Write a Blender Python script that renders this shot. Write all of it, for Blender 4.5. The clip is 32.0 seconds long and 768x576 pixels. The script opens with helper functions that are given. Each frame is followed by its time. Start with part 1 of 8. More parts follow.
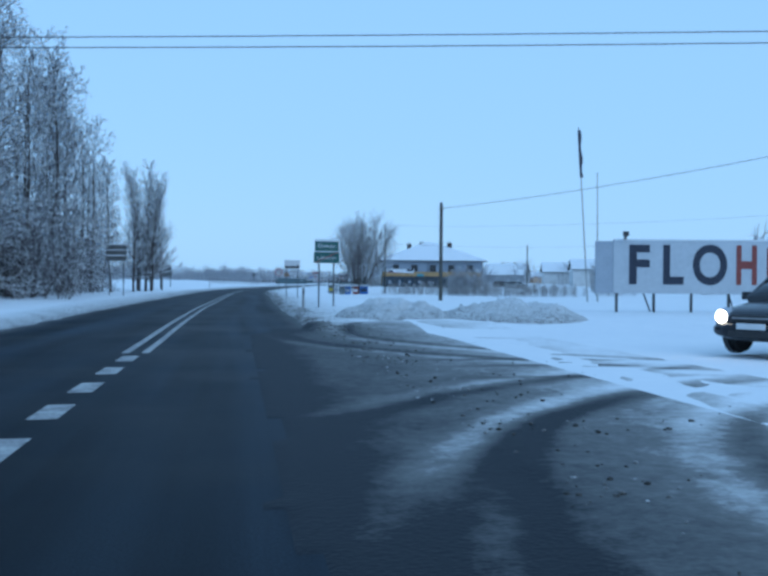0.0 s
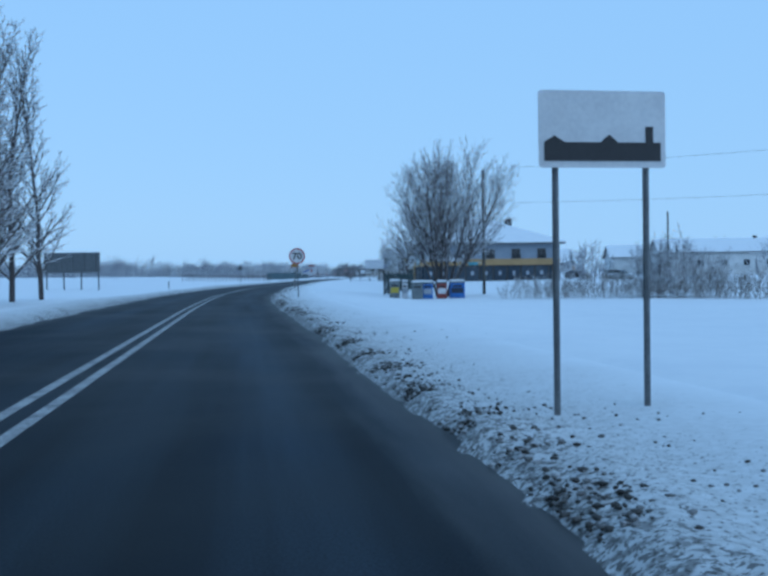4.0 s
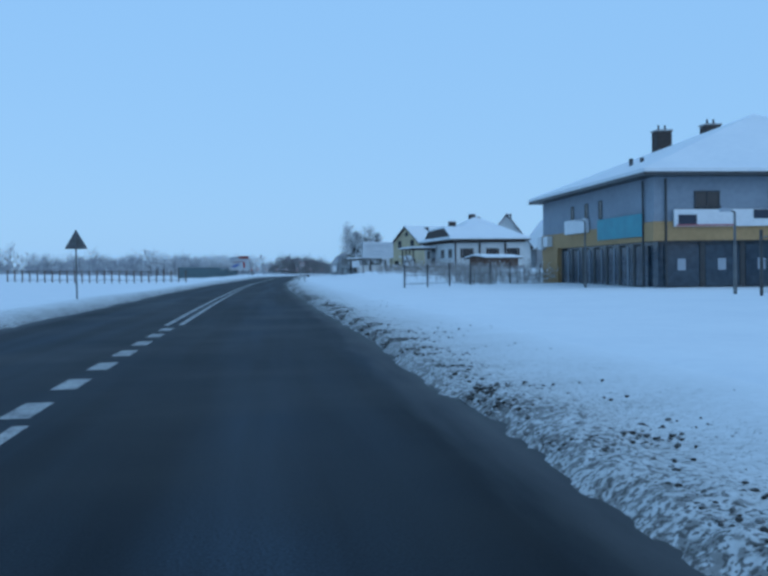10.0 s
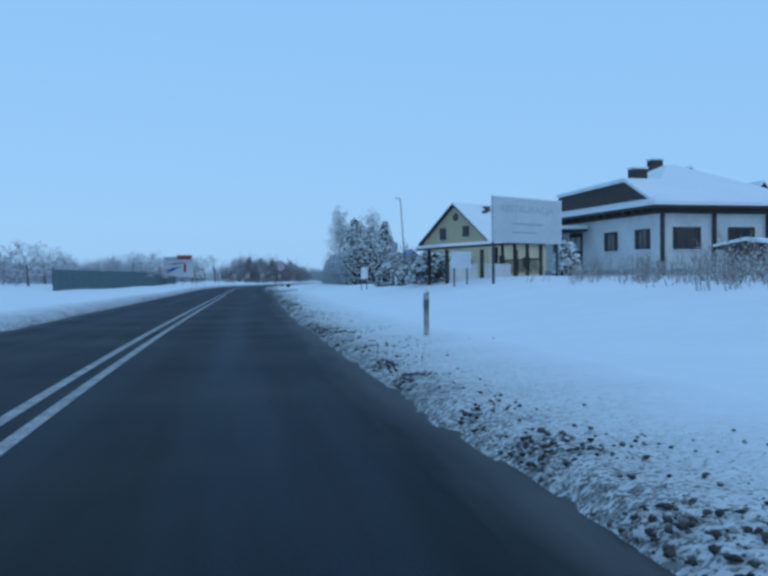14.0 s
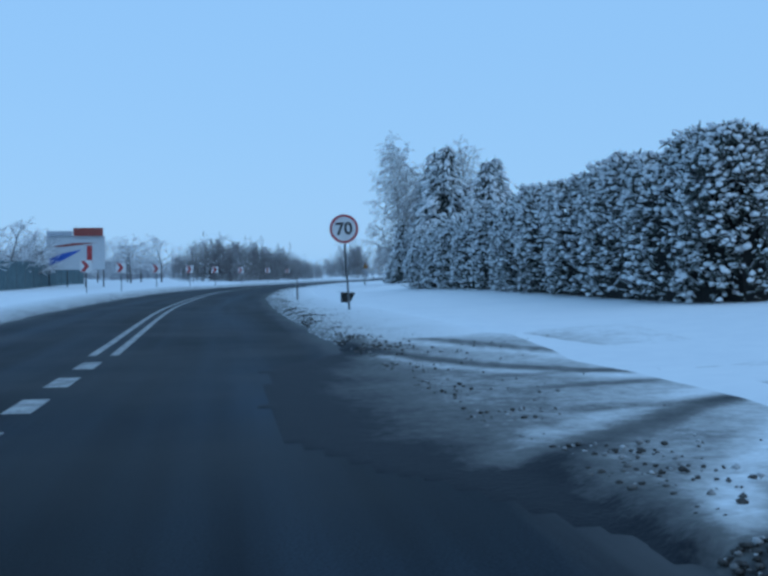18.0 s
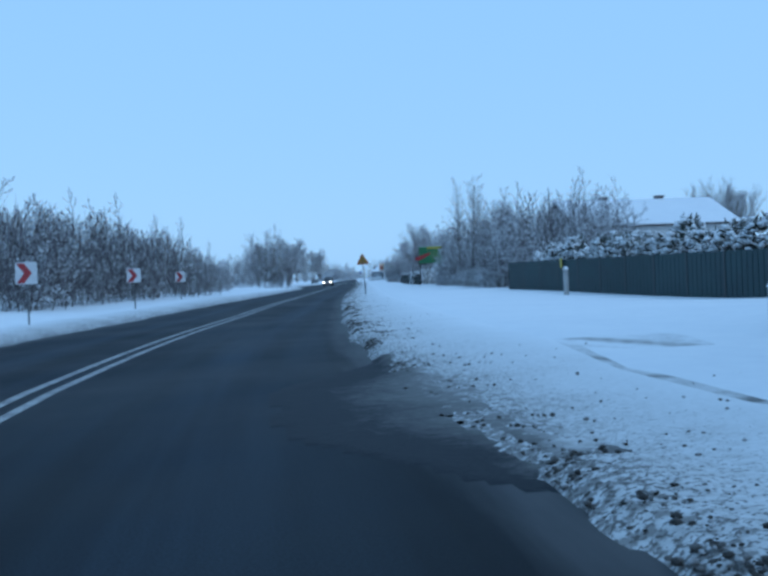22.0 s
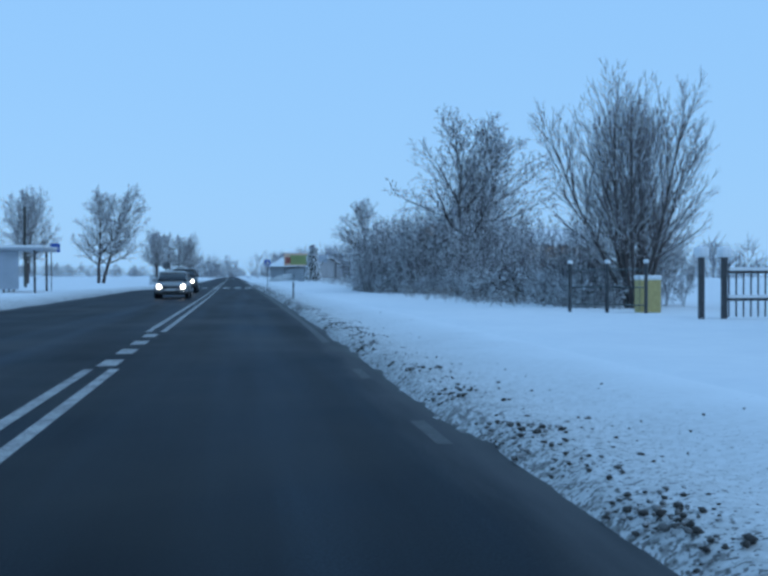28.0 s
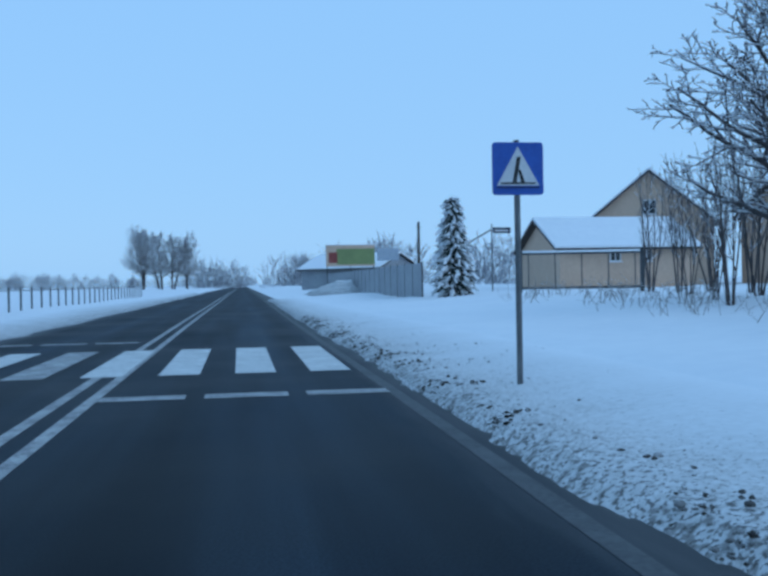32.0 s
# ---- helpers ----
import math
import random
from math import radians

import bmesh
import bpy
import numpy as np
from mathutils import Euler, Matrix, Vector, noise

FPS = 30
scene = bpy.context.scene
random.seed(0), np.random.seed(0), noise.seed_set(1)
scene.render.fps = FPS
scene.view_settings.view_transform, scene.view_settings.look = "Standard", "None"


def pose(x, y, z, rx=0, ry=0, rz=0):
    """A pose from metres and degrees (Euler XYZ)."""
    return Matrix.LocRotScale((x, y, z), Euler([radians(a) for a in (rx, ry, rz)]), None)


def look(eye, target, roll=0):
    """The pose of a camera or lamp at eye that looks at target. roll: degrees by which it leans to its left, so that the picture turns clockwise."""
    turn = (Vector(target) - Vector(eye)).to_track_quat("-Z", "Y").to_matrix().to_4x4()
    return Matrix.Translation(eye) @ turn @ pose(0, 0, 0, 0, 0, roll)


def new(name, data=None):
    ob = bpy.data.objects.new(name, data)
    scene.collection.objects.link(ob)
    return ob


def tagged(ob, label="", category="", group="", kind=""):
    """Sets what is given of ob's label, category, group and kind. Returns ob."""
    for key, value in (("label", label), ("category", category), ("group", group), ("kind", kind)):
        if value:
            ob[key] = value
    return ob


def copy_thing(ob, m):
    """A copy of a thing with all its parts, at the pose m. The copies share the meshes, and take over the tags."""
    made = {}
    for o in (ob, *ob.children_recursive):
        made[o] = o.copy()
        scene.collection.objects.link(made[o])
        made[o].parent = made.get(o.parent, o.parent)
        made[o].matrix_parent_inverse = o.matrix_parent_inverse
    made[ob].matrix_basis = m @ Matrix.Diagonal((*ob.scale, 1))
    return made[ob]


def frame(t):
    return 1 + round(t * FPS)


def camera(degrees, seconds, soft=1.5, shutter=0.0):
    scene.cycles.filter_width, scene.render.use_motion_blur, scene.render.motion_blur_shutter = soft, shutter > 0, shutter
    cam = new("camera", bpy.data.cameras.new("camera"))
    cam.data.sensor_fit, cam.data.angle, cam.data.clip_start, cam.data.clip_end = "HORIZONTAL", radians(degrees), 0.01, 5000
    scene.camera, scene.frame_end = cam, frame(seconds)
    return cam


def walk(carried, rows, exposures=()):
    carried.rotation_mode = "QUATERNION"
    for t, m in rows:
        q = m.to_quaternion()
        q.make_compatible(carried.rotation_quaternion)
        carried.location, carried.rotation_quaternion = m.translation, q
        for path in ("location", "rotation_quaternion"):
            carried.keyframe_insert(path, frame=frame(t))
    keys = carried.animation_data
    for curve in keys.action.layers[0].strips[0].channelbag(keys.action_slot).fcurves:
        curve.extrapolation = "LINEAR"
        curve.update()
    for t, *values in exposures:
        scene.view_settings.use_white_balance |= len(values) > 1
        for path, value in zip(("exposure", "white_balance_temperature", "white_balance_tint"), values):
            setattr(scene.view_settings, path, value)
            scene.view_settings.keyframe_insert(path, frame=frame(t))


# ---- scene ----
cam = camera(43.8, 32.0, soft=3.1)
PATH = [
    (0, (0.003, 0.003, 1.200), (1.584, 9.877, 1.138), 0.44),
    (0.5, (0.009, 6.457, 1.200), (1.565, 16.335, 1.119), -0.10),
    (1, (0.056, 12.248, 1.200), (1.635, 22.122, 1.149), -0.25),
    (1.5, (0.078, 18.860, 1.200), (1.762, 28.716, 1.088), -0.33),
    (2, (0.139, 25.872, 1.200), (1.812, 35.730, 1.076), -0.58),
    (2.5, (0.224, 31.799, 1.200), (1.919, 41.654, 1.056), -0.79),
    (4.5, (1.233, 64.033, 1.200), (2.988, 73.877, 1.064), -0.78),
    (5, (1.393, 72.723, 1.200), (3.136, 82.569, 1.033), -1.48),
    (5.5, (1.596, 80.894, 1.200), (3.344, 90.737, 0.998), -2.13),
    (6, (1.767, 88.725, 1.200), (3.508, 98.570, 0.983), -2.62),
    (6.5, (2.056, 95.450, 1.200), (3.886, 105.279, 1.005), -2.50),
    (7, (2.323, 102.411, 1.200), (4.426, 112.185, 1.026), -2.39),
    (7.5, (2.780, 109.463, 1.200), (5.009, 119.209, 0.994), -2.46),
    (8, (3.281, 116.787, 1.200), (5.588, 126.514, 0.966), -2.13),
    (8.5, (3.849, 124.443, 1.200), (6.246, 134.149, 1.000), -2.12),
    (9, (4.606, 132.450, 1.200), (7.048, 142.146, 1.065), -1.89),
    (9.5, (5.309, 140.857, 1.200), (7.779, 150.546, 1.015), -1.27),
    (10, (6.128, 149.023, 1.200), (8.731, 158.677, 1.014), -0.80),
    (10.5, (6.985, 156.351, 1.200), (9.707, 165.972, 1.065), -0.59),
    (11, (7.979, 163.899, 1.200), (10.856, 173.476, 1.128), -0.52),
    (11.5, (9.204, 172.083, 1.200), (12.176, 181.632, 1.163), -0.42),
    (12, (10.557, 181.494, 1.200), (13.538, 191.039, 1.156), -0.33),
    (12.5, (11.988, 191.417, 1.200), (15.015, 200.948, 1.130), -0.32),
    (13, (13.409, 201.229, 1.200), (16.449, 210.754, 1.083), -0.14),
    (13.5, (14.812, 210.655, 1.200), (17.888, 220.169, 1.075), -0.33),
    (14, (16.120, 219.910, 1.200), (19.200, 229.423, 1.090), -0.52),
    (14.5, (17.429, 228.331, 1.200), (20.525, 237.840, 1.120), -0.33),
    (16.5, (23.545, 263.839, 1.200), (26.859, 273.273, 1.129), 0.15),
    (17, (25.260, 273.456, 1.200), (28.649, 282.863, 1.048), 0.33),
    (17.5, (26.966, 282.829, 1.200), (30.345, 292.239, 1.024), -0.38),
    (18, (28.674, 292.792, 1.200), (32.067, 302.198, 1.051), -0.46),
    (18.5, (30.522, 302.596, 1.200), (33.791, 312.046, 1.134), -0.51),
    (19, (32.229, 312.683, 1.200), (35.685, 322.065, 1.010), -1.29),
    (19.5, (33.959, 321.220, 1.200), (37.543, 330.553, 0.968), -1.80),
    (20, (35.662, 329.584, 1.200), (39.244, 338.919, 1.010), -2.15),
    (20.5, (37.720, 338.546, 1.200), (41.501, 347.802, 1.046), -2.63),
    (21, (39.993, 347.750, 1.200), (43.999, 356.911, 1.052), -2.44),
    (21.5, (42.539, 357.131, 1.200), (46.851, 366.153, 1.078), -2.34),
    (22, (45.633, 366.728, 1.200), (50.254, 375.595, 1.083), -2.40),
    (22.5, (48.926, 375.974, 1.200), (53.913, 384.640, 1.058), -1.89),
    (23, (52.745, 385.355, 1.200), (58.098, 393.798, 0.980), -1.75),
    (23.5, (56.842, 394.707, 1.200), (62.380, 403.029, 0.954), -1.23),
    (24, (61.020, 403.790, 1.200), (66.639, 412.061, 1.068), -0.79),
    (24.5, (65.175, 412.379, 1.200), (70.861, 420.605, 1.115), -0.76),
    (25, (69.459, 421.436, 1.200), (75.341, 429.522, 1.022), -0.30),
    (25.5, (73.917, 430.151, 1.200), (79.791, 438.242, 0.996), -0.09),
    (27.5, (91.922, 466.593, 1.200), (97.645, 474.791, 0.998), -0.05),
    (28, (96.372, 475.863, 1.200), (102.081, 484.073, 1.067), -0.06),
    (28.5, (100.741, 484.847, 1.200), (106.569, 492.973, 1.135), 0.04),
    (29, (105.081, 493.528, 1.200), (111.032, 501.564, 1.060), -0.22),
    (29.5, (109.367, 502.141, 1.200), (115.315, 510.177, 1.010), -0.53),
    (30, (113.687, 510.950, 1.200), (119.512, 519.076, 1.038), -0.80),
    (30.5, (117.994, 519.703, 1.200), (123.760, 527.872, 1.077), -0.53),
    (31, (122.187, 528.283, 1.200), (127.962, 536.445, 1.059), -0.25),
    (31.5, (126.173, 536.634, 1.200), (131.901, 544.830, 1.049), -0.70),
    (32, (130.013, 544.715, 1.200), (135.639, 552.982, 1.140), -1.04),
]
walk(cam, [(t, look(eye, target, roll)) for t, eye, target, roll in PATH],
     exposures=[(0.0, 0.2), (2.0, 0.15), (5.0, 0.05), (8.0, 0.0), (17.0, 0.0), (19.0, 0.07), (20.0, 0.13), (24.0, 0.15), (28.0, 0.08), (32.0, 0.08)])

# ---- sky: even winter overcast towards dusk, with one weak broad sun behind the cloud ----
world = bpy.data.worlds.new("overcast_sky")
scene.world = world
world.use_nodes = True
wn, wl = world.node_tree.nodes, world.node_tree.links
wn.clear()
w_sky = wn.new("ShaderNodeTexSky")
w_sky.sky_type, w_sky.sun_disc = "NISHITA", False
w_sky.sun_elevation, w_sky.sun_rotation = radians(24), radians(150)
w_dim = wn.new("ShaderNodeMixRGB")
w_dim.blend_type, w_dim.inputs[0].default_value = "MULTIPLY", 1.0
w_dim.inputs[2].default_value = (0.10, 0.10, 0.10, 1)
w_sep = wn.new("ShaderNodeSeparateXYZ")
w_ramp = wn.new("ShaderNodeValToRGB")
w_ramp.color_ramp.elements[0].position, w_ramp.color_ramp.elements[0].color = 0.0, (0.31, 0.60, 0.97, 1)
w_ramp.color_ramp.elements[1].position, w_ramp.color_ramp.elements[1].color = 0.5, (0.26, 0.56, 1.0, 1)
w_mix = wn.new("ShaderNodeMixRGB")
w_mix.inputs[0].default_value = 0.9
w_bg = wn.new("ShaderNodeBackground")
w_bg.inputs[1].default_value = 1.0
w_out = wn.new("ShaderNodeOutputWorld")
wl.new(w_sky.outputs[0], w_dim.inputs[1])
w_tc = wn.new("ShaderNodeTexCoord")
wl.new(w_tc.outputs["Generated"], w_sep.inputs[0])
wl.new(w_sep.outputs[2], w_ramp.inputs[0])
wl.new(w_dim.outputs[0], w_mix.inputs[1])
wl.new(w_ramp.outputs[0], w_mix.inputs[2])
wl.new(w_mix.outputs[0], w_bg.inputs[0])
wl.new(w_bg.outputs[0], w_out.inputs[0])
sun = new("sun", bpy.data.lights.new("sun", "SUN"))
sun.data.energy, sun.data.angle, sun.data.color = 0.5, radians(50), (0.62, 0.8, 1.0)
sun.matrix_world = look((0, 0, 100), (-50, 87, 0))


# ---- materials ----
def ramp(nt, a, b, lo, hi):
    r = nt.nodes.new("ShaderNodeValToRGB")
    r.color_ramp.elements[0].position, r.color_ramp.elements[0].color = lo, (*a, 1)
    r.color_ramp.elements[1].position, r.color_ramp.elements[1].color = hi, (*b, 1)
    return r


def noise_tex(nt, scale, detail=4.0, where=None):
    n = nt.nodes.new("ShaderNodeTexNoise")
    n.inputs["Scale"].default_value, n.inputs["Detail"].default_value = scale, detail
    if where is not None:
        nt.links.new(where, n.inputs["Vector"])
    return n


SNOW = (0.74, 0.755, 0.77)


def surf(name, a, b=None, scale=3.0, rough=0.8, bump=0.0, metal=0.0, snow=None, glow=0.0, vary=0.0):
    """A painted, woody or mineral surface: two tones of noise at two sizes, relief, and snow that lies on upward faces (snow: how steep it still holds)."""
    b = b or tuple(0.72 * v for v in a)
    m = bpy.data.materials.new(name)
    m.use_nodes = True
    nt = m.node_tree
    p = nt.nodes["Principled BSDF"]
    p.inputs["Roughness"].default_value, p.inputs["Metallic"].default_value = rough, metal
    geo = nt.nodes.new("ShaderNodeNewGeometry")
    n1 = noise_tex(nt, scale, 3, geo.outputs["Position"])
    n2 = noise_tex(nt, scale * 7.3, 5, geo.outputs["Position"])
    add = nt.nodes.new("ShaderNodeMath")
    add.operation = "ADD"
    half = nt.nodes.new("ShaderNodeMath")
    half.operation, half.inputs[1].default_value = "MULTIPLY", 0.5
    nt.links.new(n1.outputs["Fac"], add.inputs[0])
    nt.links.new(n2.outputs["Fac"], add.inputs[1])
    nt.links.new(add.outputs[0], half.inputs[0])
    col = ramp(nt, b, a, 0.36, 0.62)
    nt.links.new(half.outputs[0], col.inputs[0])
    out = col.outputs[0]
    if vary:
        info = nt.nodes.new("ShaderNodeObjectInfo")
        hsv = nt.nodes.new("ShaderNodeHueSaturation")
        mr = nt.nodes.new("ShaderNodeMapRange")
        mr.inputs[3].default_value, mr.inputs[4].default_value = 1 - vary, 1 + vary
        nt.links.new(info.outputs["Random"], mr.inputs[0])
        nt.links.new(mr.outputs[0], hsv.inputs["Value"])
        nt.links.new(out, hsv.inputs["Color"])
        out = hsv.outputs[0]
    if snow is not None:
        sep = nt.nodes.new("ShaderNodeSeparateXYZ")
        nt.links.new(geo.outputs["Normal"], sep.inputs[0])
        jit = nt.nodes.new("ShaderNodeMath")
        jit.operation, jit.inputs[1].default_value, jit.inputs[2].default_value = "MULTIPLY_ADD", 0.9, -0.45
        nt.links.new(n2.outputs["Fac"], jit.inputs[0])
        up = nt.nodes.new("ShaderNodeMath")
        up.operation = "ADD"
        nt.links.new(sep.outputs[2], up.inputs[0])
        nt.links.new(jit.outputs[0], up.inputs[1])
        mask = nt.nodes.new("ShaderNodeMapRange")
        mask.inputs[1].default_value, mask.inputs[2].default_value = snow - 0.12, snow + 0.12
        nt.links.new(up.outputs[0], mask.inputs[0])
        mix = nt.nodes.new("ShaderNodeMixRGB")
        mix.inputs[2].default_value = (*SNOW, 1)
        nt.links.new(mask.outputs[0], mix.inputs[0])
        nt.links.new(out, mix.inputs[1])
        out = mix.outputs[0]
    nt.links.new(out, p.inputs["Base Color"])
    if bump:
        bp = nt.nodes.new("ShaderNodeBump")
        bp.inputs["Strength"].default_value, bp.inputs["Distance"].default_value = 0.6, bump
        nt.links.new(half.outputs[0], bp.inputs["Height"])
        nt.links.new(bp.outputs[0], p.inputs["Normal"])
    if glow:
        p.inputs["Emission Color"].default_value = (*a, 1)
        p.inputs["Emission Strength"].default_value = glow
    return m


def dirty_snow(name):
    """Snow beside a road: a crust of soil and slush at the asphalt, dust and single specks farther off (u of the map, in metres)."""
    m = bpy.data.materials.new(name)
    m.use_nodes = True
    nt = m.node_tree
    p = nt.nodes["Principled BSDF"]
    p.inputs["Roughness"].default_value = 0.75
    geo = nt.nodes.new("ShaderNodeNewGeometry")
    uv = nt.nodes.new("ShaderNodeUVMap")
    sep = nt.nodes.new("ShaderNodeSeparateXYZ")
    nt.links.new(uv.outputs[0], sep.inputs[0])
    big = noise_tex(nt, 0.8, 3, geo.outputs["Position"])
    mid_n = noise_tex(nt, 13.0, 6, geo.outputs["Position"])
    fine = noise_tex(nt, 34.0, 4, geo.outputs["Position"])

    def math_node(op, a, b):
        q = nt.nodes.new("ShaderNodeMath")
        q.operation = op
        for k, v in enumerate((a, b)):
            if isinstance(v, float):
                q.inputs[k].default_value = v
            else:
                nt.links.new(v, q.inputs[k])
        return q.outputs[0]

    def span(src, a, b, c, d):
        r = nt.nodes.new("ShaderNodeMapRange")
        for k, v in enumerate((a, b, c, d)):
            r.inputs[k + 1].default_value = v
        nt.links.new(src, r.inputs[0])
        return r.outputs[0]

    def blend(fac, a, colour):
        c = nt.nodes.new("ShaderNodeMixRGB")
        nt.links.new(fac, c.inputs[0])
        if isinstance(a, tuple):
            c.inputs[1].default_value = a
        else:
            nt.links.new(a, c.inputs[1])
        c.inputs[2].default_value = colour
        return c.outputs[0]
    wide = math_node("ADD", sep.outputs[0], math_node("MULTIPLY", math_node("SUBTRACT", big.outputs["Fac"], 0.5), 1.1))
    dust = span(wide, 0.15, 2.6, 0.70, 0.0)
    dust = math_node("MULTIPLY", dust, span(mid_n.outputs["Fac"], 0.35, 0.65, 0.6, 1.15))
    c1 = blend(dust, (*SNOW, 1), (0.27, 0.265, 0.25, 1))
    th = span(wide, -0.1, 0.9, 0.43, 0.70)
    soil = span(math_node("SUBTRACT", mid_n.outputs["Fac"], th), 0.0, 0.07, 0.0, 1.0)
    c2 = blend(math_node("MULTIPLY", soil, 0.55), c1, (0.07, 0.064, 0.06, 1))
    th2 = span(wide, 0.0, 2.4, 0.50, 0.74)
    speck = span(math_node("SUBTRACT", fine.outputs["Fac"], th2), 0.0, 0.05, 0.0, 1.0)
    c3 = blend(math_node("MULTIPLY", speck, 0.8), c2, (0.045, 0.04, 0.037, 1))
    nt.links.new(c3, p.inputs["Base Color"])
    bp = nt.nodes.new("ShaderNodeBump")
    bp.inputs["Strength"].default_value, bp.inputs["Distance"].default_value = 0.35, 0.03
    nt.links.new(math_node("MULTIPLY", mid_n.outputs["Fac"], span(wide, 0.3, 1.3, 1.0, 0.05)), bp.inputs["Height"])
    nt.links.new(bp.outputs[0], p.inputs["Normal"])
    return m


def apron_mat(name):
    """Driven-over slush: from clean snow through grey to wet dark ground, by how bare it is (u of the map, 0 to 1)."""
    m = bpy.data.materials.new(name)
    m.use_nodes = True
    nt = m.node_tree
    p = nt.nodes["Principled BSDF"]
    p.inputs["Roughness"].default_value = 0.7
    p.inputs["Specular IOR Level"].default_value = 0.15
    geo = nt.nodes.new("ShaderNodeNewGeometry")
    uv = nt.nodes.new("ShaderNodeUVMap")
    sep = nt.nodes.new("ShaderNodeSeparateXYZ")
    nt.links.new(uv.outputs[0], sep.inputs[0])
    total = sep.outputs[0]
    for scale, amount in ((1.1, 0.42), (7.0, 0.42), (26.0, 0.30)):
        n = noise_tex(nt, scale, 4, geo.outputs["Position"])
        k = nt.nodes.new("ShaderNodeMath")
        k.operation, k.inputs[1].default_value, k.inputs[2].default_value = "MULTIPLY_ADD", amount, -0.5 * amount
        nt.links.new(n.outputs["Fac"], k.inputs[0])
        q = nt.nodes.new("ShaderNodeMath")
        q.operation = "ADD"
        nt.links.new(total, q.inputs[0])
        nt.links.new(k.outputs[0], q.inputs[1])
        total = q.outputs[0]
    r = nt.nodes.new("ShaderNodeValToRGB")
    for k, (at, c) in enumerate(((0.0, SNOW), (0.28, (0.44, 0.44, 0.435)), (0.55, (0.15, 0.148, 0.144)), (1.0, (0.013, 0.016, 0.021)))):
        e = r.color_ramp.elements[k] if k < 2 else r.color_ramp.elements.new(at)
        e.position, e.color = at, (*c, 1)
    nt.links.new(total, r.inputs[0])
    nt.links.new(r.outputs[0], p.inputs["Base Color"])
    bp = nt.nodes.new("ShaderNodeBump")
    bp.inputs["Strength"].default_value, bp.inputs["Distance"].default_value = 0.5, 0.02
    nt.links.new(n.outputs["Fac"], bp.inputs["Height"])
    nt.links.new(bp.outputs[0], p.inputs["Normal"])
    return m


def crumb_mat(name):
    """Frozen crumbs of slush and soil: each one its own tone from nearly black to dirty white."""
    m = bpy.data.materials.new(name)
    m.use_nodes = True
    nt = m.node_tree
    p = nt.nodes["Principled BSDF"]
    p.inputs["Roughness"].default_value = 0.8
    geo = nt.nodes.new("ShaderNodeNewGeometry")
    r = nt.nodes.new("ShaderNodeValToRGB")
    for k, (at, c) in enumerate(((0.0, (0.03, 0.026, 0.024)), (0.5, (0.06, 0.055, 0.05)), (0.74, (0.15, 0.145, 0.14)), (1.0, (0.46, 0.465, 0.47)))):
        e = r.color_ramp.elements[k] if k < 2 else r.color_ramp.elements.new(at)
        e.position, e.color = at, (*c, 1)
    nt.links.new(geo.outputs["Random Per Island"], r.inputs[0])
    n = noise_tex(nt, 30.0, 3, geo.outputs["Position"])
    mul = nt.nodes.new("ShaderNodeMixRGB")
    mul.blend_type, mul.inputs[0].default_value = "MULTIPLY", 1.0
    q = ramp(nt, (0.6, 0.6, 0.6), (1.2, 1.2, 1.2), 0.35, 0.65)
    nt.links.new(n.outputs["Fac"], q.inputs[0])
    nt.links.new(r.outputs[0], mul.inputs[1])
    nt.links.new(q.outputs[0], mul.inputs[2])
    nt.links.new(mul.outputs[0], p.inputs["Base Color"])
    return m


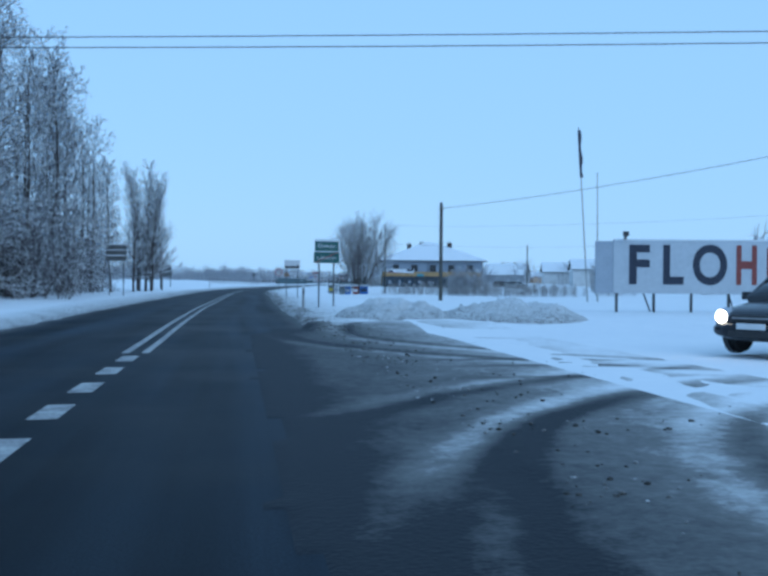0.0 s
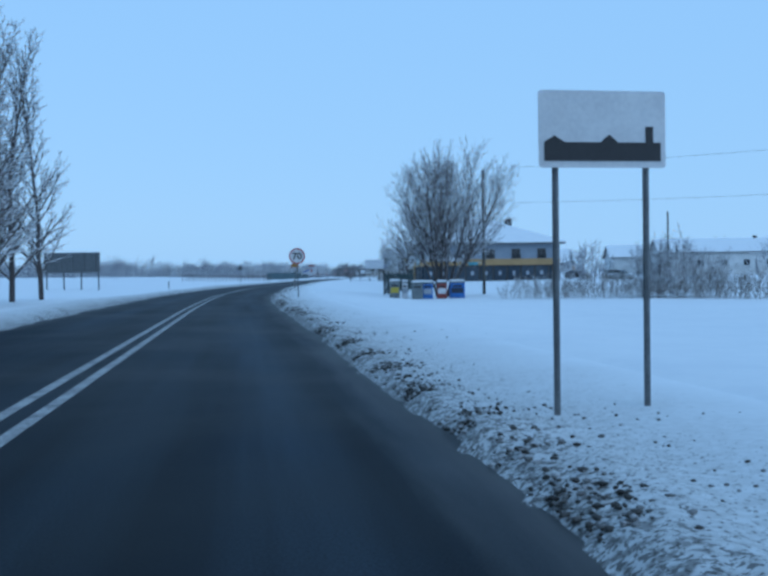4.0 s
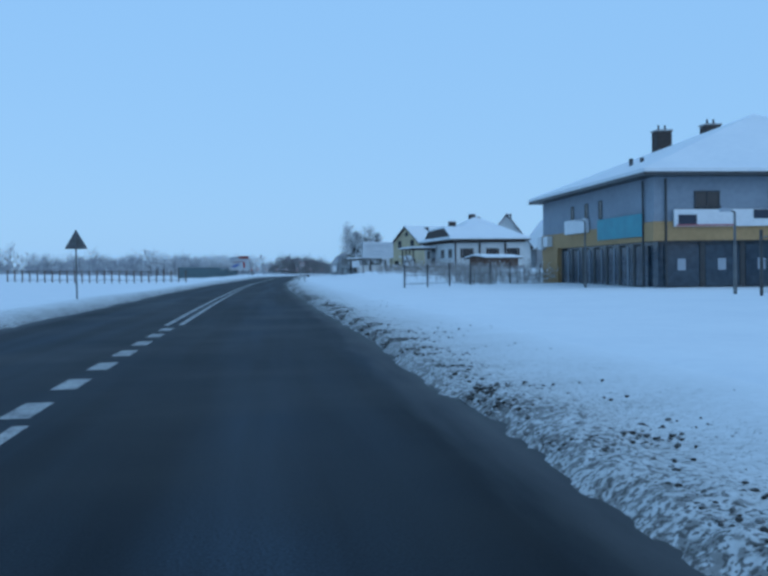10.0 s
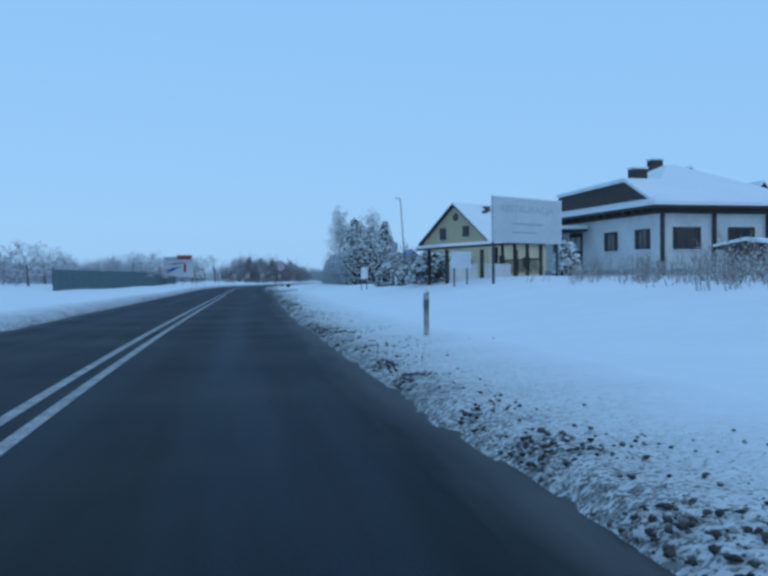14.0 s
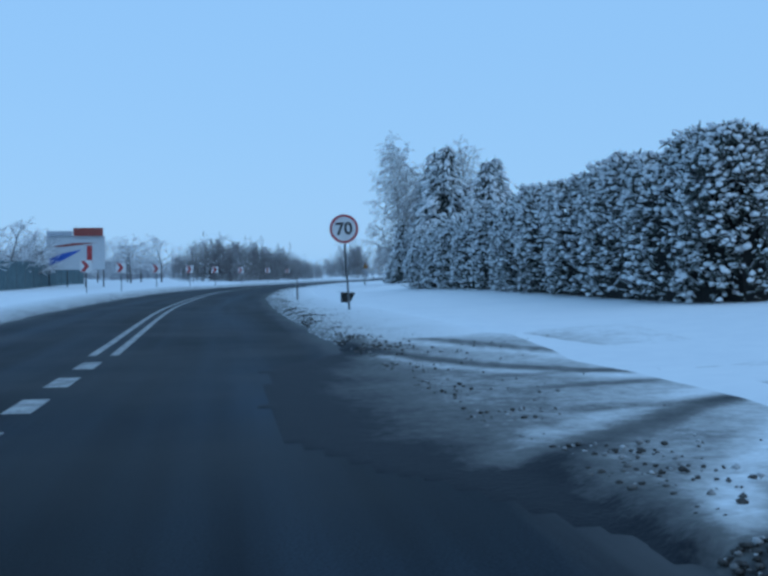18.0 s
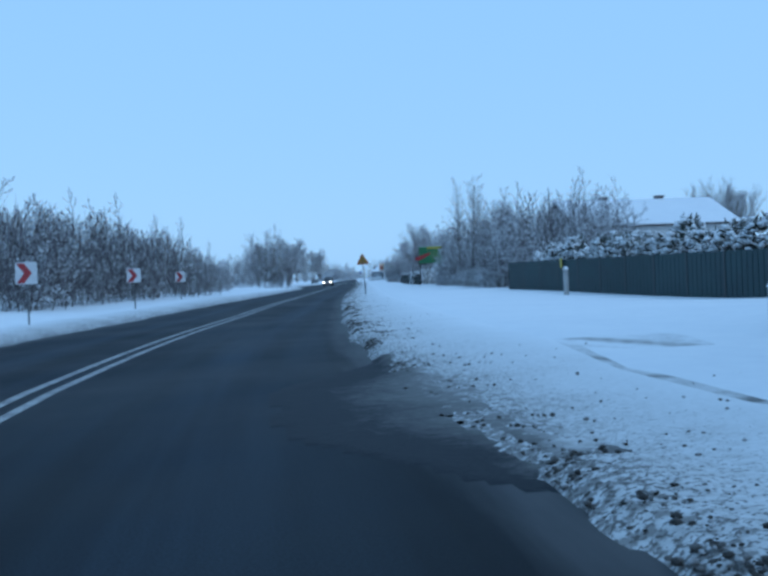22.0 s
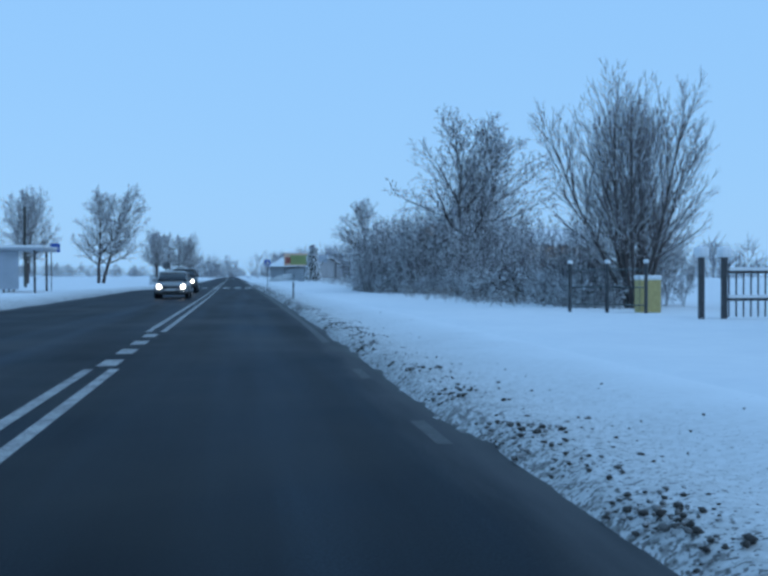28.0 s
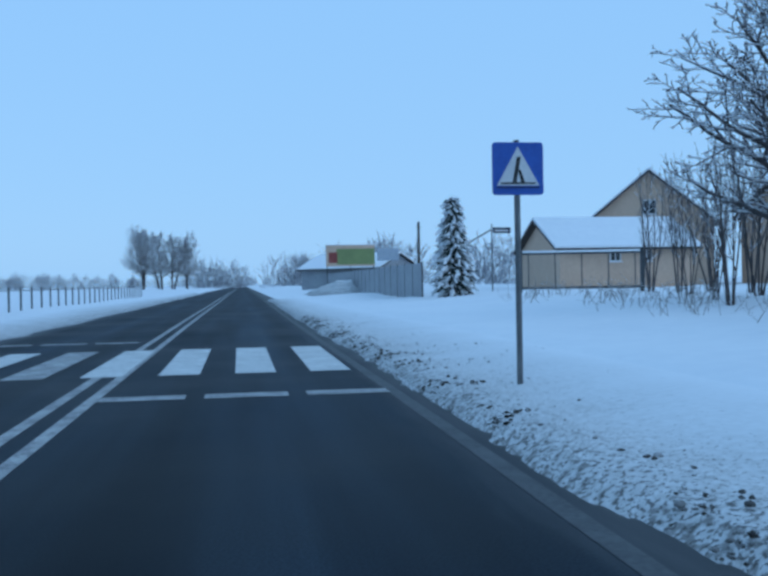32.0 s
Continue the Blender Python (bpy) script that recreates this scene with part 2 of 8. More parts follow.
def asphalt_mat():
    """Damp dark asphalt with paler, salt-dried wheel tracks along the lanes (u of the map: metres from the middle line)."""
    m = bpy.data.materials.new("asphalt")
    m.use_nodes = True
    nt = m.node_tree
    p = nt.nodes["Principled BSDF"]
    geo = nt.nodes.new("ShaderNodeNewGeometry")
    uv = nt.nodes.new("ShaderNodeUVMap")
    mp = nt.nodes.new("ShaderNodeMapping")
    mp.inputs["Scale"].default_value = (1.5, 0.06, 1)
    nt.links.new(uv.outputs[0], mp.inputs[0])
    streak = noise_tex(nt, 1.0, 4, mp.outputs[0])
    grain = noise_tex(nt, 60.0, 3, geo.outputs["Position"])
    patch = noise_tex(nt, 0.35, 4, geo.outputs["Position"])
    r1 = ramp(nt, (0.0030, 0.0056, 0.0092), (0.020, 0.031, 0.043), 0.34, 0.80)
    nt.links.new(streak.outputs["Fac"], r1.inputs[0])
    r2 = ramp(nt, (0.6, 0.6, 0.6), (1.3, 1.3, 1.3), 0.3, 0.75)
    nt.links.new(patch.outputs["Fac"], r2.inputs[0])
    r3 = ramp(nt, (0.55, 0.55, 0.55), (1.5, 1.5, 1.5), 0.3, 0.7)
    nt.links.new(grain.outputs["Fac"], r3.inputs[0])
    m1 = nt.nodes.new("ShaderNodeMixRGB")
    m1.blend_type, m1.inputs[0].default_value = "MULTIPLY", 1
    nt.links.new(r1.outputs[0], m1.inputs[1])
    nt.links.new(r2.outputs[0], m1.inputs[2])
    lane = nt.nodes.new("ShaderNodeSeparateXYZ")
    nt.links.new(uv.outputs[0], lane.inputs[0])
    away = nt.nodes.new("ShaderNodeMath")
    away.operation = "ABSOLUTE"
    nt.links.new(lane.outputs[0], away.inputs[0])
    near = nt.nodes.new("ShaderNodeMath")
    near.operation, near.inputs[1].default_value = "SUBTRACT", 2.05
    nt.links.new(away.outputs[0], near.inputs[0])
    gap = nt.nodes.new("ShaderNodeMath")
    gap.operation = "ABSOLUTE"
    nt.links.new(near.outputs[0], gap.inputs[0])
    band = nt.nodes.new("ShaderNodeMapRange")
    band.interpolation_type = "SMOOTHSTEP"
    for k, v in enumerate((0.10, 0.75, 1.6, 0.98)):
        band.inputs[k + 1].default_value = v
    nt.links.new(gap.outputs[0], band.inputs[0])
    dry = nt.nodes.new("ShaderNodeMixRGB")
    dry.blend_type, dry.inputs[0].default_value = "MULTIPLY", 1
    nt.links.new(m1.outputs[0], dry.inputs[1])
    nt.links.new(band.outputs[0], dry.inputs[2])
    m1 = dry
    m2 = nt.nodes.new("ShaderNodeMixRGB")
    m2.blend_type, m2.inputs[0].default_value = "MULTIPLY", 1
    nt.links.new(m1.outputs[0], m2.inputs[1])
    nt.links.new(r3.outputs[0], m2.inputs[2])
    sepu = nt.nodes.new("ShaderNodeSeparateXYZ")
    uve = nt.nodes.new("ShaderNodeUVMap")
    uve.uv_map = "Edge"
    nt.links.new(uve.outputs[0], sepu.inputs[0])
    offm = nt.nodes.new("ShaderNodeMath")
    offm.operation, offm.inputs[1].default_value = "MULTIPLY", 1.6
    nt.links.new(sepu.outputs[0], offm.inputs[0])
    mpe = nt.nodes.new("ShaderNodeMapping")
    mpe.inputs["Scale"].default_value = (3.0, 0.35, 1)
    nt.links.new(uv.outputs[0], mpe.inputs[0])
    wet = noise_tex(nt, 1.3, 5, mpe.outputs[0])
    summ = nt.nodes.new("ShaderNodeMath")
    summ.operation = "ADD"
    nt.links.new(offm.outputs[0], summ.inputs[0])
    nt.links.new(wet.outputs["Fac"], summ.inputs[1])
    film = nt.nodes.new("ShaderNodeMapRange")
    film.inputs[1].default_value, film.inputs[2].default_value = -0.35, 0.70
    film.inputs[4].default_value = 0.85
    nt.links.new(summ.outputs[0], film.inputs[0])
    m3 = nt.nodes.new("ShaderNodeMixRGB")
    m3.inputs[2].default_value = (0.10, 0.102, 0.105, 1)
    nt.links.new(film.outputs[0], m3.inputs[0])
    nt.links.new(m2.outputs[0], m3.inputs[1])
    nt.links.new(m3.outputs[0], p.inputs["Base Color"])
    rr = nt.nodes.new("ShaderNodeMapRange")
    rr.inputs[3].default_value, rr.inputs[4].default_value = 0.45, 0.75
    nt.links.new(patch.outputs["Fac"], rr.inputs[0])
    nt.links.new(rr.outputs[0], p.inputs["Roughness"])
    p.inputs["Specular IOR Level"].default_value = 0.065
    bp = nt.nodes.new("ShaderNodeBump")
    bp.inputs["Strength"].default_value, bp.inputs["Distance"].default_value = 0.3, 0.004
    nt.links.new(grain.outputs["Fac"], bp.inputs["Height"])
    nt.links.new(bp.outputs[0], p.inputs["Normal"])
    return m


def glass_mat(name, tint):
    m = bpy.data.materials.new(name)
    m.use_nodes = True
    p = m.node_tree.nodes["Principled BSDF"]
    p.inputs["Base Color"].default_value, p.inputs["Roughness"].default_value = (*tint, 1), 0.08
    p.inputs["Specular IOR Level"].default_value = 0.6
    return m


M_SNOW = surf("snow", (0.76, 0.77, 0.78), (0.71, 0.725, 0.745), 0.4, 0.8, 0.012)
M_BANK = dirty_snow("roadside_snow")
M_APRON = apron_mat("driven_slush")
M_CRUMB = crumb_mat("slush_crumbs")
M_SLUSH = surf("slush", (0.42, 0.42, 0.42), (0.10, 0.095, 0.09), 1.6, 0.6, 0.03)
M_ASPH = asphalt_mat()
M_LINE = surf("road_paint", (0.42, 0.42, 0.41), (0.13, 0.13, 0.135), 3.2, 0.8)
M_LINE2 = surf("worn_road_paint", (0.075, 0.076, 0.078), (0.026, 0.028, 0.03), 3.4, 0.7)
M_BARK = surf("bark_with_snow", (0.11, 0.092, 0.088), (0.05, 0.042, 0.042), 5.0, 0.9, 0.01, snow=0.5)
M_TWIG = surf("frosted_twigs", (0.20, 0.175, 0.18), (0.10, 0.088, 0.095), 4.0, 0.9, snow=0.42)
M_RIME = surf("rimed_twigs", (0.33, 0.31, 0.32), (0.19, 0.175, 0.185), 4.0, 0.9, snow=0.25)
# twig browns turned lighter and bluer to carry the air's haze in their colour
M_DARKTWIG = surf("dark_twigs_hazed", (0.14, 0.127, 0.14), (0.076, 0.069, 0.079), 4.0, 0.9, snow=0.5)
M_CORE = surf("dense_inner_twigs_hazed", (0.15, 0.142, 0.155), (0.08, 0.074, 0.082), 9.0, 0.95, 0.03, snow=0.35)
M_SLAT = surf("weathered_green_slats", (0.10, 0.17, 0.19), (0.055, 0.10, 0.12), 2.5, 0.8, 0.01)
# rimed wood, lifted paler and bluer: distance haze put into the colour
M_FARWOOD = surf("distant_rimed_hazed_wood", (0.30, 0.31, 0.34), (0.19, 0.20, 0.23), 0.2, 0.95, snow=0.5)
M_FRESHLINE = surf("crossing_paint", (0.62, 0.62, 0.60), (0.40, 0.40, 0.39), 2.0, 0.7)
M_BIRCH = surf("birch_bark", (0.55, 0.53, 0.50), (0.10, 0.09, 0.085), 7.0, 0.8, 0.004, snow=0.7)
M_NEEDLE = surf("spruce_needles_with_snow", (0.035, 0.055, 0.045), (0.012, 0.022, 0.02), 8.0, 0.85, 0.02, snow=0.8)
# near-black for shade painted inside hedges and in the culvert mouth
M_DEEPSHADE = surf("near_black_deep_shade", (0.022, 0.022, 0.02), (0.01, 0.01, 0.01), 6.0, 0.95)
M_HEDGE = surf("thuja_with_snow", (0.075, 0.088, 0.075), (0.03, 0.038, 0.034), 8.0, 0.85, 0.02, snow=0.6)
M_GALV = surf("galvanised_steel", (0.17, 0.18, 0.185), (0.10, 0.105, 0.11), 5.0, 0.6, metal=0.3)
M_DARKSTEEL = surf("dark_painted_steel", (0.05, 0.055, 0.06), (0.025, 0.027, 0.03), 6.0, 0.5, snow=0.8)
M_WHITE = surf("white_sheet", (0.74, 0.75, 0.76), (0.62, 0.63, 0.65), 2.0, 0.45)
M_PLATE = surf("sign_white", (0.66, 0.66, 0.66), (0.56, 0.56, 0.57), 4.0, 0.4)
M_RED = surf("sign_red", (0.42, 0.035, 0.04), (0.30, 0.025, 0.03), 6.0, 0.4)
M_REDP = surf("faded_red_paint", (0.275, 0.055, 0.044), (0.198, 0.039, 0.033), 3.0, 0.6)
M_BLACK = surf("black_print", (0.022, 0.022, 0.025), (0.012, 0.012, 0.014), 6.0, 0.5)
M_NAVY = surf("dark_blue_print", (0.02, 0.03, 0.055), (0.012, 0.018, 0.035), 5.0, 0.5)
M_YEL = surf("sign_yellow", (0.37, 0.185, 0.03), (0.27, 0.13, 0.02), 5.0, 0.4)
M_BLUE = surf("sign_blue", (0.02, 0.10, 0.42), (0.015, 0.07, 0.32), 5.0, 0.4)
M_GREEN = surf("sign_green", (0.012, 0.115, 0.10), (0.008, 0.08, 0.075), 4.0, 0.4, snow=0.8)
M_BACK = surf("sign_back_grey", (0.12, 0.125, 0.13), (0.08, 0.085, 0.09), 4.0, 0.5, metal=0.3)
M_GLASS = glass_mat("dark_glass", (0.02, 0.024, 0.03))
M_SHOPGLASS = surf("shop_window_film", (0.05, 0.075, 0.10), (0.02, 0.032, 0.048), 0.5, 0.10)
M_TYRE = surf("tyre_rubber", (0.02, 0.02, 0.02), (0.012, 0.012, 0.012), 9.0, 0.85)
M_CHROME = surf("rim_alloy", (0.45, 0.46, 0.47), (0.3, 0.3, 0.31), 9.0, 0.3, metal=0.8)
M_LAMP = surf("lit_headlight", (1.0, 0.93, 0.80), (1.0, 0.93, 0.80), 1.0, 0.3, glow=9.0)
M_GREYWALL = surf("bluish_grey_render", (0.27, 0.31, 0.36), (0.22, 0.255, 0.30), 0.6, 0.85, 0.004)
M_YELWALL = surf("ochre_render", (0.44, 0.27, 0.13), (0.36, 0.22, 0.105), 0.7, 0.85, 0.004)
M_TURQ = surf("turquoise_panel", (0.03, 0.30, 0.36), (0.02, 0.22, 0.28), 1.5, 0.5)
M_CREAM = surf("cream_yellow_render", (0.56, 0.47, 0.31), (0.47, 0.39, 0.26), 0.8, 0.85, 0.004)
M_WALL = surf("white_render", (0.66, 0.66, 0.65), (0.52, 0.53, 0.53), 0.8, 0.85, 0.004)
M_GREYHOUSE = surf("grey_render", (0.33, 0.345, 0.36), (0.25, 0.26, 0.28), 0.6, 0.85, 0.004)
M_ORANGE = surf("orange_render", (0.60, 0.41, 0.30), (0.52, 0.35, 0.255), 0.7, 0.85, 0.004)
M_BRICK = surf("brown_brick", (0.15, 0.085, 0.06), (0.09, 0.05, 0.04), 4.0, 0.9, 0.01, snow=0.8)
M_CHIM = surf("dark_chimney_brick", (0.075, 0.058, 0.052), (0.04, 0.032, 0.03), 5.0, 0.9, 0.01, snow=0.8)
M_POLE = surf("tarred_wood", (0.085, 0.085, 0.075), (0.045, 0.045, 0.042), 3.0, 0.85, 0.005, snow=0.85)
M_WOOD = surf("dark_stained_wood", (0.055, 0.04, 0.034), (0.03, 0.022, 0.02), 3.0, 0.7, 0.005, snow=0.85)
M_BROWN = surf("brown_boards", (0.16, 0.10, 0.075), (0.10, 0.062, 0.05), 3.0, 0.8, 0.005, snow=0.85, vary=0.15)
M_FENCE = surf("dark_green_fence_sheet", (0.009, 0.042, 0.047), (0.006, 0.028, 0.034), 1.2, 0.55, snow=0.85, vary=0.10)
M_MESHGREEN = surf("dark_green_wire", (0.03, 0.06, 0.06), (0.02, 0.04, 0.042), 5.0, 0.6, snow=0.8)
M_CONC = surf("concrete", (0.42, 0.42, 0.41), (0.26, 0.26, 0.26), 3.0, 0.9, 0.006, snow=0.85)
M_REED = surf("dry_weeds", (0.32, 0.285, 0.26), (0.19, 0.165, 0.155), 3.0, 0.95, snow=0.5)
M_BOARD = surf("billboard_white", (0.50, 0.53, 0.56), (0.43, 0.46, 0.49), 0.9, 0.6)
M_PALE = surf("faded_print", (0.36, 0.40, 0.45), (0.30, 0.34, 0.39), 2.0, 0.6)
M_BILLGREEN = surf("billboard_green", (0.02, 0.17, 0.07), (0.015, 0.12, 0.05), 1.2, 0.5)
M_BRIGHTYEL = surf("billboard_yellow", (0.50, 0.38, 0.05), (0.40, 0.30, 0.04), 2.0, 0.5)
M_LIME = surf("billboard_lime", (0.22, 0.27, 0.10), (0.17, 0.21, 0.08), 1.0, 0.5)
M_KIOSKBLUE = surf("blue_plastic", (0.02, 0.16, 0.46), (0.015, 0.11, 0.34), 2.0, 0.5, snow=0.8)
M_GREYBOX = surf("grey_green_plastic", (0.16, 0.19, 0.20), (0.10, 0.12, 0.13), 3.0, 0.6, snow=0.8)
M_GASYEL = surf("ochre_cabinet", (0.50, 0.40, 0.16), (0.38, 0.30, 0.12), 2.0, 0.6, snow=0.8)
M_CARDARK = surf("near_black_car_paint", (0.012, 0.014, 0.022), (0.018, 0.018, 0.022), 2.0, 0.22)
M_CARSILVER = surf("dirty_silver_car_paint", (0.30, 0.30, 0.30), (0.22, 0.21, 0.20), 1.5, 0.35, metal=0.4)
M_CARGREY = surf("dirty_dark_grey_car_paint", (0.055, 0.055, 0.058), (0.09, 0.085, 0.08), 1.5, 0.4)


# ---- the road's line: s runs along the driven lane, d to its right ----
KNOT_X = [-0.3, -0.1, 0.0, 0.2, 1.1, 1.9, 3.5, 6.3, 10.3, 14.6, 19.3, 24.4, 29.7, 35.3, 42.5, 52.6, 65.0, 78.3, 91.6, 104.8, 118.0, 131.1, 144.1, 157.2, 170.2]
KNOT_Y = [-59.9, -29.9, 0.1, 30.1, 60.1, 90.1, 120.0, 149.9, 179.6, 209.3, 239.0, 268.5, 298.0, 327.5, 356.6, 384.8, 412.2, 439.1, 466.0, 492.9, 519.8, 546.8, 573.9, 600.9, 627.9]
S0, S1 = -240.0, 1240.0
SS = np.arange(S0, S1 + 0.5, 1.0)


def smooth_line(values, first, last):
    """Even samples of the line through knots 30 m apart, straight beyond both ends."""
    ks = np.arange(len(values)) * 30.0 - 60.0
    y = np.interp(SS, ks, values)
    y = np.where(SS < ks[0], values[0] + first * (SS - ks[0]), y)
    y = np.where(SS > ks[-1], values[-1] + last * (SS - ks[-1]), y)
    k = np.hanning(33)
    k /= k.sum()
    return np.convolve(np.pad(y, 16, mode="reflect", reflect_type="odd"), k, "valid")


LX = smooth_line(KNOT_X, 0.0067, 0.4353)
LY = smooth_line(KNOT_Y, 1.0, 0.9)
TX, TY = np.gradient(LX), np.gradient(LY)
TL = np.hypot(TX, TY)
TX, TY = TX / TL, TY / TL


def spot(s, d):
    """World x and y of road places."""
    tx, ty = np.interp(s, SS, TX), np.interp(s, SS, TY)
    return np.interp(s, SS, LX) + ty * d, np.interp(s, SS, LY) - tx * d


def heading(s):
    return math.degrees(math.atan2(-np.interp(s, SS, TX), np.interp(s, SS, TY)))


MID_S = [-240, 20, 34, 43, 84, 110, 145, 173, 215, 231, 280, 310, 330, 345, 370, 382, 405, 421, 435, 460, 510, 560, 1240]
MID_D = [-1.65, -1.65, -1.75, -1.88, -1.94, -2.2, -2.2, -2.02, -1.93, -1.98, -1.8, -1.95, -2.4, -2.71, -3.1, -3.04, -2.2, -1.95, -1.85, -1.75, -1.8, -1.8, -1.9]
EDGE_S = [-240, 25, 32, 37, 57, 79, 87, 95, 112, 122, 145, 170, 196, 220, 249, 265, 281, 291, 308, 325, 336, 342, 360, 380, 390, 403, 418, 450, 500, 515, 1240]
EDGE_D = [1.7, 1.75, 1.82, 1.7, 1.5, 1.52, 1.42, 1.25, 1.15, 1.56, 1.6, 1.84, 1.68, 1.54, 1.5, 1.62, 1.93, 1.85, 1.75, 1.45, 1.27, 1.05, 0.99, 1.12, 1.3, 1.5, 1.6, 1.6, 1.65, 1.84, 1.84]
# side roads on the right: middle, half width
SIDE = [(12.0, 11.0), (304.0, 4.0), (379.5, 3.0), (625.0, 5.0)]


def mid(s):
    return np.interp(s, MID_S, MID_D)


def edge(s):
    return np.interp(s, EDGE_S, EDGE_D)


def left_edge(s):
    bay = 2.6 * np.clip((s - 505) / 12, 0, 1) * np.clip((585 - s) / 15, 0, 1)
    return mid(s) - 3.75 - bay


def side(s):
    """1 in a side road's mouth, 0 away from it."""
    out = np.zeros_like(np.asarray(s, float))
    for a, w in SIDE:
        out = np.maximum(out, np.clip((w + 1.5 - np.abs(s - a)) / 3.0, 0, 1))
    return out


def hills(s, d):
    """The lie of the land: nearly flat, rising to the houses on the right, a low dip on the left field."""
    s, d = np.asarray(s, float), np.asarray(d, float)
    up = np.clip((d - 4) / 9, 0, 1)
    up = up * up * (3 - 2 * up)
    z = 0.20 + up * np.interp(s, [145, 212, 254, 272, 292, 345, 372, 400, 566, 590], [0.0, 0.0, 0.95, 0.92, 0.5, 0.5, 0.40, -0.05, -0.05, 0.45])
    right = np.clip((d - 4) / 6, 0, 1)
    z = z - 0.42 * right * np.clip((s - 60) / 20, 0, 1) * np.clip((170 - s) / 30, 0, 1)
    left = np.clip((-d - 6) / 6, 0, 1)
    z = z + 0.18 * left * np.clip((s - 330) / 40, 0, 1)
    z = z + 1.4 * np.clip((-d - 14) / 50, 0, 1) * np.clip((s - 60) / 60, 0, 1) * np.clip((395 - s) / 50, 0, 1)
    z = z + 0.05 * np.sin(s * 0.21 + d * 0.13) * np.clip((np.abs(d) - 4) / 6, 0, 1) + 0.04 * np.sin(s * 0.07 - d * 0.31)
    z = z - 0.16 * side(s) * np.clip((26 - d) / 6, 0, 1) * np.clip((d - 0.5) / 1.5, 0, 1)
    return z


def base(s, d, turn=0.0, lift=0.0):
    """The pose of a thing that stands on the snow at s, d; its own +y runs along the road."""
    x, y = spot(s, d)
    return pose(float(x), float(y), float(hills(s, d)) + lift, 0, 0, heading(s) + turn)


# ---- mesh helpers ----
def put(name, me, parent=None, label="", where=None):
    ob = new(name, me)
    if parent is not None:
        ob.parent = parent
    if where is not None:
        ob.matrix_basis = where
    if label:
        ob["label"] = label
    return ob


def part(name, bm, material, parent, label=""):
    bmesh.ops.recalc_face_normals(bm, faces=bm.faces)
    me = bpy.data.meshes.new(name)
    bm.to_mesh(me)
    bm.free()
    me.materials.append(material)
    return put(name, me, parent, label)


def raw(name, verts, faces, material, parent=None, label="", smooth=False, uv=None):
    """One mesh from arrays: all faces with the same number of corners."""
    verts, faces = np.asarray(verts, np.float32), np.asarray(faces, np.int32)
    me = bpy.data.meshes.new(name)
    n, k = faces.shape
    me.vertices.add(len(verts))
    me.vertices.foreach_set("co", verts.ravel())
    me.loops.add(n * k)
    me.loops.foreach_set("vertex_index", faces.ravel())
    me.polygons.add(n)
    me.polygons.foreach_set("loop_start", np.arange(0, n * k, k, dtype=np.int32))
    me.polygons.foreach_set("loop_total", np.full(n, k, np.int32))
    if smooth:
        me.polygons.foreach_set("use_smooth", np.ones(n, bool))
    if uv is not None:
        layer = me.uv_layers.new(name="UVMap")
        layer.data.foreach_set("uv", np.asarray(uv, np.float32)[faces.ravel()].ravel())
    me.materials.append(material)
    me.update(calc_edges=True)
    me.validate()
    return put(name, me, parent, label)


def root(name, where, label, category, group="", kind=""):
    ob = new(name)
    ob.empty_display_size = 0.2
    ob.matrix_basis = where
    return tagged(ob, label, category, group, kind)


def box(bm, x0, x1, y0, y1, z0, z1, bevel=0.0):
    v = [bm.verts.new(c) for c in ((x0, y0, z0), (x1, y0, z0), (x1, y1, z0), (x0, y1, z0), (x0, y0, z1), (x1, y0, z1), (x1, y1, z1), (x0, y1, z1))]
    f = [bm.faces.new([v[i] for i in q]) for q in ((3, 2, 1, 0), (4, 5, 6, 7), (0, 1, 5, 4), (1, 2, 6, 5), (2, 3, 7, 6), (3, 0, 4, 7))]
    if bevel:
        edges = list({e for q in f for e in q.edges})
        bmesh.ops.bevel(bm, geom=edges, offset=bevel, segments=2, affect="EDGES", profile=0.6)
    return bm


def boxes(*rows, bevel=0.0):
    bm = bmesh.new()
    for r in rows:
        box(bm, *r, bevel=bevel)
    return bm


def rod(bm, p, q, r0, r1=None, n=8):
    r1 = r0 if r1 is None else r1
    p, q = Vector(p), Vector(q)
    turn = (q - p).to_track_quat("Z", "Y").to_matrix()
    a, b = [], []
    for k in range(n):
        u = Vector((math.cos(2 * math.pi * k / n), math.sin(2 * math.pi * k / n), 0))
        a.append(bm.verts.new(p + turn @ (u * r0)))
        b.append(bm.verts.new(q + turn @ (u * r1)))
    for k in range(n):
        bm.faces.new((a[k], a[(k + 1) % n], b[(k + 1) % n], b[k]))
    bm.faces.new(a[::-1])
    bm.faces.new(b)
    return bm


def rods(*rows, n=8):
    bm = bmesh.new()
    for r in rows:
        rod(bm, *r, n=n)
    return bm


def slab(bm, pts, y0, y1):
    """A flat shape in x and z, given by its outline, as thick as y0 to y1."""
    a = [bm.verts.new((x, y0, z)) for x, z in pts]
    b = [bm.verts.new((x, y1, z)) for x, z in pts]
    n = len(pts)
    bm.faces.new(a)
    bm.faces.new(b[::-1])
    for k in range(n):
        bm.faces.new((a[k], b[k], b[(k + 1) % n], a[(k + 1) % n]))
    return bm


def plate(pts, y0, y1):
    return slab(bmesh.new(), pts, y0, y1)


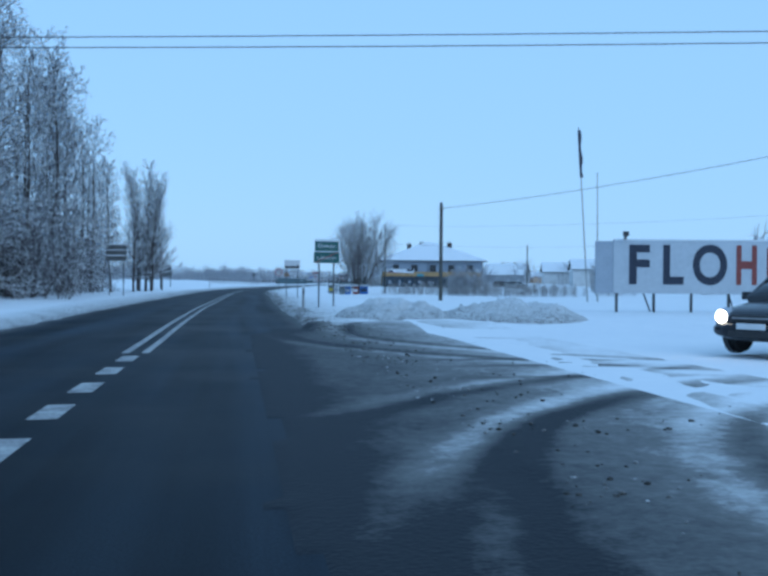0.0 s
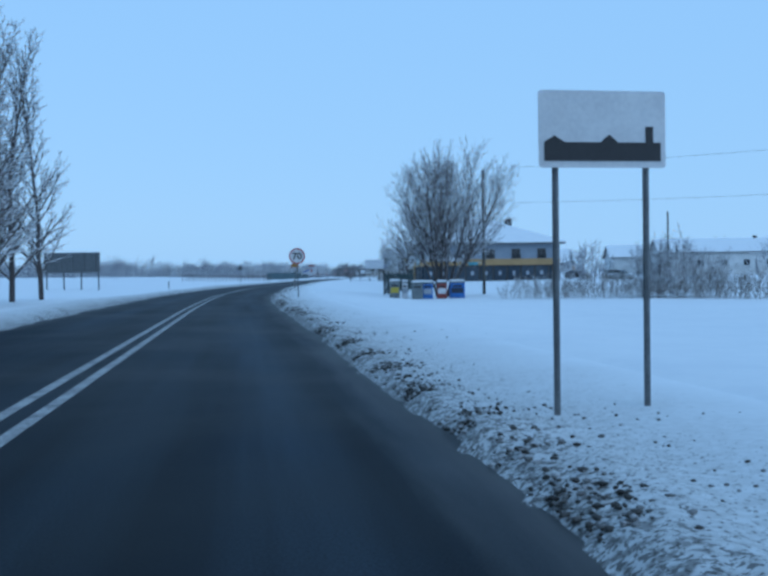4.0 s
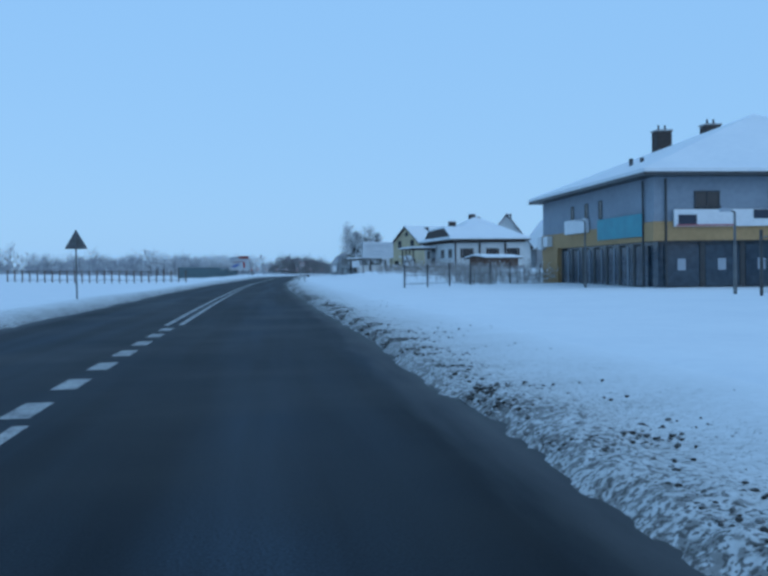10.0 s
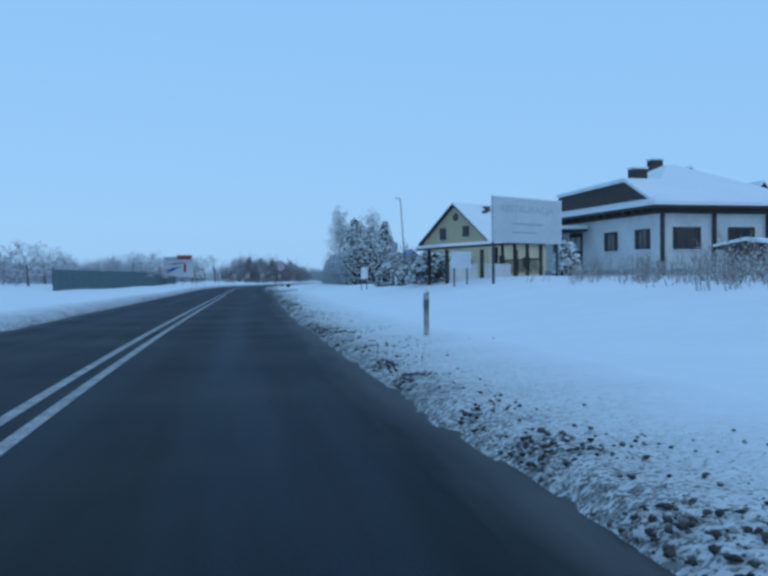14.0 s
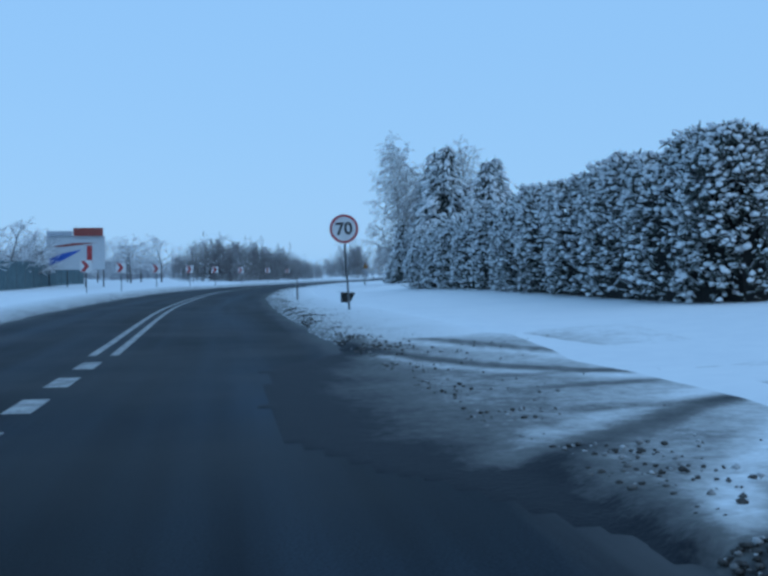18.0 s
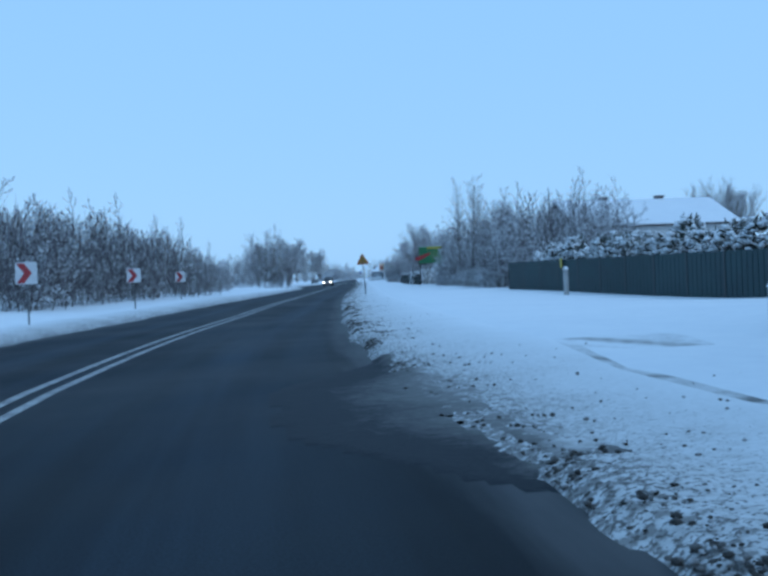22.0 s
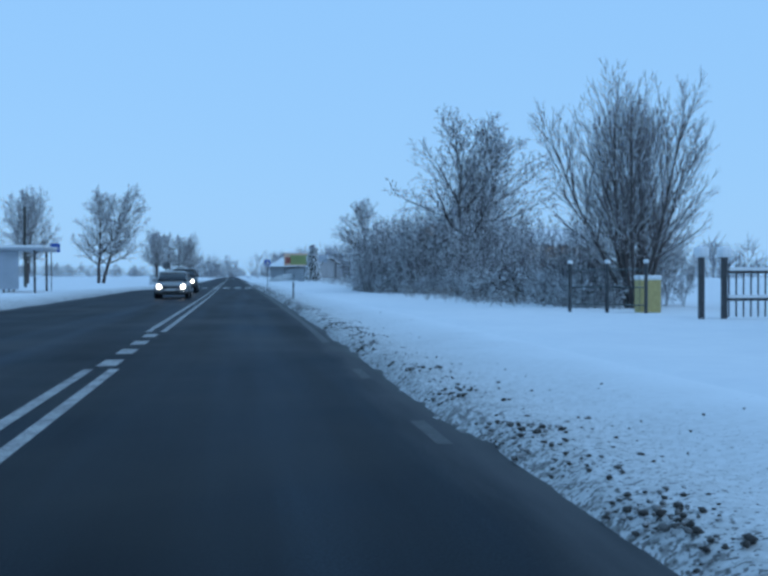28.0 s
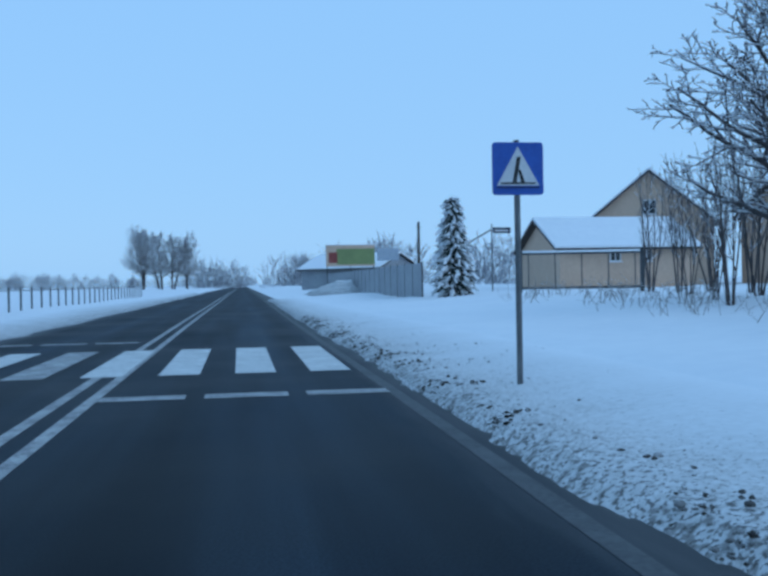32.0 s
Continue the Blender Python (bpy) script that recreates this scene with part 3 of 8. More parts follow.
def circle(r, cx=0.0, cz=0.0, n=40):
    return [(cx + r * math.cos(2 * math.pi * k / n), cz + r * math.sin(2 * math.pi * k / n)) for k in range(n)]


def rounded(pts, r, n=5):
    """An outline with its corners rounded."""
    out = []
    for k, p in enumerate(pts):
        p, a, b = Vector(p), Vector(pts[k - 1]), Vector(pts[(k + 1) % len(pts)])
        u, w = p + (a - p).normalized() * r, p + (b - p).normalized() * r
        for j in range(n + 1):
            t = j / n
            q = u * (1 - t) ** 2 + p * 2 * t * (1 - t) + w * t * t
            out.append((q.x, q.y))
    return out


def ring(ro, ri, cz, y0, y1, n=40):
    bm = bmesh.new()
    o, i = circle(ro, 0, cz, n), circle(ri, 0, cz, n)
    vo = [[bm.verts.new((x, y, z)) for x, z in o] for y in (y0, y1)]
    vi = [[bm.verts.new((x, y, z)) for x, z in i] for y in (y0, y1)]
    for k in range(n):
        j = (k + 1) % n
        bm.faces.new((vo[0][k], vo[0][j], vi[0][j], vi[0][k]))
        bm.faces.new((vo[1][j], vo[1][k], vi[1][k], vi[1][j]))
        bm.faces.new((vo[0][j], vo[0][k], vo[1][k], vo[1][j]))
        bm.faces.new((vi[0][k], vi[0][j], vi[1][j], vi[1][k]))
    return bm


def words(text, size, material, parent, x, y, z, face=0.0, label="", width=None, bold=0.0):
    """Lettering that stands upright and faces its thing's -y."""
    cu = bpy.data.curves.new("lettering", "FONT")
    cu.body, cu.size, cu.align_x, cu.align_y, cu.extrude = text, size, "CENTER", "CENTER", 0.003
    cu.offset = bold
    cu.materials.append(material)
    tmp = new("lettering", cu)
    dg = bpy.context.evaluated_depsgraph_get()
    me = bpy.data.meshes.new_from_object(tmp.evaluated_get(dg))
    bpy.data.objects.remove(tmp)
    if width:
        xs = [v.co.x for v in me.vertices]
        k = width / (max(xs) - min(xs))
        for v in me.vertices:
            v.co.x *= k
    me.materials.clear()
    me.materials.append(material)
    return put("lettering", me, parent, label, pose(x, y, z, 90, 0, face))


# ---- growing things ----
def tubes(seg, sides=3):
    """Tapered tubes for rows of two ends and two radii."""
    seg = np.asarray(seg, np.float64)
    p, q, r0, r1 = seg[:, :3], seg[:, 3:6], seg[:, 6], seg[:, 7]
    d = q - p
    d /= np.maximum(np.linalg.norm(d, axis=1), 1e-9)[:, None]
    ref = np.where(np.abs(d[:, 2:3]) < 0.9, np.array([[0, 0, 1.0]]), np.array([[1.0, 0, 0]]))
    u = np.cross(d, ref)
    u /= np.linalg.norm(u, axis=1)[:, None]
    w = np.cross(d, u)
    n = len(seg)
    v = np.empty((n, 2 * sides, 3))
    for k in range(sides):
        a = 2 * math.pi * k / sides + 0.5
        o = math.cos(a) * u + math.sin(a) * w
        v[:, k] = p + o * r0[:, None]
        v[:, sides + k] = q + o * r1[:, None]
    idx = np.arange(n)[:, None] * 2 * sides
    f = np.concatenate([np.stack([idx[:, 0] + k, idx[:, 0] + (k + 1) % sides, idx[:, 0] + sides + (k + 1) % sides, idx[:, 0] + sides + k], 1) for k in range(sides)])
    return v.reshape(-1, 3), f


def unit(v):
    return v / (np.linalg.norm(v, axis=1)[:, None] + 1e-9)


def shoot(rng, p, d, length, m, wild, lift):
    """Wandering lines of m pieces from the places p along d; lift bends them up, or down below 0."""
    P, D = [p], []
    for _ in range(m):
        d = unit(d + rng.normal(0, wild, d.shape) + np.array([0, 0, lift]))
        D.append(d)
        P.append(P[-1] + d * (length / m)[:, None])
    return np.stack(P, 1), np.stack(D, 1)


def level(n, angle, ratio, shape=0.45, start=0.2, thin=0.6, m=3, wild=0.12, lift=0.04, dome=False):
    """One order of branches: how many on each parent, their angles (at the tip and at the foot), and their length against the parent's."""
    return dict(n=n, angle=angle, ratio=ratio, shape=shape, start=start, thin=thin, m=m, wild=wild, lift=lift, dome=dome)


def branching(rng, p, d, length, r, levels, r_tip, m=9, wild=0.06, lift=0.03, loaded=0.5, snow_r=0.012):
    """Stems and their branches of every order: rows of tapered pieces for the wood, the fine twigs, and the snow that lies along both."""
    wood, fine, snow = [], [], []
    for k in range(len(levels) + 1):
        P, D = shoot(rng, p, d, length, m, wild, lift)
        t = np.linspace(0, 1, m + 1)
        R = np.maximum(r[:, None] * (1 - (0.86 if k == 0 else 0.7) * t), r_tip)
        rows = np.concatenate([P[:, :-1], P[:, 1:], R[:, :-1, None], R[:, 1:, None]], 2).reshape(-1, 8)
        (wood if k < 2 else fine).append(rows)
        flat = np.abs(rows[:, 5] - rows[:, 2]) / (np.linalg.norm(rows[:, 3:6] - rows[:, :3], axis=1) + 1e-9) < (0.72 if k else 0.4)
        lie = rows[flat & (rng.uniform(0, 1, len(rows)) < loaded)].copy()
        lie[:, 2] += lie[:, 6] * 0.7
        lie[:, 5] += lie[:, 7] * 0.7
        lie[:, 6:] = lie[:, 6:] * 0.6 + snow_r * rng.uniform(0.5, 1.2, (len(lie), 1))
        snow.append(lie)
        if k == len(levels):
            break
        q = levels[k]
        N, n = len(p), q["n"]
        tt = q["start"] + (1 - q["start"]) * (np.arange(n)[None] + rng.uniform(0, 1, (N, n))) / n
        f = np.minimum(tt * m, m - 1e-6)
        j = f.astype(int)
        w = (f - j)[..., None]
        i = np.arange(N)[:, None]
        base_p = P[i, j] * (1 - w) + P[i, j + 1] * w
        dd = D[i, j].reshape(-1, 3)
        turn = (np.arange(n)[None] * 2.4 + rng.uniform(0, 6.28, (N, 1)) + rng.normal(0, 0.35, (N, n))).ravel()
        ref = unit(np.cross(dd, np.where(np.abs(dd[:, 2:3]) < 0.9, np.array([[0, 0, 1.0]]), np.array([[1.0, 0, 0]]))))
        side_v = ref * np.cos(turn)[:, None] + np.cross(dd, ref) * np.sin(turn)[:, None]
        low, high = q["angle"]
        a = np.radians(high + (low - high) * tt + rng.normal(0, 6, (N, n))).reshape(-1, 1)
        size = np.sqrt(np.clip(1 - ((tt - 0.48) / 0.62) ** 2, 0.1, 1)) if q["dome"] else 1 - q["shape"] * tt
        length = (length[:, None] * q["ratio"] * rng.uniform(0.8, 1.12, (N, n)) * size).ravel()
        r = np.maximum((R[i, j] * q["thin"]).ravel(), r_tip)
        p, d = base_p.reshape(-1, 3), dd * np.cos(a) + side_v * np.sin(a)
        m, wild, lift = q["m"], q["wild"], q["lift"]
    return np.vstack(wood), np.vstack(fine), np.vstack(snow)


def core_growth(rng, n, width, depth, height, round_top):
    """The tangle inside a thicket, too dense to see through."""
    n = n * 3
    x, y = rng.uniform(-0.9, 0.9, n), rng.uniform(-0.85, 0.85, n)
    z = height * (1 - round_top * x * x - 0.2 * y * y) * rng.uniform(0.0, 0.82, n)
    p = np.stack([x * width / 2, y * depth / 2, z], 1)
    d = unit(rng.normal(0, 0.32, (n, 3)) + np.stack([0.25 * x, 0.25 * y, np.ones(n)], 1))
    r = rng.uniform(0.010, 0.021, n)
    return tubes(sprays(rng, p, d, rng.uniform(0.5, 1.5, n), r), 3)


def plant(name, where, label, category, group, wood, fine, snow, bark, twig, first="trunk", core=None, pads=None):
    t = root(name, where, label, category, group)
    tagged(raw(first, *tubes(wood, 4), bark or M_BARK, t, smooth=True), kind="" if first == "trunk" else "stuff")
    tagged(raw("crown", *tubes(fine, 3), twig or M_TWIG, t), kind="stuff")
    if core is not None:
        tagged(raw("inner_tangle", *core, M_CORE, t, "dense dark inner twigs"), kind="stuff")
    if pads is not None:
        tagged(raw("caught_snow", *pads, M_SNOW, t, "small pillows of snow caught in the twigs"), kind="stuff")
    if len(snow):
        tagged(raw("clinging_snow", *tubes(snow, 3), M_SNOW, t, "white lines of snow along the limbs"), kind="stuff")
    return t


def tree(name, where, label, group="", bark=None, twig=None, seed=1, height=9.0, width=7.0, r=0.2, stems=1, fan=(4, 24), levels=(), tip=0.008,
         wild=0.06, lift=0.03, loaded=0.5, snow_r=0.012, foot=0.3):
    """A leafless tree; stems above one rise like a fan from the foot. Its crown is brought to the height and width given."""
    rng = np.random.default_rng(seed)
    k = np.arange(stems)
    a = 2 * math.pi * (k + rng.uniform(-0.3, 0.3, stems)) / stems
    lean = np.radians(np.linspace(fan[0], fan[1], stems)[rng.permutation(stems)] if stems > 1 else np.zeros(1))
    d = np.stack([np.cos(a) * np.sin(lean), np.sin(a) * np.sin(lean), np.cos(lean)], 1)
    p = np.stack([np.cos(a), np.sin(a), np.zeros(stems)], 1) * (foot if stems > 1 else 0.0)
    length = height * (0.9 if stems == 1 else 1.0) * rng.uniform(0.82, 1.0, stems)
    wood, fine, snow = branching(rng, p, d, length, np.full(stems, r), levels, tip, 9, wild, lift, loaded, snow_r)
    ends = fine[:, 3:6]
    kz = height / np.quantile(ends[:, 2], 0.997)
    kx = width / 2 / np.quantile(np.hypot(ends[:, 0], ends[:, 1]), 0.95)
    for rows in (wood, fine, snow):
        rows[:, [0, 1, 3, 4]] *= kx
        rows[:, [2, 5]] *= kz
    low = wood[:, 2] <= 0.001
    wood[low, 2] -= 0.25
    return plant(name, where, label, "tree", group, wood, fine, snow, bark, twig)


def caught_snow(rng, rows, count):
    """Little pillows of snow on the twigs, more of them low down."""
    z = rows[:, 2]
    w = np.exp(-1.2 * z / max(z.max(), 0.1))
    i = rng.choice(len(rows), count, p=w / w.sum())
    q = rng.uniform(0.022, 0.07, count)
    return clumps(rng, rows[i, :3], np.stack([q * 1.5, q, q * 0.6], 1), rough=0.35)


def bush(name, where, label, group="", bark=None, twig=None, category="bush", seed=1, width=6.0, depth=4.0, height=4.0, stems=30, levels=(), tip=0.009,
         round_top=0.55, core=0, loaded=0.5, snow_r=0.014, r=0.03, pads=0):
    """A thicket of many stems with a domed top."""
    rng = np.random.default_rng(seed)
    x, y = rng.uniform(-0.95, 0.95, stems), rng.uniform(-0.92, 0.92, stems)
    p = np.stack([x * width * 0.46, y * depth * 0.46, np.full(stems, -0.15)], 1)
    d = unit(np.stack([0.28 * x + rng.normal(0, 0.12, stems), 0.28 * y + rng.normal(0, 0.12, stems), np.ones(stems)], 1))
    length = height * (1 - round_top * x * x - 0.15 * y * y) * rng.uniform(0.62, 1.0, stems)
    wood, fine, snow = branching(rng, p, d, length, r * rng.uniform(0.7, 1.3, stems), levels, tip, 6, 0.09, 0.03, loaded, snow_r)
    return plant(name, where, label, category, group, wood, fine, snow, bark, twig, "stem", None if not core else core_growth(rng, core, width, depth, height, round_top), None if not pads else caught_snow(rng, fine, pads))


ICO_V = np.array([(0, 0, 1)] + [(0.894 * math.cos(2 * math.pi * k / 5), 0.894 * math.sin(2 * math.pi * k / 5), 0.447) for k in range(5)]
                 + [(0.894 * math.cos(2 * math.pi * (k + 0.5) / 5), 0.894 * math.sin(2 * math.pi * (k + 0.5) / 5), -0.447) for k in range(5)] + [(0, 0, -1)])
ICO_F = np.array([(0, 1 + k, 1 + (k + 1) % 5) for k in range(5)] + [(1 + k, 6 + k, 1 + (k + 1) % 5) for k in range(5)]
                 + [(1 + (k + 1) % 5, 6 + k, 6 + (k + 1) % 5) for k in range(5)] + [(11, 6 + (k + 1) % 5, 6 + k) for k in range(5)])


def clumps(rng, places, sizes, flat=0.6, rough=0.35):
    """Small ragged lumps, 20 faces each. sizes: a radius for each, or rows of three."""
    places = np.asarray(places, float)
    n = len(places)
    sizes = np.asarray(sizes, float)
    if sizes.ndim == 1:
        sizes = np.stack([sizes, sizes, sizes * flat], 1)
    a = rng.uniform(0, 2 * math.pi, n)
    c, s = np.cos(a), np.sin(a)
    v = ICO_V[None] * (1 + rng.uniform(-rough, rough, (n, 12, 1))) * sizes[:, None]
    x, y = v[..., 0] * c[:, None] - v[..., 1] * s[:, None], v[..., 0] * s[:, None] + v[..., 1] * c[:, None]
    v = np.stack([x, y, v[..., 2]], -1) + places[:, None]
    f = ICO_F[None] + 12 * np.arange(n)[:, None, None]
    return v.reshape(-1, 3), f.reshape(-1, 3)


def sprays(rng, p, d, length, r):
    """Short tapering evergreen sprays, as pieces."""
    e = p + d * length[:, None]
    return np.hstack([p, e, r[:, None], 0.25 * r[:, None]])


def spruce(name, where, label, seed, height, width, group="", bare=0.06, fill=1.0):
    """A spruce with drooping boughs: dark sprays below, thick fingers of snow above."""
    rng = np.random.default_rng(seed)
    t = root(name, where, label, "conifer", group)
    part("trunk", rods(((0, 0, -0.15), (0, 0, height * 0.97), 0.016 * height, 0.01)), M_BARK, t)
    pos, way, load, lsz, load_pad = [], [], [], [], []
    z = height * bare + 0.1
    while z < height * 0.975:
        f = (z - height * bare) / (height * (1 - bare))
        reach = width / 2 * (1 - f) ** 0.8 * (0.55 + 0.45 * min(1, f / 0.15)) + 0.10
        n = int(5 + 5 * (1 - f))
        off = rng.uniform(0, 6.28)
        for k in range(n):
            a = off + 2 * math.pi * k / n + rng.uniform(-0.35, 0.35)
            L = reach * rng.uniform(0.6, 1.2)
            m = max(3, int(L / 0.13 * fill))
            ca, sa = math.cos(a), math.sin(a)
            lift = rng.uniform(-0.05, 0.25)
            for j in range(m):
                g = (j + rng.uniform(0.2, 0.9)) / m
                zz = z + L * (lift * g - 0.62 * g * g)
                half = 0.20 * L * (1.05 - g) + 0.10
                for _ in range(2):
                    w = rng.normal(0, half)
                    pos.append((ca * L * g - sa * w, sa * L * g + ca * w, zz - abs(w) * 0.35 + rng.normal(0, 0.04)))
                    way.append((ca * 0.7 - sa * w * 1.5 + rng.normal(0, 0.35), sa * 0.7 + ca * w * 1.5 + rng.normal(0, 0.35), -0.45 + rng.normal(0, 0.3)))
            for _ in range(max(2, int(L * (4.0 if f > 0.22 else 1.6)))):
                g = rng.uniform(0.2, 1.0) ** 0.7
                w = rng.normal(0, 0.26 * L * (1.15 - g) + 0.05)
                q0 = np.array([ca * L * g - sa * w, sa * L * g + ca * w, z + L * (lift * g - 0.62 * g * g) - abs(w) * 0.35 + 0.07])
                d = np.array([ca * 0.8 - sa * (w * 1.2 + rng.normal(0, 0.5)), sa * 0.8 + ca * (w * 1.2 + rng.normal(0, 0.5)), -0.25 - 0.6 * g + rng.normal(0, 0.2)])
                d /= np.linalg.norm(d)
                r, ll = rng.uniform(0.05, 0.13) * min(1.0, 0.45 + 0.3 * L), rng.uniform(0.14, 0.5)
                load.append((*q0, *(q0 + d * ll), r * 0.8, r))
                lsz.append((*(q0 + d * ll), r * 1.05))
            if L > 0.9 and f > 0.12 and rng.uniform() < 0.4:
                g = rng.uniform(0.55, 0.95)
                for _ in range(4):
                    w, e = rng.normal(0, 0.16), g + rng.normal(0, 0.09)
                    load_pad.append((ca * L * e - sa * w, sa * L * e + ca * w, z + L * (lift * e - 0.62 * e * e) + 0.08, rng.uniform(0.13, 0.24)))
        z += max(0.15, 0.045 * height * (1 - 0.5 * f)) * rng.uniform(0.8, 1.2)
    pos, way = np.array(pos), unit(np.array(way))
    fo = raw("foliage", *tubes(sprays(rng, pos, way, rng.uniform(0.18, 0.38, len(pos)), rng.uniform(0.035, 0.065, len(pos))), 3), M_NEEDLE, t, "dark green needles")
    tagged(fo, kind="stuff")
    lsz = np.array(lsz + load_pad)
    v1, f1 = tubes(load, 6)
    v2, f2 = clumps(rng, lsz[:, :3], lsz[:, 3], 0.7, 0.3)
    f1 = np.vstack([f1[:, :3], f1[:, [0, 2, 3]]])
    sl = raw("snow_load", np.vstack([v1, v2]), np.vstack([f1, f2 + len(v1)]), M_SNOW, t, "thick fingers of snow on the boughs", smooth=True)
    tagged(sl, kind="stuff")
    part("tip", rods(((0, 0, height * 0.93), (0, 0, height), 0.03, 0.008)), M_NEEDLE, t)
    return t


# ---- ground: one sheet of snow to the horizon, sunk under the road ----
def lay_ground():
    rows = np.r_[np.arange(-220, -20, 20), np.arange(-20, 700, 2.5), np.arange(700, 1220, 20)]
    right = np.array([2.3, 2.7, 3.4, 4.2, 5, 6, 7.2, 8.5, 10, 12, 14, 16.5, 19, 22, 26, 31, 38, 47, 60, 80, 110])
    left = np.array([1.6, 2.0, 2.7, 3.5, 4.5, 6, 8, 11, 15, 20, 27, 36, 48, 64, 85, 110])
    cols = len(left) + 2 + len(right)
    v = np.empty((len(rows), cols, 3))
    for i, s in enumerate(rows):
        le, re = float(left_edge(s)), float(edge(s))
        d = np.r_[(le - left)[::-1], le + 0.3, re - 0.3, re + right]
        x, y = spot(np.full(cols, s), d)
        z = hills(np.full(cols, s), d)
        z[len(left):len(left) + 2] = -0.12
        z[len(left) - 1] -= 0.12
        z[len(left) + 2] -= 0.12
        v[i] = np.stack([x, y, z], 1)
    n, m = len(rows), cols
    grid = np.arange(n * m).reshape(n, m)
    f = np.stack([grid[:-1, :-1], grid[:-1, 1:], grid[1:, 1:], grid[1:, :-1]], -1).reshape(-1, 4)
    loop = np.r_[grid[0, :], grid[1:, -1], grid[-1, -2::-1], grid[-2:0:-1, 0]]
    v = v.reshape(-1, 3)
    c = np.array([52.0, 384.0])
    way = v[loop, :2] - c
    way /= np.linalg.norm(way, axis=1)[:, None]
    outer = np.c_[c + way * 4200, np.full(len(loop), 0.0)]
    k = len(loop)
    extra = len(v) + np.arange(k)
    f2 = np.stack([loop, extra, np.roll(extra, -1), np.roll(loop, -1)], -1)
    ob = raw("ground", np.r_[v, outer], np.r_[f, f2], M_SNOW, smooth=True)
    ob.data.polygons.foreach_set("use_smooth", np.r_[np.ones(len(f), bool), np.zeros(len(f2), bool)])
    return tagged(ob, "snow-covered verges, yards and open fields", "ground", kind="structure")


lay_ground()


def ribbon(name, s0, s1, step, d_of, z, material, label, category, uv_mid=None):
    """A strip along the road from rows of d."""
    rows = np.arange(s0, s1 + step * 0.5, step)
    d = np.array([d_of(s) for s in rows])
    n, m = d.shape
    x, y = spot(np.repeat(rows, m), d.ravel())
    v = np.stack([x, y, np.full(n * m, z)], 1)
    grid = np.arange(n * m).reshape(n, m)
    f = np.stack([grid[:-1, :-1], grid[:-1, 1:], grid[1:, 1:], grid[1:, :-1]], -1).reshape(-1, 4)
    off = np.repeat(mid(rows), m)
    ob = raw(name, v, f, material, uv=np.stack([d.ravel() - off, np.repeat(rows, m)], 1))
    rim = np.repeat(np.array([[float(left_edge(q)), float(edge(q))] for q in rows]), m, axis=0)
    inset = np.maximum(rim[:, 0] - d.ravel(), d.ravel() - rim[:, 1])
    layer = ob.data.uv_layers.new(name="Edge")
    layer.data.foreach_set("uv", np.stack([inset, inset], 1).astype(np.float32)[f.ravel()].ravel())
    return tagged(ob, label, category, kind="structure")


ribbon("road", -220, 1200, 4.0, lambda s: np.linspace(float(left_edge(s)) - 0.8, float(edge(s)) + 0.8, 12), 0.0, M_ASPH,
       "damp dark two-lane asphalt road, swept of snow", "road")


def stripes(name, spans, d_of, width, material, label, z=0.004):
    """Painted line pieces: spans of s, each a quad strip."""
    v, f = [], []
    for a, b in spans:
        n = max(1, int((b - a) / 3))
        q = np.linspace(a, b, n + 1)
        c = np.array([float(d_of(s)) for s in q])
        x0, y0 = spot(q, c - width / 2)
        x1, y1 = spot(q, c + width / 2)
        k = len(v)
        for i in range(n + 1):
            v += [(x0[i], y0[i], z), (x1[i], y1[i], z)]
        f += [(k + 2 * i, k + 2 * i + 1, k + 2 * i + 3, k + 2 * i + 2) for i in range(n)]
    return tagged(raw(name, v, f, material), label, "road marking", kind="structure")


OPEN = [(-8, 16), (120.6, 128.9), (157, 171.5), (293, 309.5), (503.6, 511.8)]
cuts = [-200.0]
for a, b in OPEN:
    cuts += [float(a), float(b)]
cuts.append(1150.0)
full = [(cuts[k], cuts[k + 1]) for k in range(0, len(cuts), 2)]
full_left = [(a, b if b < 577 or a > 587 else 577.5) for a, b in full]
stripes("line_left", full, lambda s: mid(s) - 0.16, 0.13, M_LINE, "worn solid white line, one of a pair in the middle")
stripes("line_right", full, lambda s: mid(s) + 0.16, 0.13, M_LINE, "worn solid white line, one of a pair in the middle")
for a, b in OPEN:
    for k in range(int((b - a) / 2)):
        q = a + 0.4 + 2.0 * k
        stripes("dash", [(q, q + 1.0)], mid, 0.26, M_LINE, "short white dash where side roads open")
stripes("edge_line", [(508, 640)], lambda s: edge(s) - 0.26, 0.14, M_LINE2, "worn grey edge line half under slush", 0.003)
for k in range(2):
    stripes("dash", [(497.6 + 4.4 * k, 498.7 + 4.4 * k)], lambda s: edge(s) - 0.26, 0.12, M_LINE2, "worn dash along the lay-by edge", 0.003)
for k in range(7):
    c = 1.14 - 1.02 * k
    stripes("crossing_stripe", [(580.7, 585.9)], lambda s, c=c: c, 0.55, M_FRESHLINE if k != 4 else M_LINE, "broad white stripe of the zebra crossing", 0.006)
for k in range(3):
    c = 1.08 - 1.1 * k
    stripes("give_way_dash", [(577.9, 578.3)], lambda s, c=c: c, 0.9, M_LINE, "thin white bar before the crossing", 0.006)
    stripes("give_way_dash", [(588.4, 588.8)], lambda s, c=c: c - 3.75, 0.9, M_LINE, "thin white bar before the crossing", 0.006)


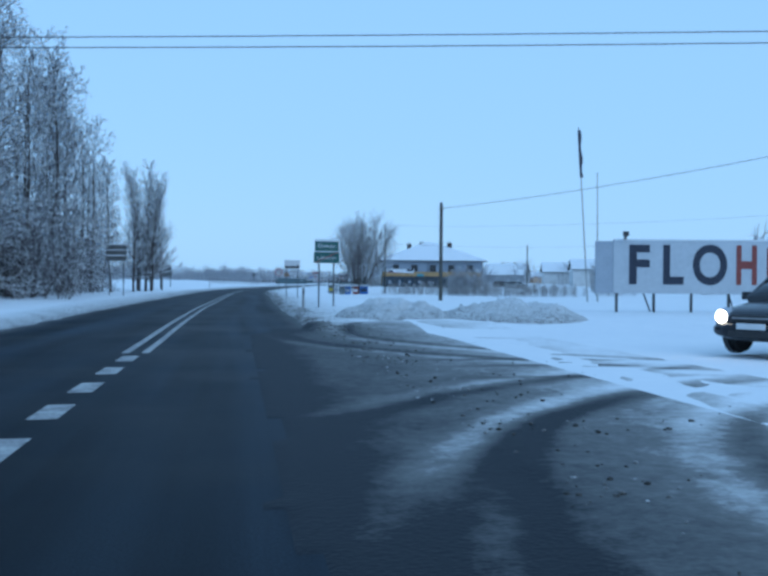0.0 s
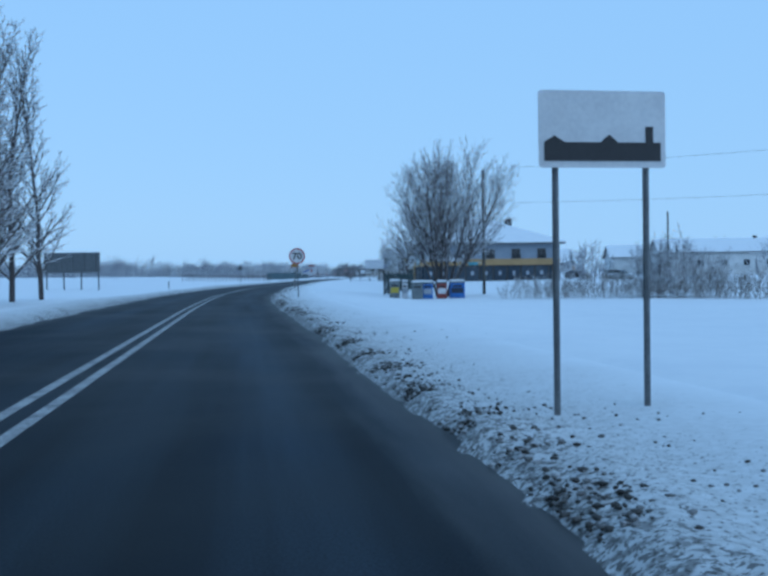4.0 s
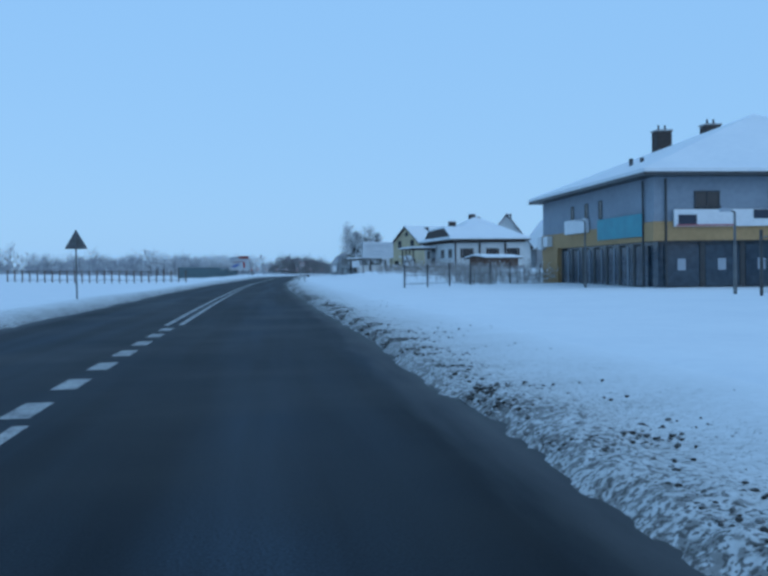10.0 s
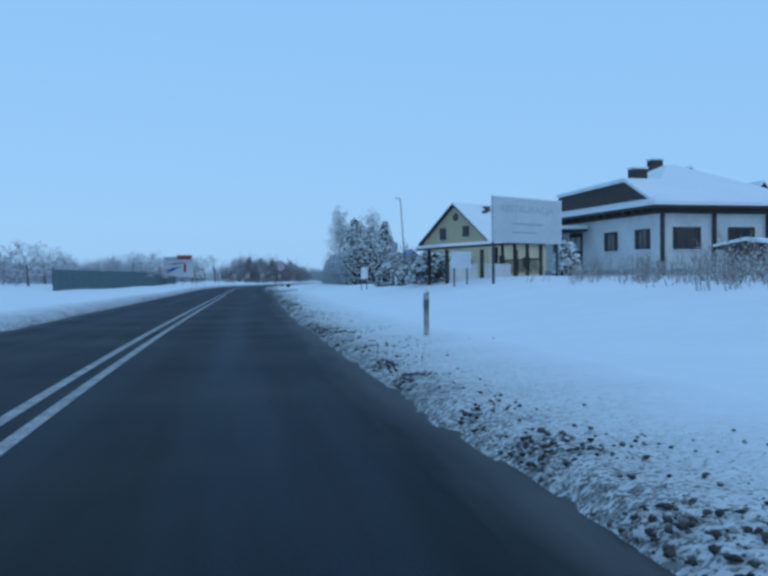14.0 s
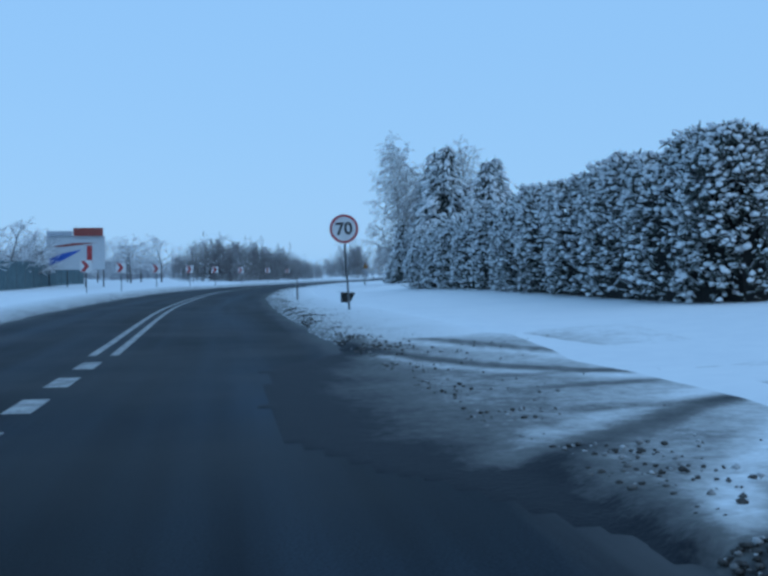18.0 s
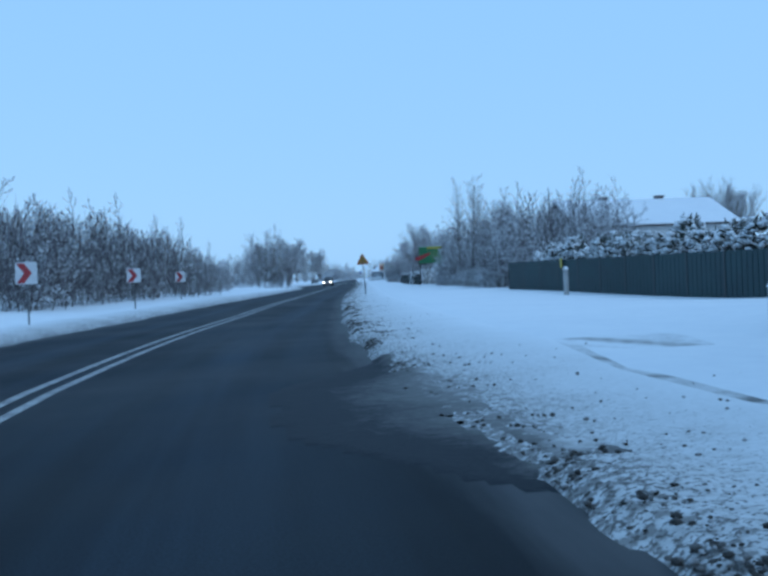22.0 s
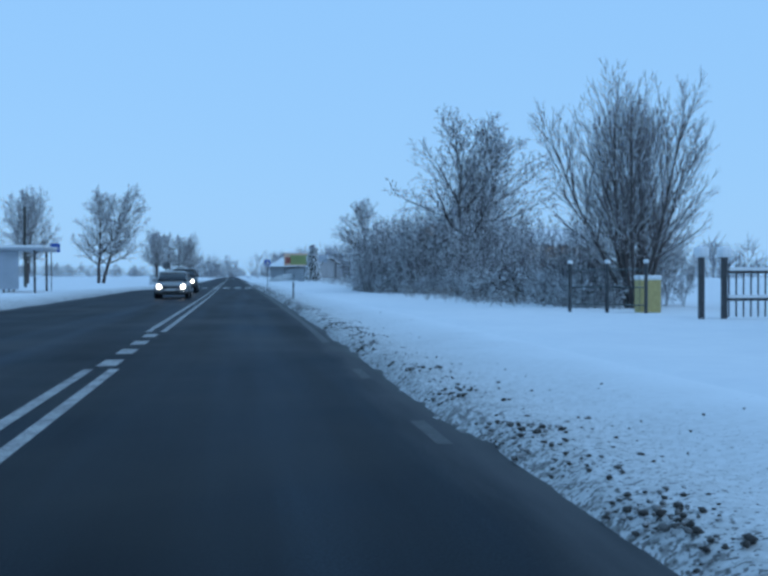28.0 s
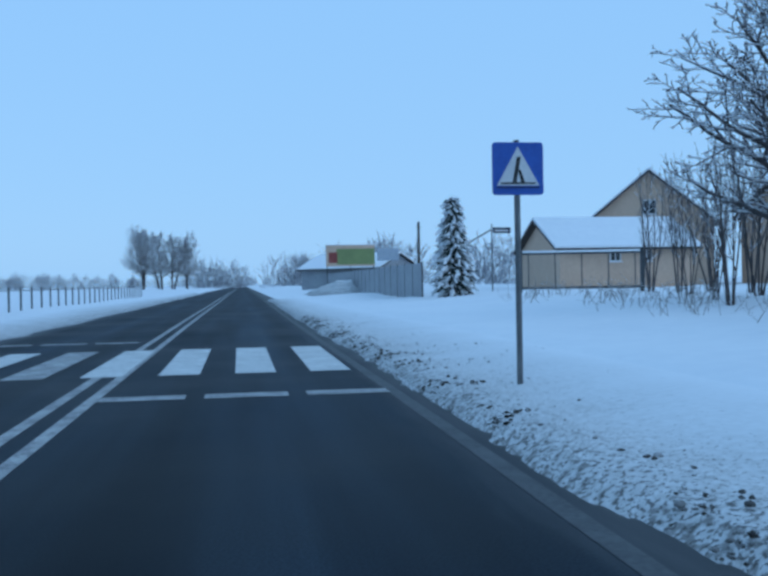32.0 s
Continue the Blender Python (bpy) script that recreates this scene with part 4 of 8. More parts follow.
def bank_profile(s, u, wide):
    """Height of the ploughed edge: a short broken step at the asphalt, a low crest, then the even verge."""
    open_ = side(s)
    h = hills(s, edge(s) + u)
    step = np.clip(u / 0.16, 0, 1)
    far = np.clip((u - 0.1) / (0.72 * wide), 0, 1)
    z = (0.085 * step + 0.05 * np.exp(-((u - 0.42) / 0.3) ** 2)) * (1 - 0.85 * open_)
    return z + (h - 0.085 * (1 - 0.85 * open_)) * far * far * (3 - 2 * far)


def churned(s):
    """How broken the ploughed edge is along the way."""
    return np.interp(s, [0, 60, 300, 430, 500, 1000], [0.8, 1.0, 1.0, 0.85, 0.4, 0.4])


def lay_bank(name, s0, s1, ds, dd, wide, sign, seed, high, label, grime=1.0, ta=12.0):
    """The ploughed edge of lumpy, dirty snow along the asphalt."""
    rows = np.arange(s0, s1, ds)
    cols = np.r_[np.arange(-0.26 if grime == 1.0 else -1.7, 1.1, dd), np.arange(1.1, wide + 0.11, 0.22 if grime == 1.0 else dd * 1.6)]
    n, m = len(rows), len(cols)
    s, u = np.repeat(rows, m), np.tile(cols, n)
    rng = np.random.default_rng(seed)

    def lattice(cell_s, cell_u):
        a, b = int((s1 - s0) / cell_s) + 3, int((wide + 1) / cell_u) + 3
        g = rng.uniform(-1, 1, (a, b))
        p, q = (s - s0) / cell_s, np.maximum(u + 0.3, 0) / cell_u
        i, j = p.astype(int), q.astype(int)
        fx, fy = p - i, q - j
        fx, fy = fx * fx * (3 - 2 * fx), fy * fy * (3 - 2 * fy)
        return g[i, j] * (1 - fx) * (1 - fy) + g[i + 1, j] * fx * (1 - fy) + g[i, j + 1] * (1 - fx) * fy + g[i + 1, j + 1] * fx * fy
    wander = 0.07 * lattice(1.9, 9.0) + 0.05 * lattice(0.45, 9.0) + 0.03 * lattice(0.22, 9.0)
    lump = 0.35 * lattice(0.8, 0.5) + 0.34 * np.abs(lattice(0.30, 0.22)) + 0.34 * np.abs(lattice(0.17, 0.13)) - 0.2
    w = u + wander
    rough = np.clip((0.9 - w) / 0.45, 0, 1) * np.clip(w / 0.06, 0, 1)
    gap = side(s) if sign > 0 else np.zeros(n * m)
    e = edge(s) if sign > 0 else left_edge(s)
    d = e + sign * u
    if sign > 0:
        z = bank_profile(s, w, wide)
    else:
        rise = np.clip(w / (0.75 * wide), 0, 1)
        z = hills(s, d) * rise * (2 - rise) + high * np.clip(w / 0.35, 0, 1) * np.clip((wide + 0.1 - u) / (0.6 * wide), 0, 1) * 0.6
    z = z + high * (1 - 0.5 * gap) * churned(s) * rough * lump
    z = np.where(w < 0.0, -0.03 if grime == 1.0 else np.where(w > -1.55 * gap + 0.05, 0.007, -0.03), np.maximum(z, 0.007))
    z = np.where(u > wide - 0.12, hills(s, d) - 0.05, z)
    z = z - 0.3 * np.clip(1 - (s1 - s) / 2.5, 0, 1) ** 2 - 0.3 * np.clip(1 - (s - s0) / 2.5, 0, 1) ** 2
    x, y = spot(s, d)
    grid = np.arange(n * m).reshape(n, m)
    f = np.stack([grid[:-1, :-1], grid[:-1, 1:], grid[1:, 1:], grid[1:, :-1]], -1).reshape(-1, 4)
    if sign < 0:
        f = f[:, ::-1]
    dirt = w * (1.0 if sign > 0 else 1.6) - 0.35 * gap + 0.35 * (1 - churned(s))
    if grime < 1.0:
        bare = np.interp(w, [-1.5, -0.5, 0.4, 1.3, 0.5 * wide, 0.85 * wide], [1.35, 0.86, 0.84 * grime, 0.68 * grime, 0.44 * grime, 0.04])
        bare = bare * (1 - np.clip(1 - np.minimum(s - s0, s1 - s) / 4, 0, 1) * np.clip(w / 1.0, 0, 1)) + 1.2 * (1 - gap) * np.clip(0.4 - w, 0, 1)
        for cs, cd, rr in ((ta - 9, 11, 8.0), (ta - 9, 11, 9.6), (ta - 11, 12, 11.5), (ta - 11, 12, 13.1), (ta + 10, 12, 9.4), (ta + 10, 12, 11.0), (ta - 7, 11, 6.4)):
            off = np.hypot(s - cs, d - cd) - rr + 0.5 * wander
            bare = bare + 0.36 * np.exp(-(off / 0.17) ** 2) - 0.2 * np.exp(-((off - 0.42) / 0.2) ** 2)
        for off in (s - ta + 0.7 - 0.08 * d, s - ta - 0.9 - 0.05 * d, s - ta - 2.2):
            bare = bare + 0.30 * np.exp(-((off + wander) / 0.15) ** 2) * np.clip((w - 0.8) / 1.0, 0, 1)
        dirt = bare
    ob = raw(name, np.stack([x, y, z], 1), f, M_BANK if grime == 1.0 else M_APRON, smooth=True, uv=np.stack([dirt, s], 1))
    return tagged(ob, label, "snow bank", kind="structure")


lay_bank("slushy_apron", -4, 27.5, 0.14, 0.12, 5.2, 1, 9, 0.05, "broad grey slush with thrown soil in the side road mouth", 0.86)
lay_bank("slushy_apron", 294.5, 312.5, 0.14, 0.12, 5.0, 1, 10, 0.05, "broad grey slush with thrown soil in the side road mouth", 0.62, 303.0)
lay_bank("slushy_apron", 373.5, 386.0, 0.14, 0.12, 4.6, 1, 11, 0.05, "wheel tracks and slush in a snowy yard entrance", 0.55, 379.0)
BANKLABEL = "low ridge of ploughed snow, lumpy and brown with grit, beside the lane"
lay_bank("snow_bank_right_near", 24, 298, 0.10, 0.065, 2.75, 1, 3, 0.08, BANKLABEL)
lay_bank("snow_bank_right_far", 309, 640, 0.10, 0.065, 2.75, 1, 13, 0.08, BANKLABEL)
lay_bank("snow_bank_left", -4, 700, 0.5, 0.25, 2.05, -1, 4, 0.14, "low grey ridge of ploughed snow along the far lane")


def scatter_crumbs():
    """Broken lumps of slush and soil, thickest at the asphalt and thrown in patches."""
    rng = np.random.default_rng(12)
    for name, count, lo, hi, reach, label in (("slush_crumbs", 56000, 0.008, 0.028, 0.24, "broken lumps of dark soil and grey slush along the asphalt"),
                                              ("thrown_grit", 17000, 0.007, 0.020, 0.60, "single dark crumbs thrown out over the roadside snow")):
        s = rng.uniform(-3, 600, count)
        s = s + 0.7 * np.sin(s * 2.9) + 0.4 * np.sin(s * 7.3)
        u = np.abs(rng.normal(0.06, reach, count)) * (1 + 0.5 * np.sin(s * 0.9) * np.sin(s * 0.37)) + 0.03
        wide = side(s)
        u = u * (1 + 3.0 * wide * rng.uniform(0, 1, count))
        keep = rng.uniform(0, 1, count) < churned(s) * (1 - 0.8 * wide)
        s, u, wide = s[keep], u[keep], wide[keep]
        count = len(s)
        x, y = spot(s, edge(s) + u)
        r = rng.uniform(0, 1, count) ** 1.6 * (hi - lo) + lo
        z = bank_profile(s, u, 2.75) + r * 0.25
        tagged(raw(name, *clumps(rng, np.stack([x, y, z], 1), r, 0.62, 0.42), M_CRUMB), label, "clods", kind="stuff")


scatter_crumbs()


def mound(name, s, d, along, across, high, seed, label):
    """A heap that a plough has pushed up."""
    rng = np.random.default_rng(seed)
    n = 44
    g = rng.uniform(-1, 1, (12, 12))
    v = []
    for i in range(n):
        for j in range(n):
            a, b = 2 * i / (n - 1) - 1, 2 * j / (n - 1) - 1
            r = math.hypot(a, b)
            p, q = (a + 1) * 5, (b + 1) * 5
            i0, j0 = min(int(p), 10), min(int(q), 10)
            fx, fy = p - i0, q - j0
            lump = g[i0, j0] * (1 - fx) * (1 - fy) + g[i0 + 1, j0] * fx * (1 - fy) + g[i0, j0 + 1] * (1 - fx) * fy + g[i0 + 1, j0 + 1] * fx * fy
            z = high * max(0, 1 - r * r) * (0.75 + 0.4 * lump) + 0.03 * rng.normal() * (r < 0.9) - 0.08 * (r > 0.97)
            v.append((b * across / 2, a * along / 2, z))
    f = [(i * n + j, i * n + j + 1, (i + 1) * n + j + 1, (i + 1) * n + j) for i in range(n - 1) for j in range(n - 1)]
    uv = [(0.05 + 0.75 * max(0.0, (p[2] / max(high, 0.01))) + 0.5 * rng.uniform(), p[1]) for p in v]
    ob = raw(name, v, f, M_BANK, smooth=True, uv=uv)
    ob.matrix_basis = base(s, d, 0, -0.03)
    return tagged(ob, label, "snow mound")


mound("snow_mound", 28.0, 4.6, 6.0, 3.6, 0.55, 5, "ploughed heap of lumpy snow with brown soil at its foot")
mound("snow_mound", 26.6, 7.8, 5.0, 4.4, 0.62, 6, "larger ploughed heap of snow beside the side road mouth")
mound("snow_mound", 650.0, 8.5, 12.0, 6.0, 1.3, 8, "long white bank of cleared snow beside a yard")


# ---- traffic signs ----
def sign_pole(t, h, r=0.03, x=0.0, label=""):
    p = part("pole", rods(((x, 0, -0.3), (x, 0, h), r)), M_GALV, t, label)
    part("cap", rods(((x, 0, h), (x, 0, h + 0.015), r * 1.1, r * 0.6)), M_BACK, p)
    return p


def clips(t, x, zs):
    for z in zs:
        part("clamp", boxes((x - 0.05, x + 0.05, -0.035, 0.04, z - 0.02, z + 0.02)), M_BACK, t)


def round_limit_sign(s, d, zc, lean=0.0):
    t = root("speed_limit_sign", base(s, d) @ pose(0, 0, 0, 0, lean, 0), "round white speed limit sign with red rim on a steel pole", "traffic sign", "speed limit signs")
    g = float(hills(s, d))
    zc = zc - g
    sign_pole(t, zc + 0.36)
    disc = part("disc", plate(circle(0.40, 0, zc), -0.045, -0.037), M_PLATE, t)
    part("back", plate(circle(0.395, 0, zc), -0.036, -0.031), M_BACK, disc)
    part("rim", ring(0.40, 0.335, zc, -0.051, -0.046), M_RED, disc, "red rim")
    part("edge", ring(0.408, 0.398, zc, -0.052, -0.030), M_WHITE, disc)
    words("70", 0.47, M_BLACK, disc, 0, -0.05, zc - 0.01, label="black figures", width=0.46, bold=0.012)
    clips(t, 0, (zc - 0.2, zc + 0.2))
    return t


TRI = lambda w, zc: [(-w / 2, zc - w * 0.29), (w / 2, zc - w * 0.29), (0, zc + w * 0.577)]


def warning_sign(s, d, zb, w, kind, lean=0.0):
    what = {"bend": "yellow triangular bend warning sign with red rim on a pole", "crossing": "yellow triangular crossing warning sign with red rim on a pole"}[kind]
    t = root("warning_sign", base(s, d) @ pose(0, 0, 0, 0, lean, 0), what, "traffic sign", "warning signs")
    zc = zb - float(hills(s, d)) + w * 0.29
    sign_pole(t, zc + w * 0.3)
    p = part("plate", plate(rounded(TRI(w, zc), 0.07), -0.045, -0.038), M_RED, t, "red rim")
    part("back", plate(rounded(TRI(w * 0.98, zc), 0.07), -0.037, -0.031), M_BACK, p)
    part("field", plate(rounded(TRI(w * 0.86, zc), 0.05), -0.051, -0.046), M_YEL, p, "yellow field")
    k = w
    if kind == "bend":
        c = [(-0.13, -0.17), (-0.13, -0.02), (-0.09, 0.09), (-0.02, 0.15), (0.08, 0.17)]
        bm = bmesh.new()
        left = [(x * k - 0.032 * k, z * k) for x, z in c[:2]] + [(x * k - 0.028 * k, z * k + 0.02 * k) for x, z in c[2:4]] + [(c[4][0] * k, c[4][1] * k + 0.034 * k)]
        right = [(x * k + 0.032 * k, z * k) for x, z in c[:2]] + [(x * k + 0.03 * k, z * k - 0.02 * k) for x, z in c[2:4]] + [(c[4][0] * k, c[4][1] * k - 0.034 * k)]
        slab(bm, [(x, z + zc) for x, z in left + right[::-1]], -0.056, -0.052)
        slab(bm, [(0.07 * k, zc + 0.235 * k), (0.07 * k, zc + 0.105 * k), (0.20 * k, zc + 0.17 * k)], -0.0565, -0.052)
        part("bent_arrow", bm, M_BLACK, p, "black bent arrow")
    else:
        bm = bmesh.new()
        for a, b in (((-0.30, -0.20), (0.30, -0.20)), ((-0.24, -0.13), (-0.10, -0.13)), ((0.12, -0.13), (0.24, -0.13))):
            slab(bm, [(a[0] * k, zc + a[1] * k - 0.008), (b[0] * k, zc + b[1] * k - 0.008), (b[0] * k, zc + b[1] * k + 0.008), (a[0] * k, zc + a[1] * k + 0.008)], -0.056, -0.052)
        slab(bm, [(-0.06 * k, zc - 0.16 * k), (0.02 * k, zc - 0.16 * k), (0.05 * k, zc + 0.2 * k), (-0.01 * k, zc + 0.2 * k)], -0.056, -0.052)
        part("pictogram", bm, M_BLACK, p, "plain black pictogram bars")
    clips(t, 0, (zc - 0.15 * w, zc + 0.15 * w))
    return t


def crossing_sign(s, d, zc, face=0.0):
    t = root("crossing_sign", base(s, d, face), "square blue crossing sign with a white triangle on a steel pole", "traffic sign", "crossing signs")
    zc = zc - float(hills(s, d))
    h = 0.265
    sign_pole(t, zc + 0.28, 0.032)
    p = part("plate", plate(rounded([(-h, zc - h), (h, zc - h), (h, zc + h), (-h, zc + h)], 0.04), -0.045, -0.038), M_BLUE, t)
    part("back", plate(rounded([(-h, zc - h), (h, zc - h), (h, zc + h), (-h, zc + h)], 0.04), -0.037, -0.031), M_BACK, p)
    part("triangle", plate([(-0.22, zc - 0.17), (0.22, zc - 0.17), (0, zc + 0.22)], -0.050, -0.046), M_PLATE, p, "white triangle")
    bm = bmesh.new()
    for a, b, c, e in ((-0.18, 0.18, -0.155, -0.14), (-0.22, 0.22, -0.195, -0.185)):
        slab(bm, [(a, zc + c), (b, zc + c), (b, zc + e), (a, zc + e)], -0.054, -0.051)
    slab(bm, [(-0.06, zc - 0.14), (-0.02, zc - 0.14), (0.03, zc + 0.12), (-0.01, zc + 0.12)], -0.054, -0.051)
    slab(bm, [(0.03, zc - 0.14), (0.07, zc - 0.14), (0.025, zc - 0.01), (0.0, zc - 0.01)], -0.054, -0.051)
    part("pictogram", bm, M_BLACK, p, "plain black pictogram bars")
    clips(t, 0, (zc - 0.15, zc + 0.15))
    return t


def turned_sign(s, d, zc, shape, face=180.0):
    """A sign for the other way, seen from behind."""
    t = root("sign_from_behind", base(s, d, face), "grey back of a " + shape + " traffic sign on a steel pole", "traffic sign")
    zc = zc - float(hills(s, d))
    sign_pole(t, zc + 0.25)
    pts = TRI(0.85, zc - 0.05) if shape == "triangular" else [(-0.3, zc - 0.3), (0.3, zc - 0.3), (0.3, zc + 0.3), (-0.3, zc + 0.3)]
    p = part("plate", plate(rounded(pts, 0.05), -0.045, -0.036), M_BACK, t)
    for z in (zc - 0.12, zc + 0.12):
        part("rail", boxes((-0.16, 0.16, -0.034, -0.022, z - 0.015, z + 0.015)), M_GALV, p)
    return t


def town_sign(s, d):
    t = root("town_sign", base(s, d, -3), "two stacked green town name boards with snow on two poles", "road sign")
    g = float(hills(s, d))
    sign_pole(t, 2.80 - g, 0.032, -0.30)
    sign_pole(t, 2.80 - g, 0.032, 0.28)
    up, lo = 2.61 - g, 2.15 - g
    for name, z, w, text in (("upper_board", up, 0.94, "Dołuje"), ("lower_board", lo, 1.02, "Lubieszyn")):
        pts = rounded([(-w / 2, z - 0.225), (w / 2, z - 0.225), (w / 2, z + 0.225), (-w / 2, z + 0.225)], 0.03)
        p = part(name, plate(pts, -0.055, -0.045), M_PLATE, t)
        inner = rounded([(-w / 2 + 0.015, z - 0.21), (w / 2 - 0.015, z - 0.21), (w / 2 - 0.015, z + 0.21), (-w / 2 + 0.015, z + 0.21)], 0.025)
        part("green_field", plate(inner, -0.060, -0.056), M_GREEN, p)
        words(text, 0.21, M_PLATE, p, 0.0, -0.063, z - 0.01, label="white lettering", width=w * 0.72)
        if text == "Lubieszyn":
            part("red_bar", plate([(-w * 0.46, z - 0.20), (-w * 0.41, z - 0.20), (w * 0.46, z + 0.20), (w * 0.41, z + 0.20)], -0.074, -0.068), M_RED, p, "red cancelling bar")
    part("snow_cap", boxes((-0.46, 0.46, -0.075, -0.035, up + 0.226, up + 0.255), (-0.45, 0.45, -0.068, -0.062, up + 0.17, up + 0.226)), M_SNOW, t, "snow stuck along the top")
    return t


def built_up_sign(s, d):
    t = root("built_up_area_sign", base(s, d), "white board with a dark skyline strip on two thin legs", "road sign")
    g = float(hills(s, d))
    for x in (-0.36, 0.36):
        sign_pole(t, 2.5 - g, 0.026, x)
    z = 2.28 - g
    p = part("board", plate(rounded([(-0.5, z - 0.29), (0.5, z - 0.29), (0.5, z + 0.29), (-0.5, z + 0.29)], 0.03), -0.05, -0.04), M_PLATE, t)
    sky = [(-0.46, z - 0.24), (0.46, z - 0.24), (0.46, z - 0.10), (0.40, z - 0.10), (0.40, z + 0.02), (0.34, z + 0.02), (0.34, z - 0.10), (0.12, z - 0.10), (0.05, z - 0.04), (-0.02, z - 0.10), (-0.30, z - 0.10), (-0.38, z - 0.05), (-0.46, z - 0.10)]
    part("skyline", plate(sky, -0.056, -0.051), M_BLACK, p, "black skyline shape")
    return t


def marker_post(s, d, group="marker posts"):
    t = root("marker_post", base(s, d), "slim grey roadside marker post splashed with slush", "marker post", group)
    bm = bmesh.new()
    slab(bm, [(-0.042, -0.2), (0.042, -0.2), (0.042, 0.74), (-0.042, 0.71)], -0.035, 0.035)
    b = part("body", bm, M_SLUSH, t)
    part("snow_cap", boxes((-0.044, 0.044, -0.04, 0.04, 0.742, 0.79), bevel=0.015), M_SNOW, b)
    part("band", plate([(-0.044, 0.44), (0.044, 0.47), (0.044, 0.62), (-0.044, 0.59)], -0.038, 0.038), M_BACK, b, "dark band")
    return t


def chevron_sign(s, d, zc):
    t = root("chevron_board", base(s, d, -4), "square white bend board with a red chevron on a short post", "traffic sign", "chevron boards in the bend")
    zc = zc - float(hills(s, d))
    sign_pole(t, zc + 0.2, 0.028)
    p = part("board", plate(rounded([(-0.31, zc - 0.31), (0.31, zc - 0.31), (0.31, zc + 0.31), (-0.31, zc + 0.31)], 0.03), -0.045, -0.038), M_PLATE, t)
    part("chevron", plate([(-0.28, zc - 0.28), (-0.06, zc - 0.28), (0.16, zc), (-0.06, zc + 0.28), (-0.28, zc + 0.28), (-0.06, zc)], -0.050, -0.046), M_RED, p, "red chevron")
    return t


town_sign(37.5, 3.28)
built_up_sign(62.0, 2.75)
round_limit_sign(103.1, 2.5, 2.20, -1.5)
round_limit_sign(321.1, 3.2, 2.46, -3.5)
warning_sign(139.9, 2.63, 1.97, 0.83, "bend", -1.2)
warning_sign(429.2, 2.9, 2.02, 0.78, "crossing", -3.0)
crossing_sign(577.0, 2.72, 2.32)
turned_sign(584.5, -6.6, 2.15, "square")
turned_sign(186.0, -6.9, 2.45, "triangular")
for s, d in ((36.9, 2.35), (136.4, 2.56), (237.0, 3.14), (335.0, 2.4), (436.9, 2.92), (537.0, 2.56), (144.0, -9.0)):
    marker_post(s, d)
for s, d in ((346, -8.4), (356, -8.4), (367, -8.4), (377.5, -8.0), (387, -7.6), (398, -7.4), (413.5, -7.6), (429.5, -8.4)):
    chevron_sign(s, d, 1.72)


def direction_board(s, d):
    t = root("direction_board", base(s, d), "dark stacked direction board with snowy ledges on two legs", "road sign")
    for x in (-0.45, 0.45):
        sign_pole(t, 3.2, 0.035, x)
    for k in range(3):
        z = 2.25 + 0.36 * k
        p = part("panel", boxes((-0.65, 0.65, -0.06, -0.04, z, z + 0.30), bevel=0.004), M_BACK, t)
        part("snow_ledge", boxes((-0.64, 0.64, -0.075, -0.02, z + 0.30, z + 0.345)), M_SNOW, p, "snow on its top edge")
    return t


direction_board(64, -8.6)


# ---- boards, poles and wires ----
def billboard(name, where, w, h, lift, face, label, legs=4, deep=0.12, legm=None):
    """A flat hoarding on posts: its left lower corner stands at its own origin."""
    t = root(name, where, label, "billboard")
    b = part("panel", boxes((0, w, 0, deep, lift, lift + h), bevel=0.01), face, t)
    part("snow_cap", boxes((0.0, w, -0.02, deep + 0.02, lift + h, lift + h + 0.06), bevel=0.02), M_SNOW, t, "thin snow on the top edge")
    for k in range(legs):
        x = 0.15 + (w - 0.3) * k / max(1, legs - 1)
        part("leg", boxes((x - 0.04, x + 0.04, deep, deep + 0.08, -0.25, lift + h * 0.7)), legm or M_DARKSTEEL, t)
    return t, b


x, y = spot(32.0, 12.95)
ht, hb = billboard("hoarding", pose(float(x), float(y), 0.15, 0, 0, -9.5), 9.5, 1.85, 0.72, M_BOARD, "long pale hoarding with large dark and red letters on posts", 8)
part("side_panel", boxes((-0.62, 0.0, 0.02, 0.14, 0.72, 2.55)), M_PALE, ht, "greyer side panel")
for k in range(3):
    part("brace", rods(((1.1 + 3.0 * k, 0.2, 0.75), (1.6 + 3.0 * k, 0.9, -0.1), 0.03)), M_DARKSTEEL, ht)
for letter, x0, m in (("F", 0.87, M_NAVY), ("L", 2.05, M_NAVY), ("O", 3.38, M_NAVY), ("H", 4.66, M_REDP)):
    words(letter, 1.88, m, hb, x0, -0.008, 1.66, label="red block letter" if letter == "H" else "dark block letter", width=1.2 if letter == "O" else 0.72, bold=0.055)
part("block_shape", boxes((5.37, 6.03, -0.012, -0.004, 0.98, 2.34)), m, hb, "red upright block at the end of the row")
part("floodlight", boxes((0.30, 0.48, -0.25, -0.1, 2.72, 2.88), (0.37, 0.41, -0.2, 0.05, 2.6, 2.72)), M_DARKSTEEL, ht)


